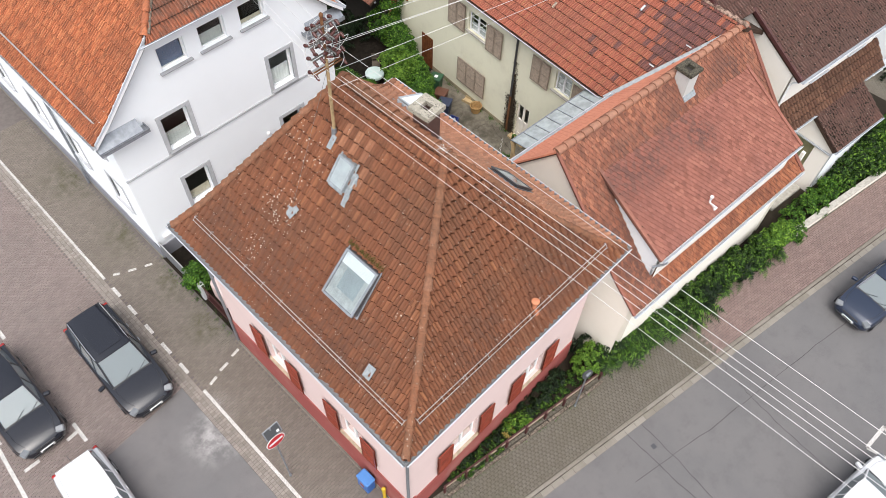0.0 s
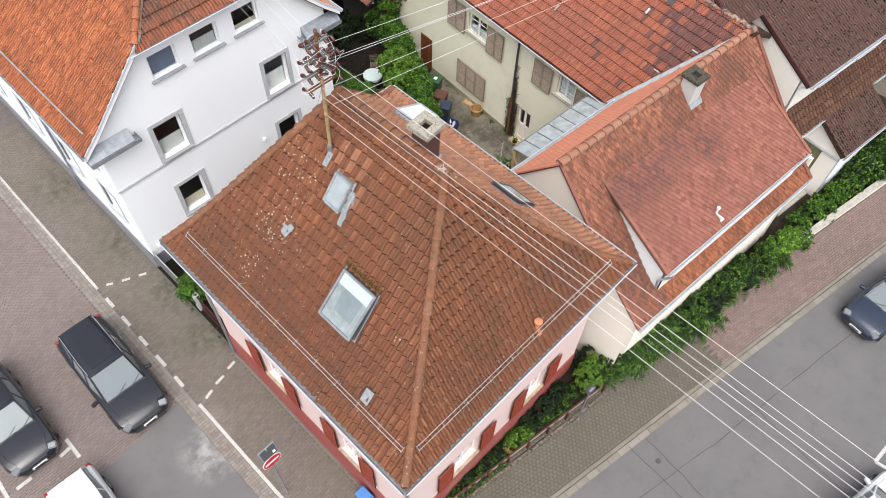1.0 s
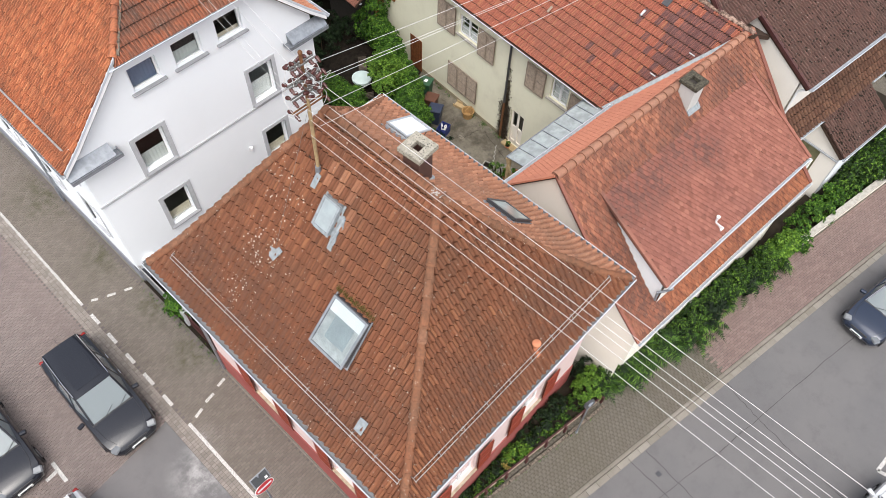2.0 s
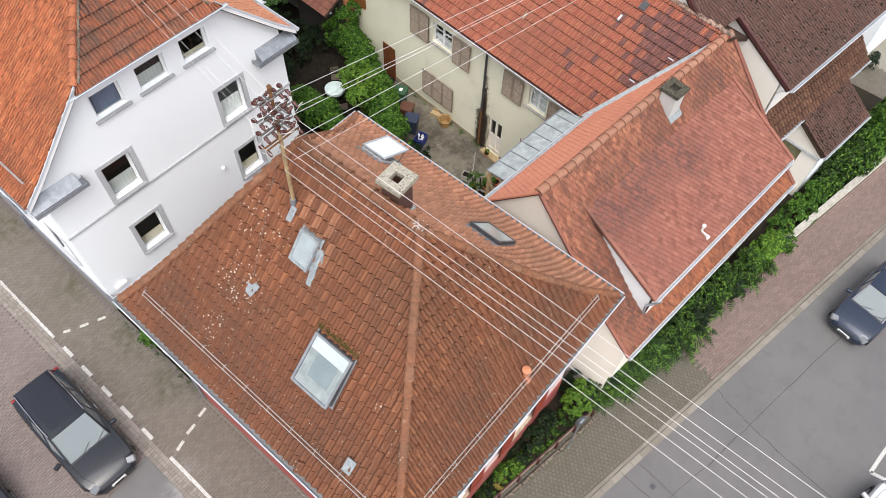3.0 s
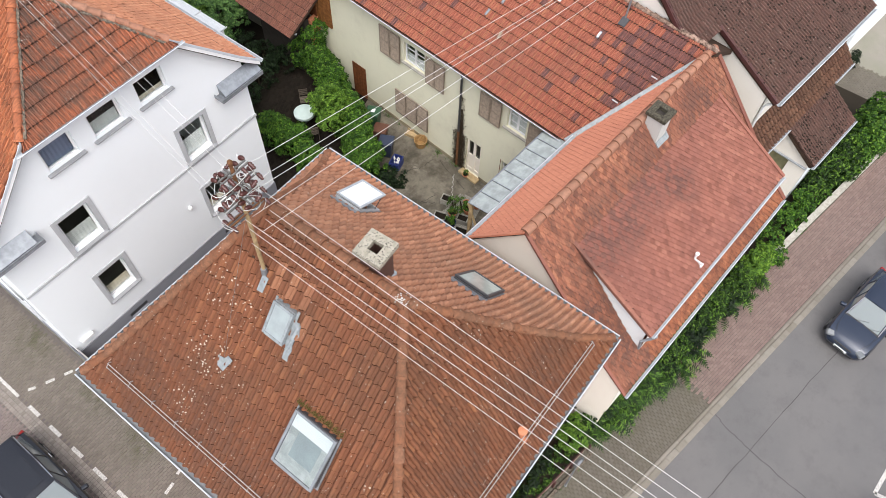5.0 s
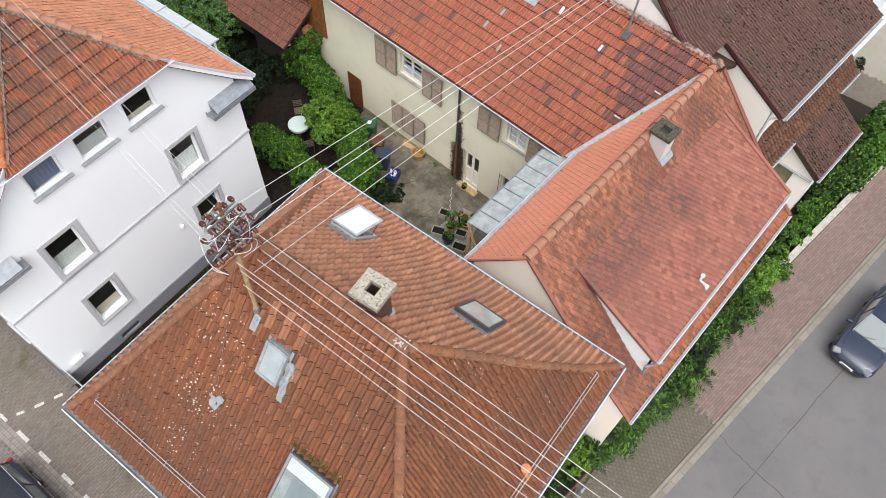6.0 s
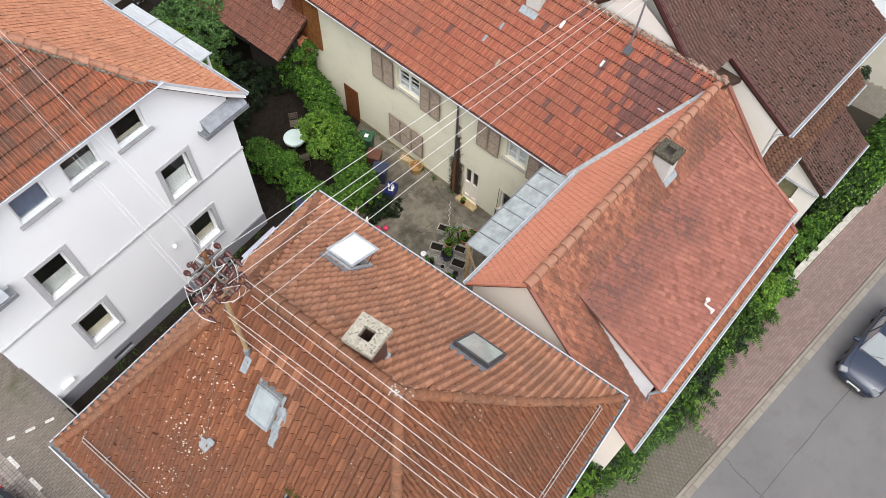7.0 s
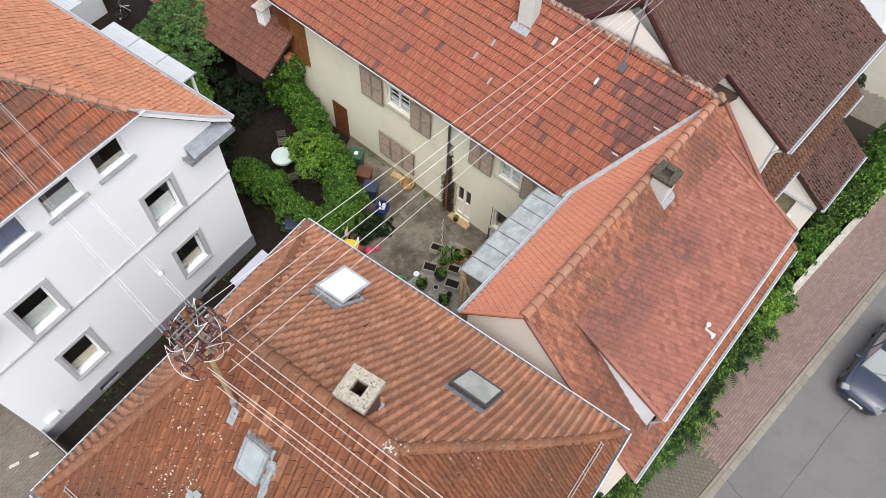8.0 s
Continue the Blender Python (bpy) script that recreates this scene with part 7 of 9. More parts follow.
for x, y in ((12.9, 19.8), (12.9, 23.9)):
    part("post", Geo().box(x - 0.05, y - 0.05, -0.02, x + 0.05, y + 0.05, 4.86, 0.006), M_UPVC, can)
# glass canopy in the yard
gc = thing("canopy", "sloping wired-glass canopy on timber posts over the yard", "canopy", (13.8, 5.9, 0))
A, B, C, D = Vector((11.6, 6.43, 5.72)), Vector((15.98, 6.17, 5.75)), Vector((15.74, 5.12, 6.06)), Vector((11.42, 5.46, 6.08))
M_WIRED = plain("dirty_wired_glass", (0.36, 0.395, 0.385), 0.25, vary=0.25, scale=3, bump=0.1)
for k in range(7):
    w0, w1 = k / 7 + 0.004, (k + 1) / 7 - 0.004
    part("pane", Geo().slab([A.lerp(B, w0), A.lerp(B, w1), D.lerp(C, w1), D.lerp(C, w0)], 0.02), M_WIRED, gc)
for k in range(8):
    p, q = A.lerp(B, k / 7), D.lerp(C, k / 7)
    part("glazing_bar", Geo().tube([p + Vector((0, 0, 0.015)), q + Vector((0, 0, 0.015))], 0.018, 4), M_ZINC, gc)
part("rail", Geo().tube([A, B], 0.03, 6), M_ZINC, gc)
part("rail", Geo().tube([A - Vector((0, 0, 0.12)), B - Vector((0, 0, 0.12))], 0.05, 4), M_TIMBER, gc)
for w in (0.02, 0.5):
    p = A.lerp(B, w)
    part("post", Geo().box(p.x - 0.06, p.y - 0.14, -0.02, p.x + 0.06, p.y - 0.02, p.z - 0.1, 0.008), M_TIMBER, gc)
for w in (0.0, 1.0):
    part("strut", Geo().tube([A.lerp(D, w) - Vector((-0.05, 0, 0.2)), A.lerp(D, 0.5) - Vector((-0.05, 0, 1.3))], 0.04, 4), M_TIMBER, gc)

# ---- vehicles ----
def paint_mat(name, c, rough=0.25, metal=0.0):
    s = Shader(name, rough, metal)
    s.bsdf.inputs["Coat Weight"].default_value = 0.65
    s.bsdf.inputs["Specular IOR Level"].default_value = 0.3
    s.bsdf.inputs["Coat Roughness"].default_value = 0.05
    col = s.mix(s.math("MULTIPLY", s.step(s.noise(3, 5), 0.4, 0.8), 0.12), c, scaled(c, 0.75))
    return s.done(col)


M_CARWHITE = paint_mat("white_car_paint", (0.58, 0.59, 0.6))
M_CARBLACK = paint_mat("black_blue_car_paint", (0.01, 0.011, 0.016), 0.2)
M_CARBLUE = paint_mat("dark_blue_car_paint", (0.018, 0.027, 0.05), 0.25, 0.2)
M_TYRE = plain("tyre_rubber", (0.02, 0.02, 0.02), 0.85)
M_RIM = plain("alloy_rim", (0.45, 0.46, 0.48), 0.3, 0.8, vary=0.08)
M_LAMPGLASS = plain("clear_headlamp", (0.16, 0.17, 0.18), 0.1, vary=0.1, bump=0.0)
M_TAILRED = plain("red_tail_lamp", (0.32, 0.02, 0.018), 0.15, bump=0.0)
M_AMBER = plain("amber_indicator", (0.6, 0.16, 0.02), 0.2, bump=0.0)
M_CARGLASS = glass("car_glass", (0.24, 0.28, 0.29))
M_CARGLASS.node_tree.nodes["Principled BSDF"].inputs["Transmission Weight"].default_value = 0.35
M_CABIN = plain("grey_car_interior", (0.06, 0.06, 0.062), 0.8)
M_PLATE = plain("white_number_plate", (0.7, 0.7, 0.68), 0.4, vary=0.04)
M_CHROME = plain("chrome", (0.7, 0.7, 0.72), 0.12, 1.0, vary=0.03, bump=0.0)


def car(label, x, y, heading, paint, L=4.2, W=1.74, H=1.46, roof_mat=None, estate=False, rails=False, sunroof=False, group="cars", plate_front=True):
    """A parked car; heading in degrees, front along its x."""
    m = pose(x, y, 0, 0, 0, heading)
    ob = thing("car", label, "car", (x, y, 0), group)
    hw = W / 2
    st = [(-0.5, 0.80, 0.55, 0.34), (-0.492, 0.9, 0.76, 0.26), (-0.47, 0.96, 0.9, 0.22), (-0.40, 0.985, 0.96, 0.2), (-0.25, 1.0, 0.97, 0.2), (-0.02, 1.0, 0.95, 0.2), (0.16, 1.0, 0.93, 0.2), (0.24, 0.995, 0.90, 0.2), (0.34, 0.98, 0.85, 0.2), (0.42, 0.94, 0.775, 0.21), (0.465, 0.85, 0.69, 0.23), (0.49, 0.72, 0.6, 0.27), (0.5, 0.6, 0.52, 0.34)]
    g = Geo(m)
    rows = []
    for fx, fw, zt, zb in st:
        w = hw * fw
        half = [(0.0, zb), (w * 0.9, zb), (w * 0.99, zb + 0.1), (w, lerp(zb, zt, 0.55)), (w * 0.985, zt - 0.1), (w * 0.93, zt - 0.02), (w * 0.6, zt + 0.012), (0.0, zt + 0.025)]
        rows.append([(fx * L, -a, b) for a, b in half] + [(fx * L, a, b) for a, b in half[-2:0:-1]])
    n = len(rows[0])
    vs = [p for r in rows for p in r]
    fs = [(i * n + k, i * n + (k + 1) % n, (i + 1) * n + (k + 1) % n, (i + 1) * n + k) for i in range(len(rows) - 1) for k in range(n)]
    fs += [tuple(range(n)), tuple(range((len(rows) - 1) * n, len(rows) * n))[::-1]]
    body = part("body", g.add(vs, fs), paint, ob, smooth=True)
    # greenhouse: (x share, half width share, height) at foot and roof, front to back
    rb = -0.47 if estate else -0.455
    rt = -0.42 if estate else -0.34
    fx0, fx1 = 0.225 * L, 0.05 * L
    bw, tw = hw * 0.9, hw * 0.72
    zb0, zr = 0.92, H
    foot = [(fx0, bw * 0.86), (fx1 * 0.5, bw), (-0.2 * L, bw), (rb * L, bw * 0.84)]
    roof = [(fx1, tw * 0.94), (-0.03 * L, tw), (-0.2 * L, tw), (rt * L, tw * 0.9)]
    zro = [zr - 0.06, zr - 0.005, zr, zr - 0.07]
    g = Geo(m)
    rr = []
    for (rx, rw), z in zip(roof, zro):
        rr.append([(rx, -rw, z - 0.02), (rx, -rw * 0.9, z + 0.012), (rx, -rw * 0.45, z + 0.03), (rx, 0, z + 0.035), (rx, rw * 0.45, z + 0.03), (rx, rw * 0.9, z + 0.012), (rx, rw, z - 0.02)])
    vs = [p for r in rr for p in r]
    g.add(vs, [(i * 7 + k, i * 7 + k + 1, (i + 1) * 7 + k + 1, (i + 1) * 7 + k) for i in range(3) for k in range(6)])
    part("roof", g, roof_mat or paint, ob, smooth=True)
    trim = paint if not rails else M_CARBLACK
    for s in (-1, 1):
        for i in (0, 1, 2, 3):
            (ax, aw), (bx_, bw_) = foot[i], roof[i]
            part("pillar", Geo(m).tube([(ax, s * aw, zb0), (bx_, s * bw_, zro[i] - 0.02)], 0.035 if i in (0, 3) else 0.025, 6), trim, body)
        part("roof_edge", Geo(m).tube([(rx, s * rw, z - 0.015) for (rx, rw), z in zip(roof, zro)], 0.028, 6), trim, body)
    zf = zb0 - 0.01
    ws = part("windscreen", Geo(m).slab([(fx0, -foot[0][1], zf), (fx0, foot[0][1], zf), (fx1, roof[0][1], zro[0] - 0.01), (fx1, -roof[0][1], zro[0] - 0.01)], 0.012), M_CARGLASS, ob)
    part("rear_window", Geo(m).slab([(rb * L, foot[3][1], zf), (rb * L, -foot[3][1], zf), (rt * L, -roof[3][1], zro[3] - 0.01), (rt * L, roof[3][1], zro[3] - 0.01)], 0.012), M_CARGLASS, ob)
    for s in (-1, 1):
        for i in range(3):
            pts = [(foot[i][0], s * foot[i][1], zf), (foot[i + 1][0], s * foot[i + 1][1], zf), (roof[i + 1][0], s * roof[i + 1][1], zro[i + 1] - 0.03), (roof[i][0], s * roof[i][1], zro[i] - 0.03)]
            part("side_window", Geo(m).slab(pts, 0.01), M_CARGLASS, ob)
    g = Geo(m).box(-0.44 * L, -hw * 0.8, 0.5, 0.2 * L, hw * 0.8, 0.6)
    for sx_ in (0.0, -0.24):
        for s in (-0.42, 0.42):
            g.box(sx_ * L - 0.25, s * hw - 0.24, 0.6, sx_ * L + 0.25, s * hw + 0.24, 0.78, 0.04)
            g.box(sx_ * L - 0.34, s * hw - 0.23, 0.7, sx_ * L - 0.2, s * hw + 0.23, 1.2, 0.05)
    g.box(0.13 * L, -hw * 0.82, 0.6, 0.235 * L, hw * 0.82, 0.93, 0.03)
    part("interior", g, M_CABIN, ob)
    for sx_ in (0.31, -0.31):
        for s in (-1, 1):
            c = Vector((sx_ * L, s * (hw - 0.09), 0.31))
            wh = part("wheel", Geo(m).cyl(c - Vector((0, 0.1, 0)), c + Vector((0, 0.1, 0)), 0.31, n=18), M_TYRE, ob)
            part("rim", Geo(m).cyl(c - Vector((0, 0.105, 0)), c + Vector((0, 0.105, 0)), 0.2, n=14), M_RIM, wh)
            part("wheel_arch", Geo(m).cyl((c.x, s * (hw - 0.2), 0.33), (c.x, s * (hw + 0.003), 0.33), 0.37, n=18), M_BLACKPLASTIC, body)
    for s in (-1, 1):
        part("headlamp", Geo(m @ pose(0.463 * L, s * hw * 0.66, 0.64, 0, 18, -s * 24)).box(-0.16, -0.19, -0.07, 0.09, 0.19, 0.07, 0.04), M_LAMPGLASS, body)
        part("tail_lamp", Geo(m @ pose(-0.482 * L, s * hw * 0.8, 0.76, 0, 0, s * 16)).box(-0.05, -0.13, -0.12, 0.06, 0.13, 0.12, 0.03), M_TAILRED, body)
        mir = part("mirror", Geo(m @ pose(0.175 * L, s * (hw + 0.09), 0.98, 0, 0, -s * 15)).box(-0.06, -0.12, -0.07, 0.07, 0.12, 0.08, 0.03), paint, body)
        for dx in (-0.03, -0.2):
            part("door_handle", Geo(m).box(dx * L - 0.1, s * hw * 0.985 - 0.02, 0.8, dx * L + 0.1, s * hw * 0.985 + 0.025, 0.83, 0.01), M_CHROME if rails else paint, body)
    part("grille", Geo(m @ pose(0.488 * L, 0, 0.56, 0, 12, 0)).box(-0.03, -hw * 0.42, -0.07, 0.035, hw * 0.42, 0.07, 0.02), M_BLACKPLASTIC, body)
    part("bumper", Geo(m).box(0.475 * L, -hw * 0.62, 0.26, 0.503 * L, hw * 0.62, 0.42, 0.03), M_BLACKPLASTIC, body)
    pl = part("number_plate", Geo(m).box(0.5 * L, -0.26, 0.37, 0.508 * L, 0.26, 0.48, 0.004), M_PLATE, body)
    part("plate_bar", Geo(m).box(0.508 * L, -0.2, 0.4, 0.511 * L, 0.18, 0.45), M_BLACKPLASTIC, pl)
    g = Geo(m)
    for s in (-0.3, 0.25):
        g.tube([(fx0 + 0.02, s, 0.93), (fx0 - 0.16, s + 0.42, 1.05)], 0.01, 4)
    part("wiper", g, M_BLACKPLASTIC, ws)
    g = Geo(m)
    for s in (-1, 1):
        for a, b in ((0.225, 0.44),):
            g.tube([(a * L, s * hw * 0.78, 0.925), (0.36 * L, s * hw * 0.74, 0.862), (b * L, s * hw * 0.58, 0.775)], 0.006, 4)
    part("bonnet_seam", g, M_BLACKPLASTIC, body)
    part("aerial", Geo(m).tube([(rt * L + 0.1, 0, H - 0.02), (rt * L - 0.12, 0, H + 0.22)], 0.008, 5), M_BLACKPLASTIC, body)
    if rails:
        for s in (-1, 1):
            part("roof_rail", Geo(m).tube([(roof[0][0] - 0.1, s * tw * 0.95, zr - 0.01), (-0.1 * L, s * tw * 0.97, zr + 0.06), (rt * L + 0.1, s * tw * 0.93, zr - 0.02)], 0.02, 6), M_CHROME, body)
    if sunroof:
        part("sunroof", Geo(m).box(-0.24 * L, -tw * 0.66, H + 0.018, -0.0 * L, tw * 0.66, H + 0.042, 0.02), M_CARBLACK, body)
    return ob


car("dark estate car with a glass roof and chrome rails driving", -3.36, 12.1, -91, M_CARBLACK, 4.85, 1.95, 1.62, None, True, True, True)
car("black-blue saloon car parked in a marked bay", -6.9, 13.3, -90, M_CARBLACK, 4.6, 1.82, 1.46, None, False)
car("white estate car parked in a bay", -6.55, 7.55, -92, M_CARWHITE, 4.3, 1.72, 1.5, M_CARWHITE, True)
car("small white estate car with dark window trim driving", 25.3, -7.95, 171, M_CARWHITE, 4.05, 1.62, 1.45, None, True, False)
car("dark blue hatchback car driving along the road", 20.23, -6.92, 170, M_CARBLUE, 4.15, 1.74, 1.48)
car("white hatchback car in the opposite lane", 11.6, -10.35, -10, M_CARWHITE, 4.0, 1.7, 1.48)

# ---- street furniture ----
def sign_post(x, y, h, label, lean=0.0):
    ob = thing("road_sign", label, "road sign", (x, y, 0))
    part("post", Geo().cyl((x, y, -0.05), (x + lean, y + lean, h), 0.03, n=10), M_ZINC, ob, smooth=True)
    part("foot", Geo().cyl((x, y, -0.05), (x, y, 0.12), 0.05, n=10), M_ZINC, ob)
    return ob


M_SIGNRED = plain("sign_red", (0.5, 0.01, 0.02), 0.4, vary=0.05, bump=0.0)
M_SIGNWHITE = plain("sign_white", (0.78, 0.78, 0.78), 0.4, vary=0.04, bump=0.0)
M_SIGNGREY = plain("dark_sign_panel", (0.06, 0.065, 0.07), 0.4, vary=0.08, bump=0.0)
SX, SY = -1.52, 4.4
ns = sign_post(SX, SY, 4.4, "no-entry sign and a dark square panel on a grey post")
d = part("disc", Geo().cyl((SX, SY - 0.05, 3.45), (SX, SY - 0.065, 3.45), 0.34, n=32), M_SIGNWHITE, ns, "white-rimmed red no-entry disc")
part("red_face", Geo().cyl((SX, SY - 0.066, 3.45), (SX, SY - 0.07, 3.45), 0.31, n=32), M_SIGNRED, d)
part("white_bar", Geo().box(SX - 0.25, SY - 0.076, 3.39, SX + 0.25, SY - 0.071, 3.51), M_SIGNWHITE, d)
PANEL = pose(SX + 0.02, SY, 4.15, -24, 0, 0)
pl = part("panel", Geo(PANEL).box(-0.29, -0.06, -0.22, 0.29, -0.03, 0.22, 0.012), M_ZINC, ns, "oblong panel with a pale frame")
part("panel_face", Geo(PANEL).box(-0.25, -0.066, -0.18, 0.25, -0.061, 0.18), M_SIGNGREY, pl)
part("symbol", Geo(PANEL).box(0.11, -0.07, -0.14, 0.2, -0.067, -0.04), M_SIGNWHITE, pl)
rs = sign_post(7.58, -1.06, 2.75, "grey sign post with a dark round sign by the fence", 0.06)
part("disc", Geo().cyl((7.62, -1.03, 2.62), (7.64, -0.97, 2.61), 0.21, n=24), M_SIGNGREY, rs)
part("arm", Geo().box(7.5, -1.08, 2.68, 7.72, -1.0, 2.74, 0.01), M_ZINC, rs)
M_BLUEPAINT = plain("blue_cabinet_paint", (0.03, 0.13, 0.42), 0.4, vary=0.12)
bx_ = thing("letter_box", "blue steel street cabinet on legs by the wall", "cabinet", (0.12, 2.25, 0))
part("body", Geo().box(-0.06, 1.96, 0.1, 0.3, 2.5, 0.86, 0.03), M_BLUEPAINT, bx_)
part("lid", Geo().box(-0.08, 1.94, 0.86, 0.32, 2.52, 0.95, 0.035), plain("lighter_blue_lid", (0.08, 0.22, 0.52), 0.35, vary=0.06), bx_, "lighter blue lid")
for k in range(2):
    part("leg", Geo().box(-0.03, 2.0 + k * 0.4, -0.02, 0.27, 2.06 + k * 0.4, 0.1, 0.01), M_DARKMETAL, bx_)
part("mark", Geo().box(-0.068, 2.15, 0.4, -0.061, 2.34, 0.58), M_AMBER, bx_, "round yellow mark")
yp = thing("bollard", "short yellow post beside the house corner", "bollard", (0.3, 1.55, 0))
part("post", Geo().cyl((0.28, 1.5, -0.02), (0.28, 1.5, 0.95), 0.06, n=12), plain("yellow_paint", (0.6, 0.4, 0.02), 0.5, vary=0.12), yp, smooth=True)
part("knob", Geo().lathe((0.28, 1.5, 0.95), [(0.075, -0.04), (0.085, 0.03), (0.05, 0.09), (0.001, 0.1)], 12), plain("yellow_cap", (0.62, 0.43, 0.03), 0.45), yp, smooth=True)

# ---- fences and low walls ----
fence = thing("fence", "low dark timber fence along the garden strip", "fence", (5.4, -0.3, 0))
F0, F1 = Vector((1.85, 0.14, 0)), Vector((9.1, -1.02, 0))
for k in range(9):
    p = F0.lerp(F1, k / 8)
    part("post", Geo(Matrix.Translation(p) @ pose(0, 0, 0, 0, 0, -9)).box(-0.04, -0.04, 0, 0.04, 0.04, 0.62, 0.008), M_DARKRED, fence)
for z in (0.34, 0.58):
    part("rail", Geo().slab([F0 + Vector((0, 0.045, z)), F1 + Vector((0, 0.045, z)), F1 + Vector((0, 0.09, z)), F0 + Vector((0, 0.09, z))], 0.05), M_GREYWOOD if z < 0.5 else M_DARKRED, fence)
edge = thing("edging", "mossy concrete edging stones under the fence", "edging", (5.4, -0.5, 0))
for k in range(8):
    p, q = F0.lerp(F1, k / 8 + 0.003), F0.lerp(F1, (k + 1) / 8 - 0.003)
    o = Vector((-0.02, -0.12, 0))
    part("stone", Geo().slab([p + o + Vector((0, -0.1, 0.2)), q + o + Vector((0, -0.1, 0.2)), q + o + Vector((0, 0.0, 0.2)), p + o + Vector((0, 0.0, 0.2))], 0.22), M_MOSSYRIDGE, edge)
low = thing("garden_wall", "low white rendered garden wall beside the pavement", "wall", (24, -3.6, 0))
part("body", Geo().prism([(19.95, -2.86), (29.5, -4.62), (29.5, -4.42), (19.95, -2.66)], 0.0, 0.55), M_IVORY, low)
part("coping", Geo().prism([(19.9, -2.89), (29.55, -4.66), (29.55, -4.39), (19.9, -2.62)], 0.55, 0.61), M_CONCRETE, low)
gate = thing("gate", "maroon iron gate in the gap beside the house", "gate", (0.62, 11.2, 0))
for k in range(26):
    y = 9.95 + k * 0.095
    part("bar", Geo().tube([(0.62, y, 0.08), (0.62, y, 1.05)], 0.011, 5), M_DARKRED, gate)
for z in (0.12, 0.95):
    part("rail", Geo().box(0.6, 9.9, z - 0.02, 0.64, 12.4, z + 0.02, 0.004), M_DARKRED, gate)
pil = thing("gate_pillar", "short pale grey rendered gate pillar", "pillar", (0.62, 12.55, 0))
part("body", Geo().box(0.52, 12.42, -0.05, 0.74, 12.66, 1.0, 0.015), M_TRIM, pil)
iw = thing("garden_wall", "low pink rendered wall inside the passage", "wall", (1.2, 11.5, 0))
part("body", Geo().box(0.9, 11.3, -0.05, 1.6, 12.4, 1.15, 0.15), M_PINK, iw)
bar = thing("barrier", "grey sheet-metal barrier across the passage", "barrier", (0.6, 14.5, 0))
part("panel", Geo().box(0.56, 13.3, 0.15, 0.6, 15.38, 1.0, 0.006), M_ZINC, bar)
part("rail", Geo().tube([(0.58, 13.25, 1.02), (0.58, 15.38, 1.02)], 0.025, 6), M_STEEL, bar)
g9 = thing("gate", "dark slatted gate between the two houses", "gate", (9.2, 0.6, 0))
for k in range(7):
    part("slat", Geo().box(8.95 + k * 0.09, 0.9, 0.1, 9.02 + k * 0.09, 0.94, 2.1, 0.006), M_DARKRED, g9)
part("lintel", Geo().box(8.9, 0.85, 2.1, 10.0, 0.99, 2.25, 0.01), M_REDBASE, g9)

# ---- plants ----
def leaf_mat(name, stops):
    s = Shader(name, 0.62)
    s.bsdf.inputs["Specular IOR Level"].default_value = 0.25
    col = s.ramp(s.each(), stops)
    col = s.mix(s.math("MULTIPLY", s.step(s.noise(1.4, 4), 0.4, 0.7), 0.4), col, scaled(stops[0][1], 0.9))
    s.bsdf.inputs["Subsurface Weight"].default_value = 0.0
    return s.done(col)


M_LEAF = leaf_mat("hedge_leaves", [(0.0, (0.01056, 0.03379, 0.004224)), (0.4, (0.03379, 0.09293, 0.008448)), (0.75, (0.0697, 0.1637, 0.01478)), (1.0, (0.1478, 0.264, 0.02746))])
M_LEAF_STREET = leaf_mat("deep_green_street_leaves", [(0.0, (0.005, 0.014, 0.002)), (0.4, (0.015, 0.04, 0.0045)), (0.7, (0.035, 0.085, 0.0085)), (0.88, (0.08, 0.16, 0.016)), (1.0, (0.13, 0.23, 0.026))])
M_LEAF_TREE = leaf_mat("grey_green_tree_leaves", [(0.0, (0.022, 0.055, 0.0154)), (0.5, (0.0605, 0.132, 0.033)), (1.0, (0.132, 0.231, 0.0605))])
M_LEAF_LIGHT = leaf_mat("yellow_green_leaves", [(0.0, (0.03, 0.075, 0.008)), (0.5, (0.08, 0.17, 0.016)), (1.0, (0.17, 0.29, 0.032))])
# leaf tones taken near black to carry the shade beneath trees
M_LEAF_DARK = leaf_mat("shade_darkened_shrub_leaves", [(0.0, (0.00248, 0.00744, 0.00186)), (0.5, (0.00682, 0.01736, 0.00434)), (1.0, (0.01736, 0.0372, 0.0093))])
M_LEAF_DRY = leaf_mat("dry_straw_leaves", [(0.0, (0.12, 0.10, 0.02)), (0.5, (0.22, 0.17, 0.04)), (1.0, (0.32, 0.22, 0.06))])
M_BARK = plain("rough_bark", (0.06, 0.045, 0.03), 0.95, vary=0.3, scale=14)


def leaf(g, p, nrm, size, rnd):
    """One folded leaf of four points, roughly facing nrm."""
    nrm = (nrm + Vector((rnd.gauss(0, 0.45), rnd.gauss(0, 0.45), rnd.gauss(0, 0.45)))).normalized()
    a = nrm.orthogonal().normalized()
    a = (Matrix.Rotation(rnd.uniform(0, 6.28), 3, nrm) @ a)
    b = nrm.cross(a)
    s = size * rnd.uniform(0.6, 1.35)
    vs = [p - a * s, p + b * s * 0.45 + nrm * s * 0.12, p + a * s - nrm * s * 0.2, p - b * s * 0.45 + nrm * s * 0.12]
    k = len(g.v)
    g.v += [tuple(v) for v in vs]
    g.f += [(k, k + 1, k + 2), (k, k + 2, k + 3)]


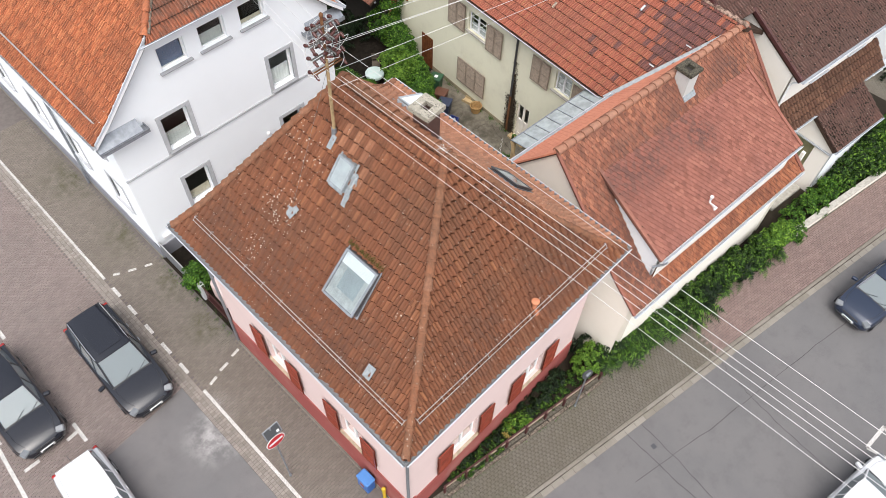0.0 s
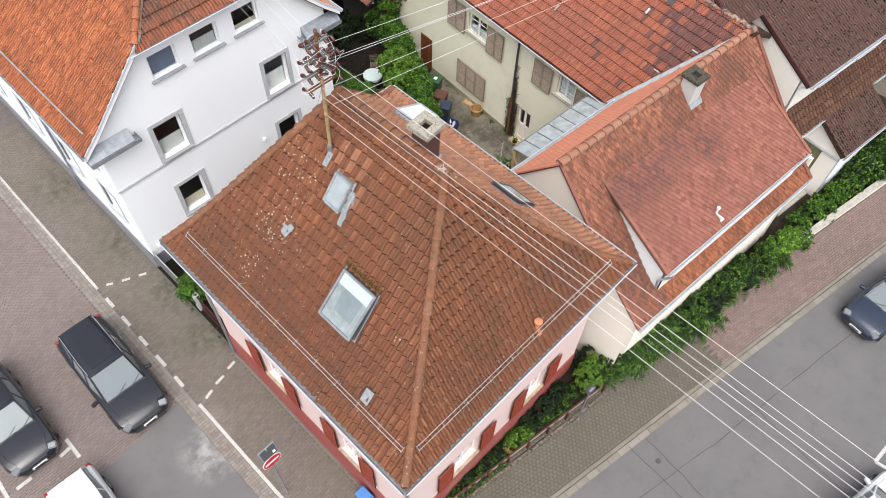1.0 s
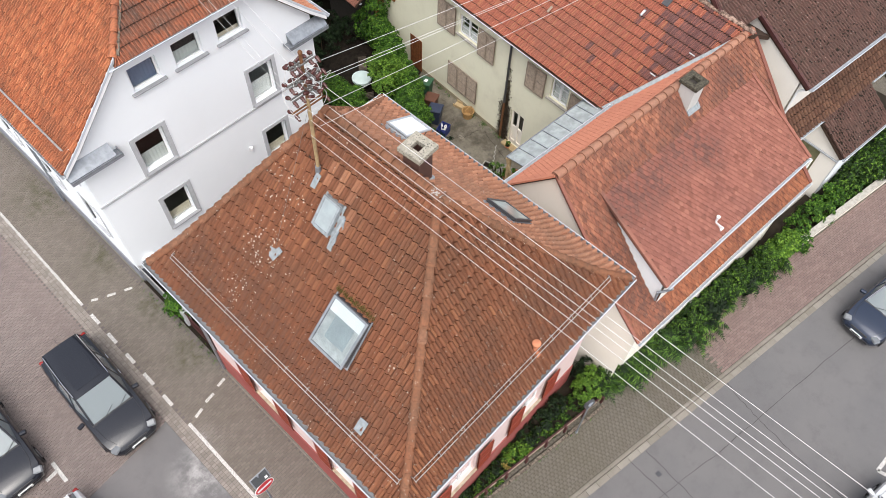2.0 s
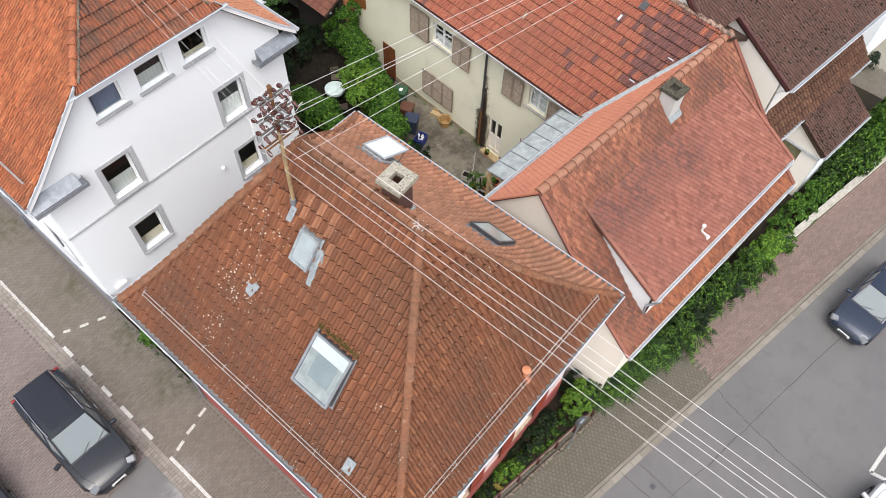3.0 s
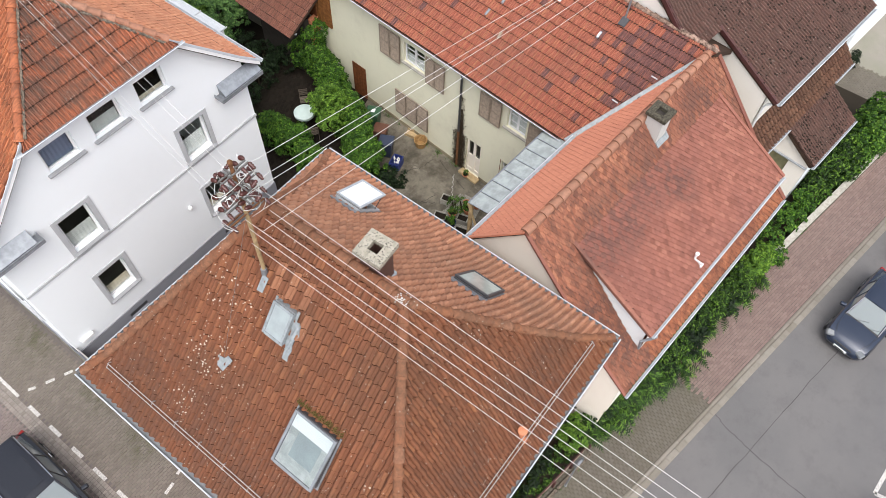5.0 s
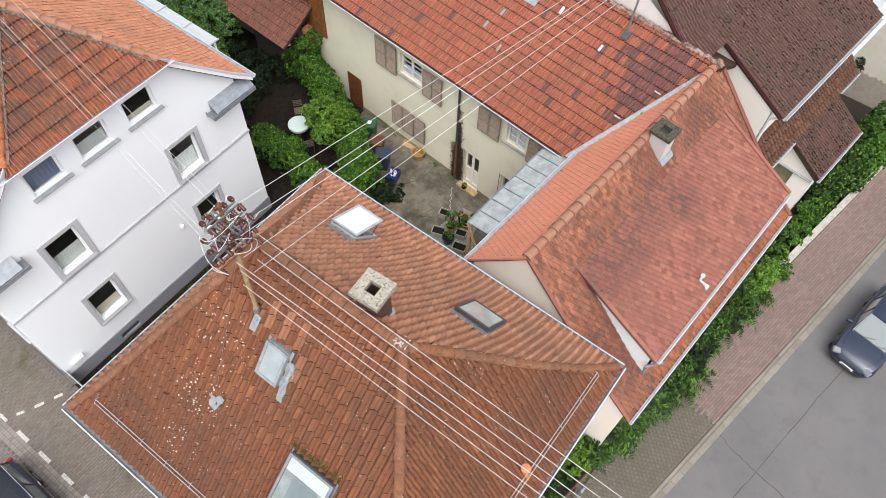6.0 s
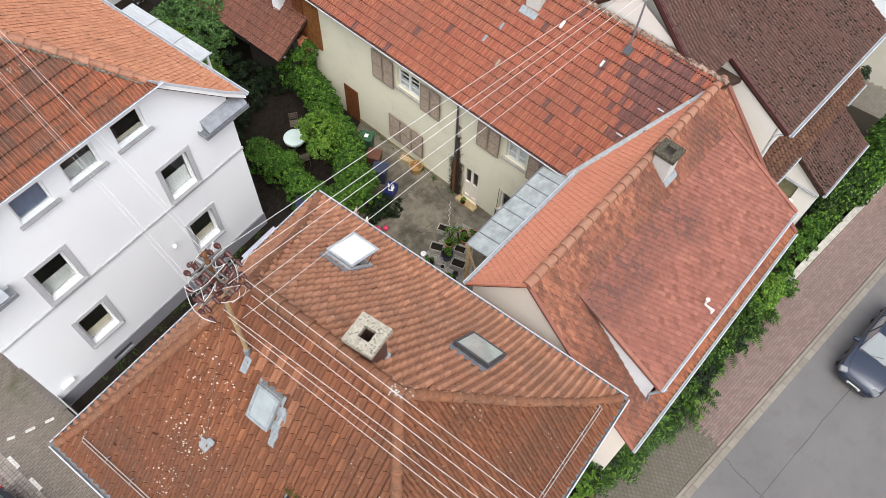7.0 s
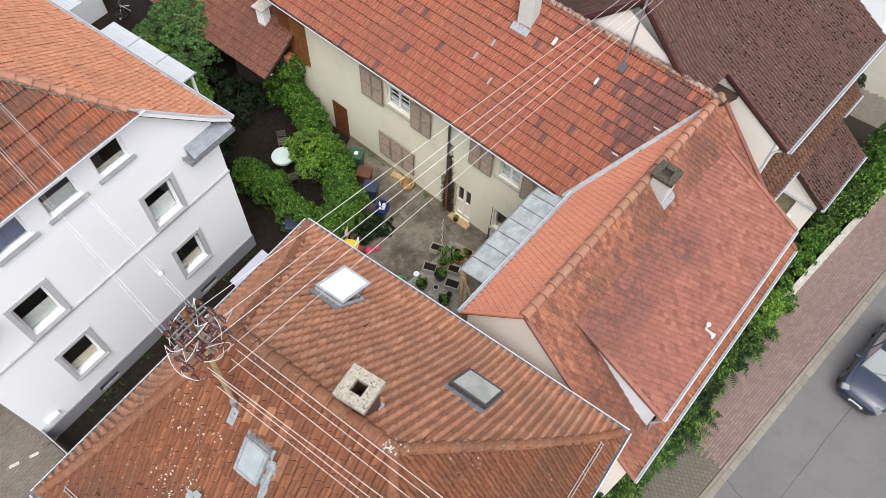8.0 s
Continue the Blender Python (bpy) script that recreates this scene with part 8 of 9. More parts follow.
def foliage(blobs, density, size, seed, floor=0.05):
    """Leaves in many small tufts over lumpy rounded masses (x, y, z, rx, ry, rz), with gaps between them and a thin inner layer."""
    rnd = random.Random(seed)
    g = Geo()
    tuft_r = size * 2.3
    for x, y, z, rx, ry, rz in blobs:
        n = int(density * (rx * ry + ry * rz + rx * rz))
        lumps = [(Vector((rnd.gauss(0, 1), rnd.gauss(0, 1), rnd.gauss(0, 1))).normalized(), rnd.uniform(-0.2, 0.26)) for _ in range(9)]
        for _ in range(max(3, n // 13)):
            d = Vector((rnd.gauss(0, 1), rnd.gauss(0, 1), rnd.gauss(0, 1) + 0.4)).normalized()
            bulge = 1 + sum(h * max(0.0, d.dot(q)) ** 6 for q, h in lumps)
            r = bulge * rnd.uniform(0.84, 1.02) if rnd.random() < 0.8 else bulge * rnd.uniform(0.5, 0.8)
            c = Vector((x + d.x * rx * r, y + d.y * ry * r, z + d.z * rz * r))
            k = tuft_r * rnd.uniform(0.6, 1.25)
            lean = Vector((d.x, d.y, d.z + 0.5)).normalized()
            for _ in range(22):
                q = Vector((rnd.gauss(0, 1), rnd.gauss(0, 1), rnd.gauss(0, 1))).normalized()
                q = q if q.dot(lean) > -0.2 else -q
                p = c + q * k * rnd.uniform(0.45, 1.0)
                if p.z > floor:
                    leaf(g, p, (q * 0.7 + lean).normalized(), size, rnd)
    return g


def shrub(name, label, category, blobs, density, size, material, seed, group="", stems=3):
    x, y = blobs[0][0], blobs[0][1]
    ob = thing(name, label, category, (x, y, 0), group)
    tagged(part("foliage", foliage(blobs, density, size, seed), material, ob, "many small green leaves"), kind="stuff")
    rnd = random.Random(seed)
    for b in blobs[:6]:
        for k in range(stems):
            top = Vector((b[0] + rnd.uniform(-0.5, 0.5) * b[3], b[1] + rnd.uniform(-0.5, 0.5) * b[4], b[2] + b[5] * 0.5))
            foot = Vector((b[0] + rnd.uniform(-0.15, 0.15), b[1] + rnd.uniform(-0.15, 0.15), -0.02))
            part("stem", Geo().tube([foot, foot.lerp(top, 0.5) + Vector((rnd.uniform(-0.1, 0.1), rnd.uniform(-0.1, 0.1), 0)), top], [0.035, 0.025, 0.01], 5), M_BARK, ob)
    return ob


def along(pts, step, r, h, rnd, wob=0.15):
    out = []
    pts = [Vector(p) for p in pts]
    for a, b in zip(pts, pts[1:]):
        n = max(1, int((b - a).length / step))
        for k in range(n):
            p = a.lerp(b, k / n)
            rr = r * rnd.uniform(0.85, 1.15)
            out.append((p.x + rnd.uniform(-wob, wob), p.y + rnd.uniform(-wob, wob), h * 0.52, rr, rr, h * 0.55 * rnd.uniform(0.85, 1.1)))
    return out


rnd = random.Random(77)
shrub("hedge", "tall leafy green hedge along the yard path", "hedge", along([(17.1, 19.2, 0), (16.2, 17.6, 0), (15.3, 16.0, 0), (14.6, 14.4, 0), (13.9, 13.3, 0), (12.9, 12.4, 0)], 0.55, 0.72, 1.95, rnd), 1000, 0.062, M_LEAF, 101, "hedges", 1)
shrub("hedge", "rounded leafy hedge beside the white garden table", "hedge", along([(12.5, 17.4, 0), (12.55, 16.4, 0), (12.35, 15.2, 0), (12.2, 14.0, 0), (12.2, 12.9, 0)], 0.5, 0.62, 1.6, rnd), 1000, 0.06, M_LEAF, 102, "hedges", 1)
shrub("hedge", "leafy hedge closing the yard corner", "hedge", along([(12.2, 12.9, 0), (13.2, 13.1, 0), (14.0, 13.6, 0)], 0.45, 0.7, 1.8, rnd), 950, 0.062, M_LEAF, 103, "hedges", 1)


def tree(label, x, y, trunk_h, blobs, density, size, material, seed):
    ob = thing("tree", label, "tree", (x, y, 0))
    r2 = random.Random(seed)
    part("trunk", Geo().tube([(x, y, -0.05), (x + 0.04, y - 0.03, trunk_h * 0.5), (x - 0.02, y + 0.03, trunk_h)], [0.1, 0.075, 0.05], 8), M_BARK, ob, smooth=True)
    for b in blobs:
        part("limb", Geo().tube([(x, y, trunk_h * 0.7), ((x + b[0]) / 2 + r2.uniform(-0.1, 0.1), (y + b[1]) / 2, (trunk_h + b[2]) / 2), (b[0], b[1], b[2])], [0.05, 0.03, 0.012], 6), M_BARK, ob)
    tagged(part("crown", foliage(blobs, density, size, seed), material, ob, "crown of many small leaves"), kind="stuff")


tree("small round yellow-green tree beside the garden table", 14.25, 15.55, 1.5, [(14.25, 15.55, 2.1, 0.75, 0.8, 0.65), (13.75, 15.1, 1.8, 0.5, 0.5, 0.45), (14.7, 15.3, 1.9, 0.55, 0.5, 0.5), (14.3, 16.1, 1.9, 0.5, 0.5, 0.5)], 950, 0.06, M_LEAF_LIGHT, 111)
tree("broad leafy green tree behind the canopy", 15.6, 23.6, 1.6, [(15.6, 23.6, 3.0, 1.3, 1.3, 1.2), (14.6, 24.6, 2.4, 1.1, 1.1, 1.0), (14.1, 22.6, 2.0, 1.0, 1.0, 0.9), (15.3, 22.6, 2.6, 0.8, 0.8, 0.9), (16.0, 24.9, 2.6, 1.0, 1.0, 1.0)], 1000, 0.065, M_LEAF_TREE, 112)
tree("light green shrub tree by the canopy edge", 13.6, 21.4, 1.0, [(13.6, 21.4, 1.9, 0.7, 0.7, 0.7), (14.1, 23.9, 2.5, 0.9, 0.8, 0.7), (13.2, 20.6, 1.4, 0.6, 0.6, 0.6)], 1100, 0.06, M_LEAF_LIGHT, 113)
shrub("shrub", "undergrowth with garden shade put into near-black leaves", "shrub", [(13.2, 20.2, 0.7, 0.9, 0.9, 0.7), (14.6, 20.6, 0.6, 0.9, 0.9, 0.6), (15.6, 21.2, 0.6, 0.8, 0.8, 0.6), (12.3, 19.2, 0.4, 0.6, 0.6, 0.4), (14.0, 21.6, 0.8, 0.9, 0.9, 0.8), (15.2, 22.2, 0.8, 0.9, 0.9, 0.8), (16.1, 20.4, 0.5, 0.6, 0.7, 0.5), (12.6, 21.4, 0.7, 0.8, 0.8, 0.7)], 620, 0.065, M_LEAF_DARK, 114, "", 2)
shrub("climbing_plant", "green climber on the shed corner", "climber", [(16.7, 18.9, 2.2, 0.4, 0.4, 0.7), (16.4, 19.3, 1.3, 0.4, 0.5, 0.8), (17.1, 18.6, 2.6, 0.4, 0.35, 0.5)], 800, 0.08, M_LEAF, 115, "", 1)
shrub("shrub", "low dark shrub beside the blue crate", "shrub", [(13.75, 11.95, 0.4, 0.45, 0.45, 0.4), (14.15, 11.6, 0.3, 0.35, 0.35, 0.3), (13.3, 11.95, 0.3, 0.3, 0.3, 0.3)], 800, 0.08, M_LEAF_DARK, 116, "", 2)
# street-side planting in front of the small house
shrub("shrub", "dense green shrubs along the pavement", "shrub", along([(10.1, -0.9, 0), (12.4, -1.25, 0), (15.0, -1.7, 0), (17.4, -2.05, 0), (19.2, -2.35, 0)], 0.55, 0.5, 1.25, rnd, 0.2), 900, 0.06, M_LEAF_STREET, 121, "shrubs", 1)
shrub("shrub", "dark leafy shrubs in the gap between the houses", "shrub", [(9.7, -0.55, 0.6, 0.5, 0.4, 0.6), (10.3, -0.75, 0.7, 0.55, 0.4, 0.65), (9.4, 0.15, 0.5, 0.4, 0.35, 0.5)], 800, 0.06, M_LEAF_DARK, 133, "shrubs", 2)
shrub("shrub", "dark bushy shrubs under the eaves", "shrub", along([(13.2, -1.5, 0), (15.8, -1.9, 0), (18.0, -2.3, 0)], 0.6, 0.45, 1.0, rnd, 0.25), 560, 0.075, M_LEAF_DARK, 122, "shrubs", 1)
shrub("shrub", "bright yellow-green shrub beside the low wall", "shrub", [(18.9, -2.35, 0.7, 0.6, 0.5, 0.7), (19.7, -2.45, 0.6, 0.55, 0.5, 0.6), (20.3, -2.55, 0.45, 0.4, 0.4, 0.45)], 760, 0.075, M_LEAF_LIGHT, 123, "shrubs", 2)
shrub("shrub", "mixed low planting behind the low wall", "shrub", along([(20.9, -2.5, 0), (22.5, -2.6, 0), (24.0, -2.9, 0), (25.4, -3.3, 0)], 0.5, 0.45, 0.85, rnd, 0.3), 620, 0.07, M_LEAF, 124, "shrubs", 1)
shrub("shrub", "tall leafy shrubs beside the porch", "shrub", [(27.2, -3.5, 1.4, 0.9, 0.65, 1.4), (28.3, -3.5, 1.5, 1.1, 0.9, 1.5), (29.6, -3.6, 1.3, 1.0, 1.0, 1.3)], 900, 0.075, M_LEAF, 125, "shrubs", 2)
# darker leaf mix here puts the porch's shade into the colour
shrub("shrub", "shrubs beside the porch with leaves darkened for its shade", "shrub", [(25.2, -2.8, 0.8, 0.6, 0.5, 0.8), (25.9, -3.0, 1.0, 0.8, 0.7, 1.0), (26.7, -3.0, 1.2, 0.8, 0.7, 1.2), (27.8, -2.95, 1.2, 0.8, 0.6, 1.2), (24.5, -2.8, 0.6, 0.5, 0.5, 0.6), (26.3, -3.4, 0.7, 0.7, 0.5, 0.7)], 620, 0.08, M_LEAF_STREET, 132, "shrubs", 2)
shrub("shrub", "round clipped bush behind the fence", "shrub", [(9.1, -0.38, 0.78, 0.66, 0.58, 0.72), (8.75, -0.3, 0.6, 0.45, 0.4, 0.5)], 1100, 0.045, M_LEAF_LIGHT, 126, "shrubs", 2)
shrub("shrub", "dark low shrubs in the garden strip", "shrub", [(6.9, 0.05, 0.35, 0.5, 0.35, 0.35), (7.6, 0.1, 0.4, 0.5, 0.35, 0.4), (6.2, 0.1, 0.3, 0.4, 0.3, 0.3), (3.1, 0.25, 0.2, 0.6, 0.2, 0.25), (4.2, 0.15, 0.2, 0.6, 0.25, 0.25)], 800, 0.065, M_LEAF_DARK, 127, "shrubs", 1)
shrub("shrub", "yellowing plants in the garden strip", "shrub", [(5.4, 0.0, 0.25, 0.5, 0.25, 0.28), (5.8, -0.1, 0.2, 0.3, 0.25, 0.2)], 900, 0.06, M_LEAF_LIGHT, 128, "shrubs", 1)
shrub("shrub", "low green ground cover in the garden strip", "shrub", along([(2.6, 0.22, 0), (5.0, 0.05, 0), (7.0, -0.2, 0), (9.0, -0.45, 0)], 0.3, 0.3, 0.4, rnd, 0.12), 900, 0.05, M_LEAF_STREET, 131, "shrubs", 1)
shrub("shrub", "orange-brown dry ferns in the garden strip", "shrub", [(4.95, -0.05, 0.2, 0.25, 0.15, 0.22), (5.75, -0.2, 0.18, 0.2, 0.15, 0.2)], 900, 0.05, M_LEAF_DRY, 129, "shrubs", 1)
shrub("shrub", "round green bush beside the gate pillar", "shrub", [(0.75, 12.95, 0.75, 0.5, 0.5, 0.6), (0.9, 13.35, 0.6, 0.4, 0.4, 0.5)], 1000, 0.07, M_LEAF, 130, "shrubs", 2)


def frond_plant(label, x, y, h, n, seed):
    """A sucker plant with long feathered leaves of paired leaflets."""
    r2 = random.Random(seed)
    ob = thing("shrub", label, "shrub", (x, y, 0), "feathered shrubs")
    g = Geo()
    for k in range(n):
        a = r2.uniform(0, 6.28)
        z = h * r2.uniform(0.45, 1.0)
        p0 = Vector((x + r2.uniform(-0.25, 0.25), y + r2.uniform(-0.2, 0.2), z))
        out = Vector((math.cos(a), math.sin(a), 0))
        length = r2.uniform(0.45, 0.85)
        side = Vector((-out.y, out.x, 0))
        prev = p0
        for i in range(1, 11):
            t = i / 10
            q = p0 + out * length * t + Vector((0, 0, 0.16 * math.sin(2.6 * t) - 0.2 * t * t))
            w = 0.17 * math.sin(math.pi * min(1, 0.25 + t * 0.8))
            for s in (-1, 1):
                tip = q + side * s * w + out * 0.05 - Vector((0, 0, 0.03))
                d = (q - prev) * 0.38
                kk = len(g.v)
                g.v += [tuple(q - d), tuple(q + d), tuple(tip + d * 0.5), tuple(tip - d * 0.3)]
                g.f.append((kk, kk + 1, kk + 2, kk + 3))
            prev = q
    tagged(part("fronds", g, M_LEAF_STREET, ob, "long feathered leaves"), kind="stuff")
    for k in range(4):
        part("stem", Geo().tube([(x + r2.uniform(-0.15, 0.15), y + r2.uniform(-0.15, 0.15), 0.05), (x + r2.uniform(-0.3, 0.3), y + r2.uniform(-0.3, 0.3), h * 0.9)], [0.018, 0.008], 5), M_BARK, ob)


r3 = random.Random(9)
for k in range(9):
    w = k / 8
    frond_plant("tall sumac-like shrub with feathered leaves", lerp(9.6, 12.6, w) + r3.uniform(-0.15, 0.15), lerp(-0.75, -1.5, w) + r3.uniform(-0.2, 0.2), r3.uniform(0.9, 1.4), 26, 200 + k)
for k in range(7):
    w = k / 6
    frond_plant("green fern-like plant at the pavement's edge", lerp(12.6, 19.0, w), lerp(-1.9, -2.65, w) + r3.uniform(-0.1, 0.1), r3.uniform(0.6, 0.95), 18, 230 + k)
# weeds along edges
weeds = thing("weeds", "grass and weeds along wall feet and paving joints", "weeds", (10, 0, 0), "", "stuff")
g = Geo()
def tuft(x, y, z, n, spread, h):
    for _ in range(n):
        p = Vector((x + r3.gauss(0, spread), y + r3.gauss(0, spread), z))
        d = Vector((r3.gauss(0, 0.5), r3.gauss(0, 0.5), 1)).normalized() * h * r3.uniform(0.5, 1.3)
        s = Vector((r3.gauss(0, 1), r3.gauss(0, 1), 0)).normalized() * 0.012
        g.add([p - s, p + s, p + d], [(0, 1, 2)])
for k in range(60):
    w = r3.random()
    tuft(lerp(9.3, 20.0, w), lerp(-1.0, -2.9, w) + r3.gauss(0, 0.06), 0.09, 16, 0.06, 0.14)
for k in range(34):
    w = r3.random()
    tuft(lerp(1.9, 9.0, w), lerp(-0.05, -1.25, w), 0.09, 10, 0.05, 0.08)
for k in range(30):
    tuft(0.36 + r3.gauss(0, 0.05), r3.uniform(9.7, 15.5), 0.0, 12, 0.06, 0.1)
for k in range(26):
    tuft(r3.uniform(2.0, 10.4), 15.2 + r3.gauss(0, 0.06), 0.0, 14, 0.08, 0.16)
for k in range(24):
    y = r3.uniform(9.0, 16.5)
    tuft(16.5 + 0.09 * (y - 9.9) - 0.12 + r3.gauss(0, 0.04), y, 0.0, 14, 0.08, 0.16)
for k in range(16):
    tuft(r3.uniform(8.5, 10.3), r3.uniform(10.6, 14.5), 0.0, 14, 0.12, 0.2)
tagged(part("blades", g, M_LEAF, weeds), kind="stuff")

# ---- yard clutter ----
def pot(x, y, r, h, material, label, plant=None, seed=0, z=0.0):
    ob = thing("plant_pot", label, "plant pot", (x, y, z), "plant pots")
    part("pot", Geo().lathe((x, y, z), [(0.001, 0.0), (r * 0.72, 0.0), (r * 0.95, h * 0.85), (r * 1.06, h * 0.86), (r * 1.06, h), (r * 0.92, h), (r * 0.88, h * 0.8)], 16), material, ob, smooth=True)
    part("soil", Geo().lathe((x, y, z), [(0.001, h * 0.84), (r * 0.89, h * 0.83)], 16), M_POTSOIL, ob)
    if plant is not None:
        tagged(part("leaves", foliage([(x, y, z + h + r * 0.45, r * 0.9, r * 0.9, r * 0.7)], 900, 0.05, seed, z + h * 0.8), plant, ob), kind="stuff")
    return ob


def trough(x, y, w, d, h, angle, label):
    m = pose(x, y, 0, 0, 0, angle)
    ob = thing("planter", label, "planter", (x, y, 0), "planters")
    g = Geo(m)
    for a, b, c, e in ((-w, -d, w, -d + 0.035), (-w, d - 0.035, w, d), (-w, -d + 0.035, -w + 0.035, d - 0.035), (w - 0.035, -d + 0.035, w, d - 0.035)):
        g.box(a, b, 0, c, e, h, 0.008)
    part("tub", g, M_CONCRETE, ob, "weathered grey trough")
    part("soil", Geo(m).box(-w + 0.035, -d + 0.035, 0.02, w - 0.035, d - 0.035, h - 0.07), M_POTSOIL, ob)
    return ob


def wheelie_bin(x, y, angle, material, lid, label, h=1.0):
    m = pose(x, y, 0, 0, 0, angle)
    ob = thing("wheelie_bin", label, "bin", (x, y, 0), "wheelie bins")
    g = Geo(m)
    a, b = [(-0.2, -0.22), (0.2, -0.22), (0.2, 0.22), (-0.2, 0.22)], [(-0.27, -0.3), (0.27, -0.3), (0.27, 0.28), (-0.27, 0.28)]
    g.add([(p[0], p[1], 0.06) for p in a] + [(p[0], p[1], h - 0.08) for p in b], [(3, 2, 1, 0), (0, 1, 5, 4), (1, 2, 6, 5), (2, 3, 7, 6), (3, 0, 4, 7)])
    part("body", g, material, ob)
    part("lid", Geo(m @ pose(0, 0, h - 0.06, -4, 0, 0)).box(-0.3, -0.33, -0.02, 0.3, 0.32, 0.05, 0.03), lid, ob)
    part("handle", Geo(m).tube([(-0.25, 0.34, h - 0.08), (0.25, 0.34, h - 0.08)], 0.02, 6), M_BLACKPLASTIC, ob)
    for s in (-1, 1):
        part("wheel", Geo(m).cyl((s * 0.24, 0.2, 0.09), (s * 0.29, 0.2, 0.09), 0.09, n=12), M_BLACKPLASTIC, ob)
    return ob


M_BINGREEN = plain("dark_green_plastic", (0.03, 0.09, 0.045), 0.5, vary=0.12)
M_BINBROWN = plain("brown_plastic", (0.12, 0.05, 0.03), 0.5, vary=0.12)
M_BINBLUE = plain("dark_blue_plastic", (0.03, 0.04, 0.075), 0.5, vary=0.12)
M_CRATEBLUE = plain("blue_crate_plastic", (0.02, 0.035, 0.18), 0.5, vary=0.12)
M_YELLOW = plain("yellow_toy_plastic", (0.75, 0.55, 0.03), 0.45, vary=0.08)
M_PINKTOY = plain("pink_ball", (0.6, 0.04, 0.12), 0.4, vary=0.06)
M_GREENTOY = plain("green_watering_can_plastic", (0.02, 0.32, 0.06), 0.4, vary=0.08)
M_REDTOY = plain("red_brown_box", (0.32, 0.06, 0.03), 0.6, vary=0.15)
M_TABLE = plain("pale_mint_table_cloth", (0.62, 0.74, 0.70), 0.7, vary=0.05)
M_SLAT = plain("grey_brown_slats", (0.14, 0.115, 0.09), 0.8, vary=0.25)
M_WICKER = plain("straw_wicker", (0.42, 0.26, 0.11), 0.85, vary=0.35, scale=25)
M_POTBLUE = plain("dark_blue_glaze", (0.02, 0.025, 0.09), 0.25, vary=0.1)
wheelie_bin(15.95, 14.6, 20, M_BINGREEN, M_BINGREEN, "dark green wheelie bin with a white label by the hedge")
wheelie_bin(15.55, 13.85, 20, M_BINBROWN, M_BINBROWN, "brown wheelie bin by the hedge", 0.75)
wheelie_bin(15.0, 13.05, 25, M_BINBLUE, M_BINBLUE, "dark blue wheelie bin by the hedge", 1.0)
wheelie_bin(11.75, 14.35, 40, M_BINBLUE, M_BINBLUE, "dark grey-blue bin beside the round hedge")
wheelie_bin(11.9, 13.7, 40, M_BINGREEN, M_BINGREEN, "dark green bin beside the round hedge")
part("label", Geo(pose(15.95, 14.6, 0.995, 0, 0, 20)).box(-0.1, -0.1, 0, 0.08, 0.06, 0.006), M_SIGNWHITE, bpy.data.objects["wheelie_bin"])
cr = thing("crate", "blue plastic crate with pale bottles in it", "crate", (14.75, 12.3, 0))
m = pose(14.75, 12.3, 0, 0, 0, 15)
g = Geo(m)
for a, b, c, e in ((-0.3, -0.22, 0.3, -0.19), (-0.3, 0.19, 0.3, 0.22), (-0.3, -0.19, -0.27, 0.19), (0.27, -0.19, 0.3, 0.19)):
    g.box(a, b, 0, c, e, 0.45, 0.006)
g.box(-0.27, -0.19, 0.0, 0.27, 0.19, 0.02)
part("tub", g, M_CRATEBLUE, cr)
r3 = random.Random(3)
for k in range(8):
    p = m @ Vector((r3.uniform(-0.2, 0.2), r3.uniform(-0.13, 0.13), 0.36))
    part("bottle", Geo().tube([p, p + Vector((r3.uniform(-0.08, 0.08), r3.uniform(-0.08, 0.08), 0.12))], [0.04, 0.02], 7), M_LACE, cr)
bk = thing("basket", "round straw basket with a handle on the concrete", "basket", (16.35, 12.2, 0))
part("bowl", Geo().lathe((16.35, 12.2, 0), [(0.001, 0.01), (0.22, 0.01), (0.28, 0.36), (0.31, 0.37), (0.31, 0.4), (0.26, 0.39), (0.2, 0.05), (0.001, 0.04)], 18), M_WICKER, bk, smooth=True)
part("handle", Geo().tube([(16.35 + 0.29 * math.cos(a), 12.2, 0.38 + 0.22 * math.sin(a)) for a in (0, 0.6, 1.2, 1.8, 2.4, 3.14)], 0.018, 5), M_WICKER, bk)
ty = thing("tray", "pale wooden tray beside the basket", "tray", (16.6, 12.85, 0))
part("base", Geo(pose(16.6, 12.85, 0, 0, 0, 8)).box(-0.16, -0.36, 0, 0.16, 0.36, 0.03, 0.006), M_TIMBER, ty)
for a, b in ((-0.18, -0.15), (0.15, 0.18)):
    part("side", Geo(pose(16.6, 12.85, 0, 0, 0, 8)).box(a, -0.36, 0, b, 0.36, 0.16, 0.006), M_TIMBER, ty)
sld = thing("toy_slide", "yellow and red plastic play slide by the hedge", "toy slide", (12.5, 12.0, 0))
part("platform", Geo(pose(12.5, 12.1, 0, 0, 0, 25)).box(-0.2, -0.35, 0.55, 0.2, 0.35, 0.62, 0.02), M_YELLOW, sld)
part("rail", Geo().tube([(12.35, 11.7, 0.6), (12.4, 11.72, 0.95), (12.75, 11.85, 0.95), (12.75, 11.85, 0.6)], 0.03, 8), M_LACE, sld, "white tube rail", True)
part("base", Geo(pose(12.4, 11.85, 0, 0, 0, 25)).box(-0.25, -0.3, 0.0, 0.25, 0.3, 0.5, 0.03), M_REDTOY, sld, "red-brown lower box")
part("panel", Geo(pose(12.75, 12.45, 0, 0, 0, 25)).box(-0.2, -0.03, 0.4, 0.25, 0.03, 1.0, 0.02), M_PINK, sld, "faded pink panel")
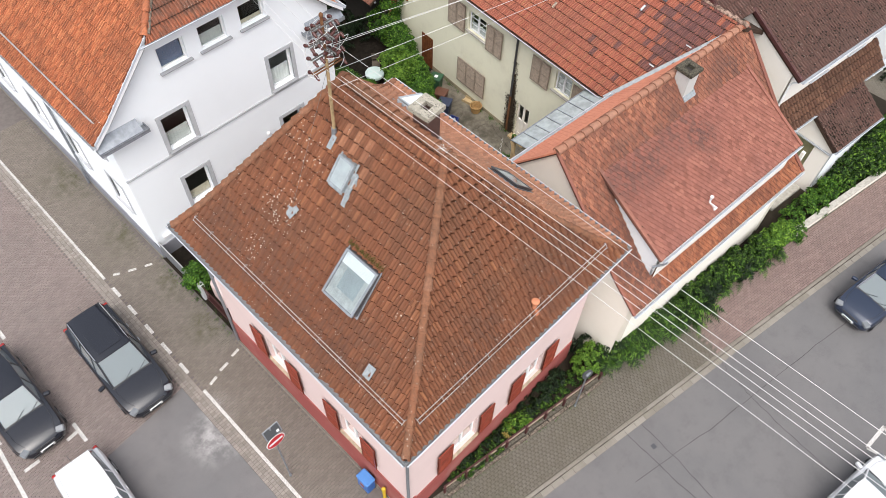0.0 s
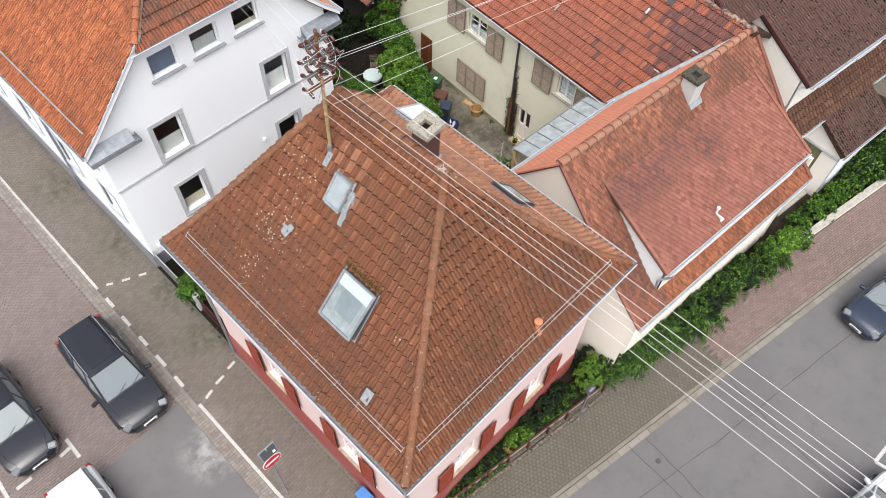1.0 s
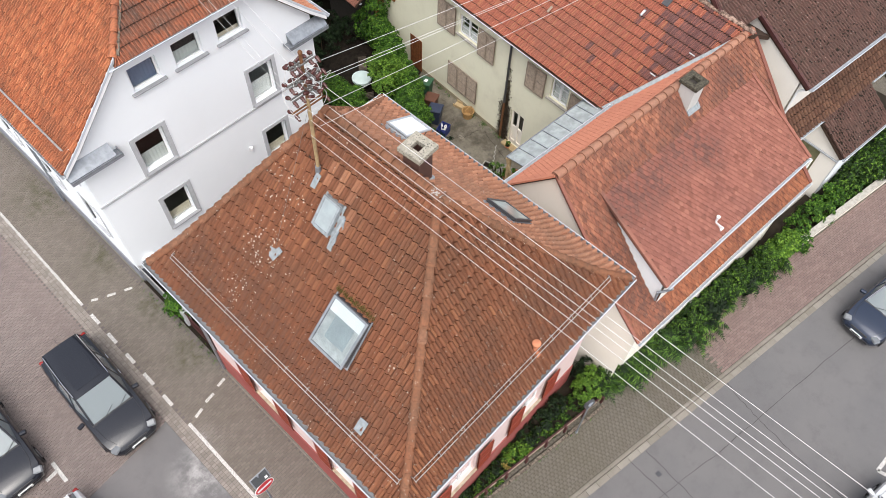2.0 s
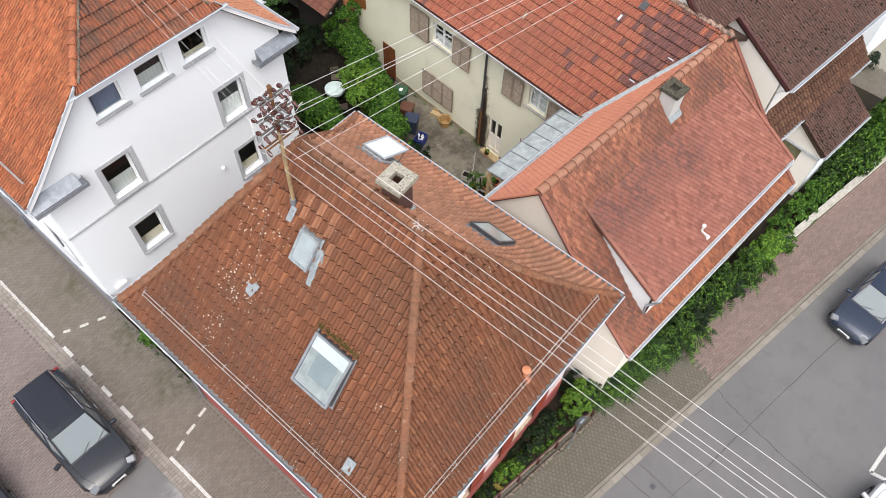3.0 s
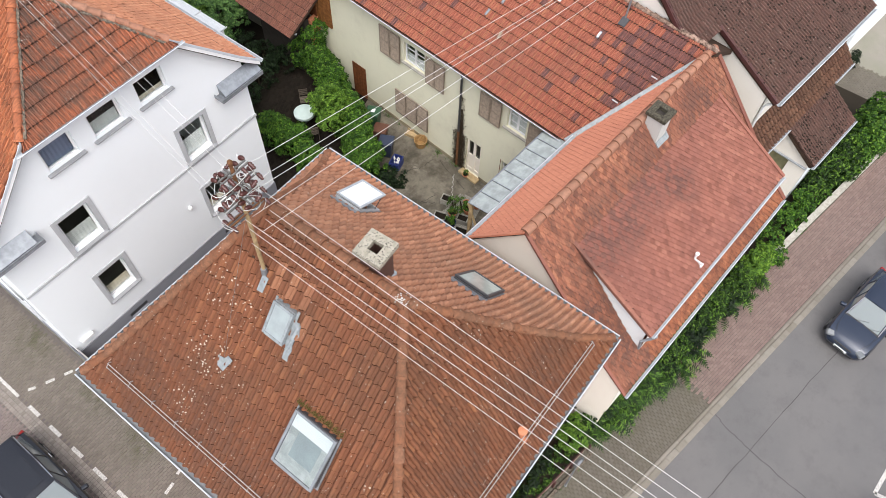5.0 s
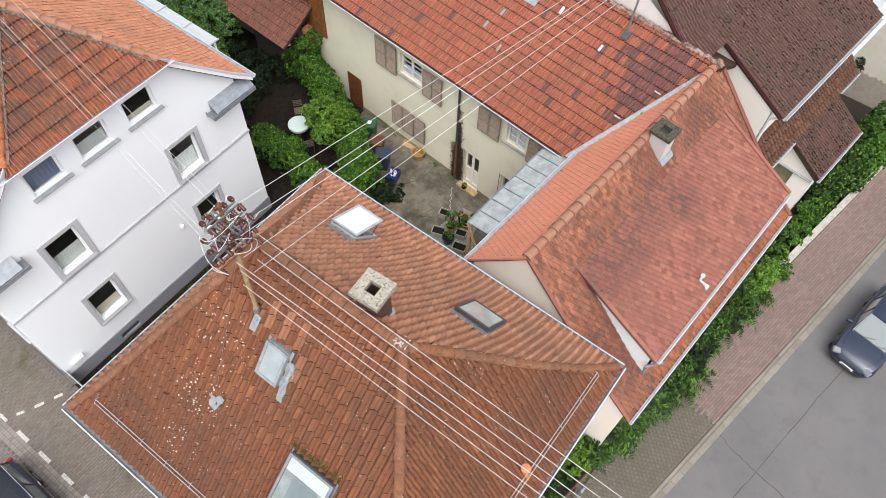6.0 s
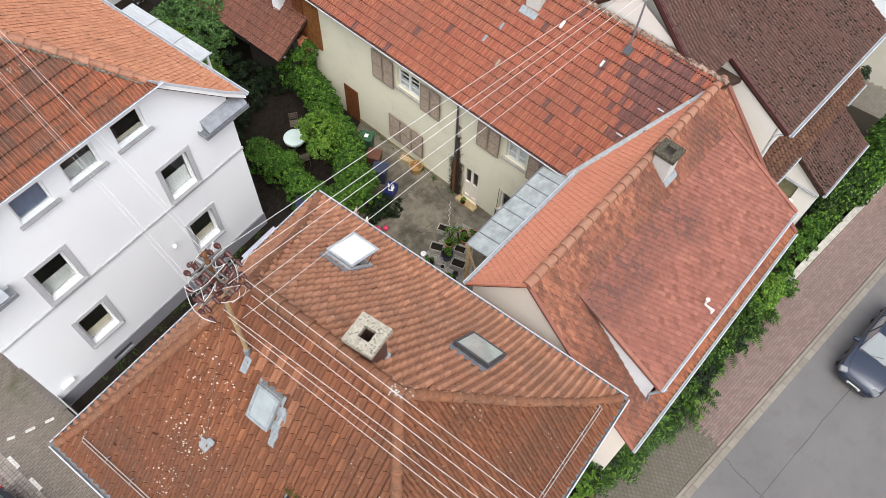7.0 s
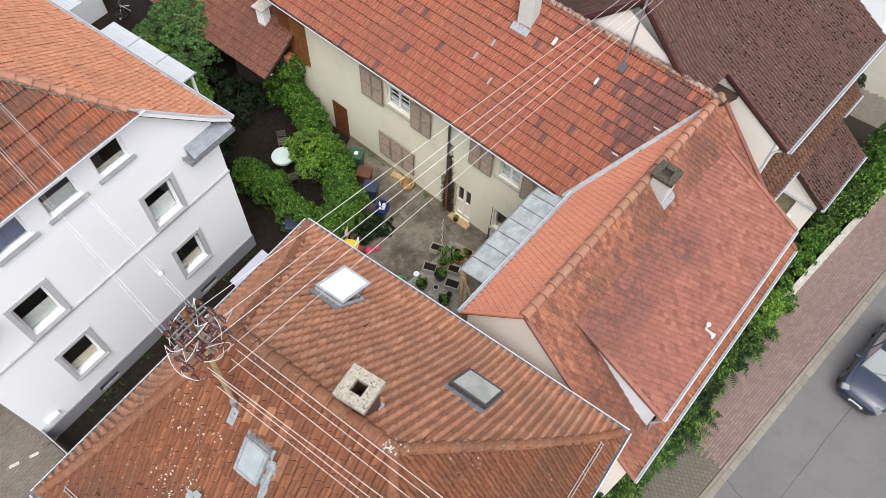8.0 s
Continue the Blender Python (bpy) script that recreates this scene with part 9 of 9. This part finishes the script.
for x, y, r in ((12.9, 11.5, 0.16), (13.2, 11.3, 0.12)):
    ob = thing("ball", "pink toy ball on the yard concrete", "ball", (x, y, 0), "balls")
    part("skin", Geo().lathe((x, y, r), [(r * math.sin(a) + 1e-4, -r * math.cos(a)) for a in (0, 0.4, 0.8, 1.2, 1.57, 1.97, 2.37, 2.77, 3.14)], 16), M_PINKTOY, ob, smooth=True)
wc = thing("watering_can", "bright green plastic watering can", "watering can", (12.62, 9.72, 0))
part("body", Geo().lathe((12.62, 9.72, 0), [(0.001, 0.0), (0.13, 0.0), (0.12, 0.22), (0.06, 0.27), (0.001, 0.27)], 14), M_GREENTOY, wc, smooth=True)
part("spout", Geo().tube([(12.62, 9.82, 0.06), (12.55, 10.05, 0.28)], [0.03, 0.018], 7), M_GREENTOY, wc)
part("handle", Geo().tube([(12.68, 9.62, 0.22), (12.72, 9.5, 0.3), (12.7, 9.55, 0.06)], 0.014, 6), M_GREENTOY, wc)
gp = structure("gravel_bed", Geo().prism([(11.6, 8.9), (12.6, 9.45), (14.2, 9.2), (15.4, 9.0), (15.5, 8.1), (14.6, 7.9), (13.6, 7.2), (12.4, 6.9)], -0.05, 0.012), M_GRAVEL, "pale gravel bed with plant pots", "gravel bed")
g = Geo()
for k in range(2200):
    w, v = r3.random(), r3.random()
    p = Vector((lerp(11.9, 15.3, w), lerp(7.1 + 0.35 * w * 3.4, 9.3 - 0.1 * w, v), 0.014))
    if p.x < 12.8 and p.y > 8.9 + (p.x - 11.6) * 0.5:
        continue
    s = r3.uniform(0.012, 0.03)
    g.add([p + Vector((-s, -s, 0)), p + Vector((s, -s * 0.8, 0)), p + Vector((s * 0.9, s, 0)), p + Vector((-s * 0.8, s * 0.9, 0)), p + Vector((0, 0, s))], [(0, 1, 4), (1, 2, 4), (2, 3, 4), (3, 0, 4)])
tagged(part("pebbles", g, paving("mixed_pebbles", [(0.0, (0.2, 0.19, 0.16)), (0.5, (0.34, 0.32, 0.28)), (1.0, (0.5, 0.48, 0.43))]), gp, "loose pale pebbles"), kind="stuff")
trough(14.58, 9.35, 0.18, 0.26, 0.32, 15, "square weathered planter with dark soil")
trough(13.7, 9.05, 0.2, 0.27, 0.3, 20, "square weathered planter with dark soil")
trough(13.6, 7.9, 0.2, 0.29, 0.32, 15, "square weathered planter with dark soil")
trough(14.2, 8.25, 0.18, 0.24, 0.28, 15, "square weathered planter with dark soil")
for k, (x, y, r, h, mat, lab, pl) in enumerate(((12.9, 8.85, 0.22, 0.3, M_BLACKPLASTIC, "dark plastic pot with a leafy plant", M_LEAF), (12.85, 7.75, 0.22, 0.28, M_BLACKPLASTIC, "dark plastic pot with seedlings", M_LEAF_LIGHT), (13.65, 8.5, 0.24, 0.36, M_POTBLUE, "dark blue glazed pot with a bush", M_LEAF), (14.95, 8.6, 0.15, 0.26, M_TERRACOTTA, "terracotta pot on the gravel", None), (14.15, 8.75, 0.18, 0.3, M_TERRACOTTA, "terracotta pot with a plant", M_LEAF_LIGHT), (14.7, 8.35, 0.2, 0.32, M_TERRACOTTA, "terracotta pot with green leaves", M_LEAF), (13.2, 7.75, 0.11, 0.2, M_BLACKPLASTIC, "small dark plastic pot", None), (15.15, 8.2, 0.17, 0.28, M_TERRACOTTA, "terracotta pot with a plant", M_LEAF), (13.15, 8.35, 0.1, 0.18, M_GREYBLIND, "small grey pot on gravel", None))):
    pot(x, y, r, h, mat, lab, pl, 300 + k)
shrub("shrub", "tall thin potted bush in the yard", "shrub", [(14.25, 8.75, 0.75, 0.3, 0.3, 0.45), (14.55, 8.55, 0.55, 0.3, 0.3, 0.35)], 700, 0.04, M_LEAF, 331, "", 3)
dk = thing("lid", "round white lid lying on the concrete", "lid", (13.24, 9.37, 0))
part("disc", Geo().lathe((13.24, 9.37, 0.0), [(0.12, 0.0), (0.12, 0.02), (0.001, 0.03)], 18), M_UPVC, dk)
hose = thing("hose", "pale coiled hose across the yard concrete", "hose", (15.3, 9.6, 0))
pts = [(lerp(14.75, 15.95, k / 36) + 0.035 * math.sin(k * 0.9), lerp(9.25, 10.05, k / 36) - 0.04 * math.cos(k * 0.9), 0.02) for k in range(37)]
part("tube", Geo().tube(pts, 0.006, 5), M_LACE, hose)
# cracks in the yard concrete
cracks = thing("crack", "dark branching cracks across the yard concrete", "crack", (14, 10.8, 0))
rk = random.Random(31)
for x0, y0, x1, y1 in ((13.2, 10.4, 14.6, 10.0), (13.9, 10.25, 14.2, 9.7), (14.6, 11.9, 15.3, 11.5), (15.2, 11.4, 16.1, 11.3), (13.0, 11.3, 15.9, 12.6), (15.6, 9.2, 16.2, 11.0)):
    prev = Vector((x0, y0, 0.004))
    g = Geo()
    for k in range(1, 10):
        nxt = Vector((lerp(x0, x1, k / 9) + rk.uniform(-0.05, 0.05), lerp(y0, y1, k / 9) + rk.uniform(-0.05, 0.05), 0.004))
        g.tube([prev, nxt], rk.uniform(0.004, 0.011), 4)
        prev = nxt
    part("line", g, M_DARKROOM, cracks)
tb = thing("garden_table", "round garden table with a pale mint cloth", "table", (14.12, 17.12, 0))
part("tabletop", Geo().lathe((14.12, 17.12, 0.72), [(0.47, -0.12), (0.475, 0.0), (0.45, 0.015), (0.001, 0.02)], 22), M_TABLE, tb, smooth=True)
part("leg", Geo().cyl((14.12, 17.12, -0.02), (14.12, 17.12, 0.72), 0.04, n=8), M_DARKMETAL, tb)
part("foot", Geo().box(13.85, 17.08, -0.02, 14.39, 17.16, 0.03, 0.01), M_DARKMETAL, tb)
for x, y, a in ((14.85, 17.85, -40), (13.7, 16.2, 150), (15.0, 16.75, 0)):
    m = pose(x, y, 0, 0, 0, a)
    ob = thing("garden_chair", "folding garden chair of grey-brown slats", "chair", (x, y, 0), "garden chairs")
    for k in range(5):
        part("seat_slat", Geo(m).box(-0.2, -0.2 + k * 0.085, 0.43, 0.2, -0.135 + k * 0.085, 0.45, 0.006), M_SLAT, ob)
    for k in range(4):
        part("back_slat", Geo(m).box(-0.2, 0.22, 0.52 + k * 0.1, 0.2, 0.24, 0.58 + k * 0.1, 0.006), M_SLAT, ob)
    for s in (-0.19, 0.17):
        part("leg", Geo(m).box(s, -0.2, -0.02, s + 0.025, -0.17, 0.44, 0.004), M_SLAT, ob)
        part("leg", Geo(m).box(s, 0.2, -0.02, s + 0.025, 0.23, 0.9, 0.004), M_SLAT, ob)
tarp = thing("lean_to", "low lean-to with a pale lavender sheet roof", "lean-to", (9.2, 13.6, 0))
part("sheet", Geo().slab([(8.2, 12.9, 1.35), (9.9, 12.9, 1.35), (9.9, 14.1, 1.6), (8.2, 14.1, 1.6)], 0.03), plain("pale_lavender_sheet", (0.42, 0.43, 0.52), 0.5, vary=0.08), tarp)
for x, y in ((8.3, 13.0), (9.8, 13.0), (8.3, 14.0), (9.8, 14.0)):
    part("post", Geo().box(x - 0.03, y - 0.03, -0.02, x + 0.03, y + 0.03, 1.35 + (y - 12.9) * 0.2, 0.004), M_TIMBER, tarp)
# stepped yard details at the farmhouse door
st = thing("doorstep", "pale timber-edged doorstep below the yard door", "doorstep", (16.2, 9.4, 0))
part("slab", Geo(FAC_C).box(cs(9.95), -0.32, -0.02, cs(8.95), -0.01, 0.1, 0.015), M_TIMBER, st)
pot(16.15, 9.55, 0.12, 0.12, M_TERRACOTTA, "low pot of greenery on the doorstep", M_LEAF, 340, 0.1)
sh = thing("window_shutter", "dark brown shutter leaf standing open", "shutter", (16.2, 8.05, 0))
part("leaf", Geo(FAC_C @ pose(cs(8.0), 0, 0, 0, 0, -75)).box(-0.62, -0.04, 0.9, 0.0, 0.0, 2.25, 0.01), M_BROWNWOOD, sh)
part("bracket", Geo(FAC_C).box(cs(8.05), -0.06, 0.0, cs(8.0), 0.0, 0.92, 0.006), M_DARKMETAL, sh)
# dark wall stain along the farmhouse downpipe, built as a mat of leaf-shaped flakes
pipe_stain = thing("climbing_plant", "dark wall stain along the farmhouse downpipe, made of small flakes", "climber", (16.4, 10.2, 0))
rnd = random.Random(14)
g = Geo()
for k in range(5200):
    z = abs(rnd.gauss(1.2, 1.1))
    s = cs(10.25) + rnd.gauss(0.06, 0.15 if z < 2.2 else 0.07)
    p = FAC_C @ Vector((s, -0.02 - abs(rnd.gauss(0, 0.03)), min(z, 4.2)))
    leaf(g, p, (FAC_C.to_3x3() @ Vector((0, -1, 0))), 0.035, rnd)
tagged(part("creeper", g, M_BARK, pipe_stain, "small dark flakes that form the stain"), kind="stuff")
# bicycles and a white wall end in the far court
for x, y, a in ((16.3, 29.6, 30), (17.2, 28.6, 25)):
    m = pose(x, y, 0, 0, 0, a)
    b = thing("bicycle", "dark bicycle standing in the far court", "bicycle", (x, y, 0), "bicycles")
    for s in (-0.52, 0.52):
        ring = [(s + 0.33 * math.cos(t * 0.3927), 0, 0.34 + 0.33 * math.sin(t * 0.3927)) for t in range(17)]
        wh = part("wheel", Geo(m).tube(ring, 0.02, 5), M_TYRE, b)
        part("hub", Geo(m).cyl((s, -0.04, 0.34), (s, 0.04, 0.34), 0.04, n=8), M_STEEL, wh)
    part("frame", Geo(m).tube([(-0.52, 0, 0.34), (-0.05, 0, 0.32), (0.36, 0, 0.85), (-0.2, 0, 0.85), (-0.05, 0, 0.32)], 0.02, 6).tube([(0.36, 0, 0.95), (0.52, 0, 0.34)], 0.02, 6), M_DARKMETAL, b)
    part("saddle", Geo(m).box(-0.34, -0.07, 0.92, -0.1, 0.07, 0.99, 0.03), M_BLACKPLASTIC, b)
    part("handlebar", Geo(m).tube([(0.3, -0.27, 1.0), (0.38, 0, 1.0), (0.3, 0.27, 1.0)], 0.014, 6), M_STEEL, b)
tp = thing("tarpaulin", "blue tarpaulin over stored things in the court", "tarpaulin", (17.6, 29.6, 0))
part("cover", foliage([(17.7, 29.6, 0.4, 0.5, 0.7, 0.5)], 60, 0.25, 5), M_CRATEBLUE, tp)
ew = thing("garden_wall", "white rendered wall end in the far court", "wall", (15.4, 31.5, 0))
part("body", Geo().box(14.3, 30.6, -0.05, 16.0, 33.5, 1.9, 0.03), M_WHITE, ew)

# ---- neighbours at the edge of the view ----
nb = thing("house", "white house beyond the paved forecourt", "house", (38, 4, 0))
n_open = [(2.0, 3.1, 1.0, 2.3), (5.0, 6.1, 1.0, 2.3), (2.0, 3.1, 4.0, 5.3), (5.0, 6.1, 4.0, 5.3)]
FAC_N = fac(34.2, 8.5, -97)
wn = part("wall", wall_geo(FAC_N, [(0, -0.1), (9.2, -0.1), (9.2, 6.5), (0, 6.5)], n_open), M_WHITE, nb, "white rendered wall")
for o in n_open:
    window(wn, FAC_N, *o, 2, 0.12, M_TRIM)
part("wall", Geo(FAC_N).box(0.0, 0.36, -0.1, 9.2, 8.0, 6.4), M_WHITE, nb)
part("roof", Geo(FAC_N).slab([(-0.4, -0.4, 6.5), (9.6, -0.4, 6.5), (9.6, 4.2, 9.6), (-0.4, 4.2, 9.6)], 0.2), M_TILE_BROWN, nb, "dark brown roof")
fore = structure("forecourt", Geo().prism([(27.0, 4.0), (34.3, 3.0), (34.0, -4.8), (27.0, -3.6)], -0.2, 0.0), M_JOINT, "grey paved forecourt", "forecourt")
g = Geo()
lay_pavers(g, (28.4, -4.2, 0), (0.99, -0.12, 0), 34, 60, 0.14, 0.2, lambda x, y: 28.6 < x < 34.2 and -4.7 < y < 3.0, 0.014, seed=51)
tagged(part("pavers", g, M_PAVE_H, fore, "grey pavers"), kind="stuff")
bs = thing("shrub", "small clipped dark conifer by the white wall", "shrub", (33.6, -1.2, 0))
tagged(part("foliage", foliage([(33.6, -1.2, 0.45, 0.3, 0.3, 0.5)], 1500, 0.05, 60), M_LEAF_DARK, bs), kind="stuff")
# moss cushions on the brown roof
ms = thing("moss", "dark moss cushions scattered over brown tiles", "moss", sl_b.point(5, 3), "", "stuff")
rnd = random.Random(15)
g = Geo()
for sl, n, x0, x1, r0, r1 in ((sl_b, 1500, 0.0, 7.3, 0.1, 5.6), (sl_p2, 420, 2.4, 5.8, 0.05, 1.55)):
    for k in range(n):
        x, r = rnd.uniform(x0, x1), rnd.uniform(r0, r1)
        if noise.noise((x * 0.8, r * 0.8, 3.0)) < rnd.uniform(-0.5, 0.2):
            continue
        a, b, h = rnd.uniform(0.015, 0.05), rnd.uniform(0.02, 0.055), rnd.uniform(0.02, 0.045)
        g.m = sl.basis(x, r) @ pose(0, 0, 0.06, 0, 0, rnd.uniform(-40, 40))
        rim = [(a * rnd.uniform(0.6, 1.1) * math.cos(t * 0.8976), b * rnd.uniform(0.6, 1.1) * math.sin(t * 0.8976), 0) for t in range(7)]
        top = [(p[0] * 0.5, p[1] * 0.5, h) for p in rim]
        g.add(rim + top, [(t, (t + 1) % 7, 7 + (t + 1) % 7, 7 + t) for t in range(7)] + [tuple(range(7, 14))])
g.m = Matrix.Identity(4)
tagged(part("cushions", g, plain("black_brown_moss", (0.022, 0.018, 0.012), 0.95, vary=0.4, scale=20), ms), kind="stuff")


# bicycle leaning in the back court
def bicycle(label, x, y, turn, material):
    ob = thing("bicycle", label, "bicycle", (x, y, 0))
    m = pose(x, y, 0, 7, 0, turn)
    for hub in (-0.52, 0.52):
        ring = [(hub + 0.325 * math.cos(a), 0.0, 0.345 + 0.325 * math.sin(a)) for a in (math.tau * k / 24 for k in range(25))]
        wheel = part("wheel", Geo(m).tube([(hub + (px - hub) * 0.93, py, 0.345 + (pz - 0.345) * 0.93) for px, py, pz in ring], 0.009, 5), M_STEEL, ob, "thin steel rim")
        part("tyre", Geo(m).tube(ring, 0.02, 6), M_RUBBER_BIKE, wheel, "black rubber tyre", True)
        g = Geo(m)
        for k in range(14):
            a = math.tau * k / 14
            g.tube([(hub, 0.02 if k % 2 else -0.02, 0.345), (hub + 0.3 * math.cos(a), 0, 0.345 + 0.3 * math.sin(a))], 0.0025, 4)
        part("spokes", g, M_STEEL, wheel)
    for pts, r in (([(-0.36, 0, 0.86), (0.08, 0, 0.3), (0.26, 0, 0.82)], 0.017), ([(-0.34, 0, 0.8), (0.22, 0, 0.74)], 0.015), ([(-0.52, 0.05, 0.345), (-0.4, 0.04, 0.7), (-0.36, 0, 0.98)], 0.013), ([(0.52, 0.05, 0.345), (0.08, 0, 0.3)], 0.011), ([(0.52, 0.05, 0.345), (0.24, 0, 0.76)], 0.011)):
        part("tube", Geo(m).tube(pts, r, 6), material, ob, smooth=True)
    part("handlebar", Geo(m).tube([(-0.2, 0.28, 1.0), (-0.36, 0.2, 1.02), (-0.38, 0, 1.0), (-0.36, -0.2, 1.02), (-0.2, -0.28, 1.0)], 0.012, 6), M_STEEL, ob, "curved steel handlebar", True)
    part("saddle", Geo(m).lathe((0.28, 0, 0.86), [(0.11, 0.0), (0.12, 0.04), (0.06, 0.075), (0.001, 0.08)], 10), M_RUBBER_BIKE, ob, "black saddle", True)
    part("carrier", Geo(m).box(0.3, -0.07, 0.72, 0.8, 0.07, 0.74, 0.006), M_STEEL, ob)
    for side in (-1, 1):
        part("pannier", Geo(m).box(0.36, 0.15 * side - 0.07, 0.38, 0.72, 0.15 * side + 0.07, 0.76, 0.03), M_PANNIER, ob, "bright blue pannier bag")


M_PANNIER = plain("bright_blue_canvas", (0.03, 0.12, 0.38), 0.7, vary=0.2)
M_RUBBER_BIKE = plain("black_rubber", (0.012, 0.012, 0.012), 0.75, vary=0.2, bump=0.05)
bicycle("pale bicycle with blue bags leaning in the back court", 16.55, 29.35, -40, M_UPVC)
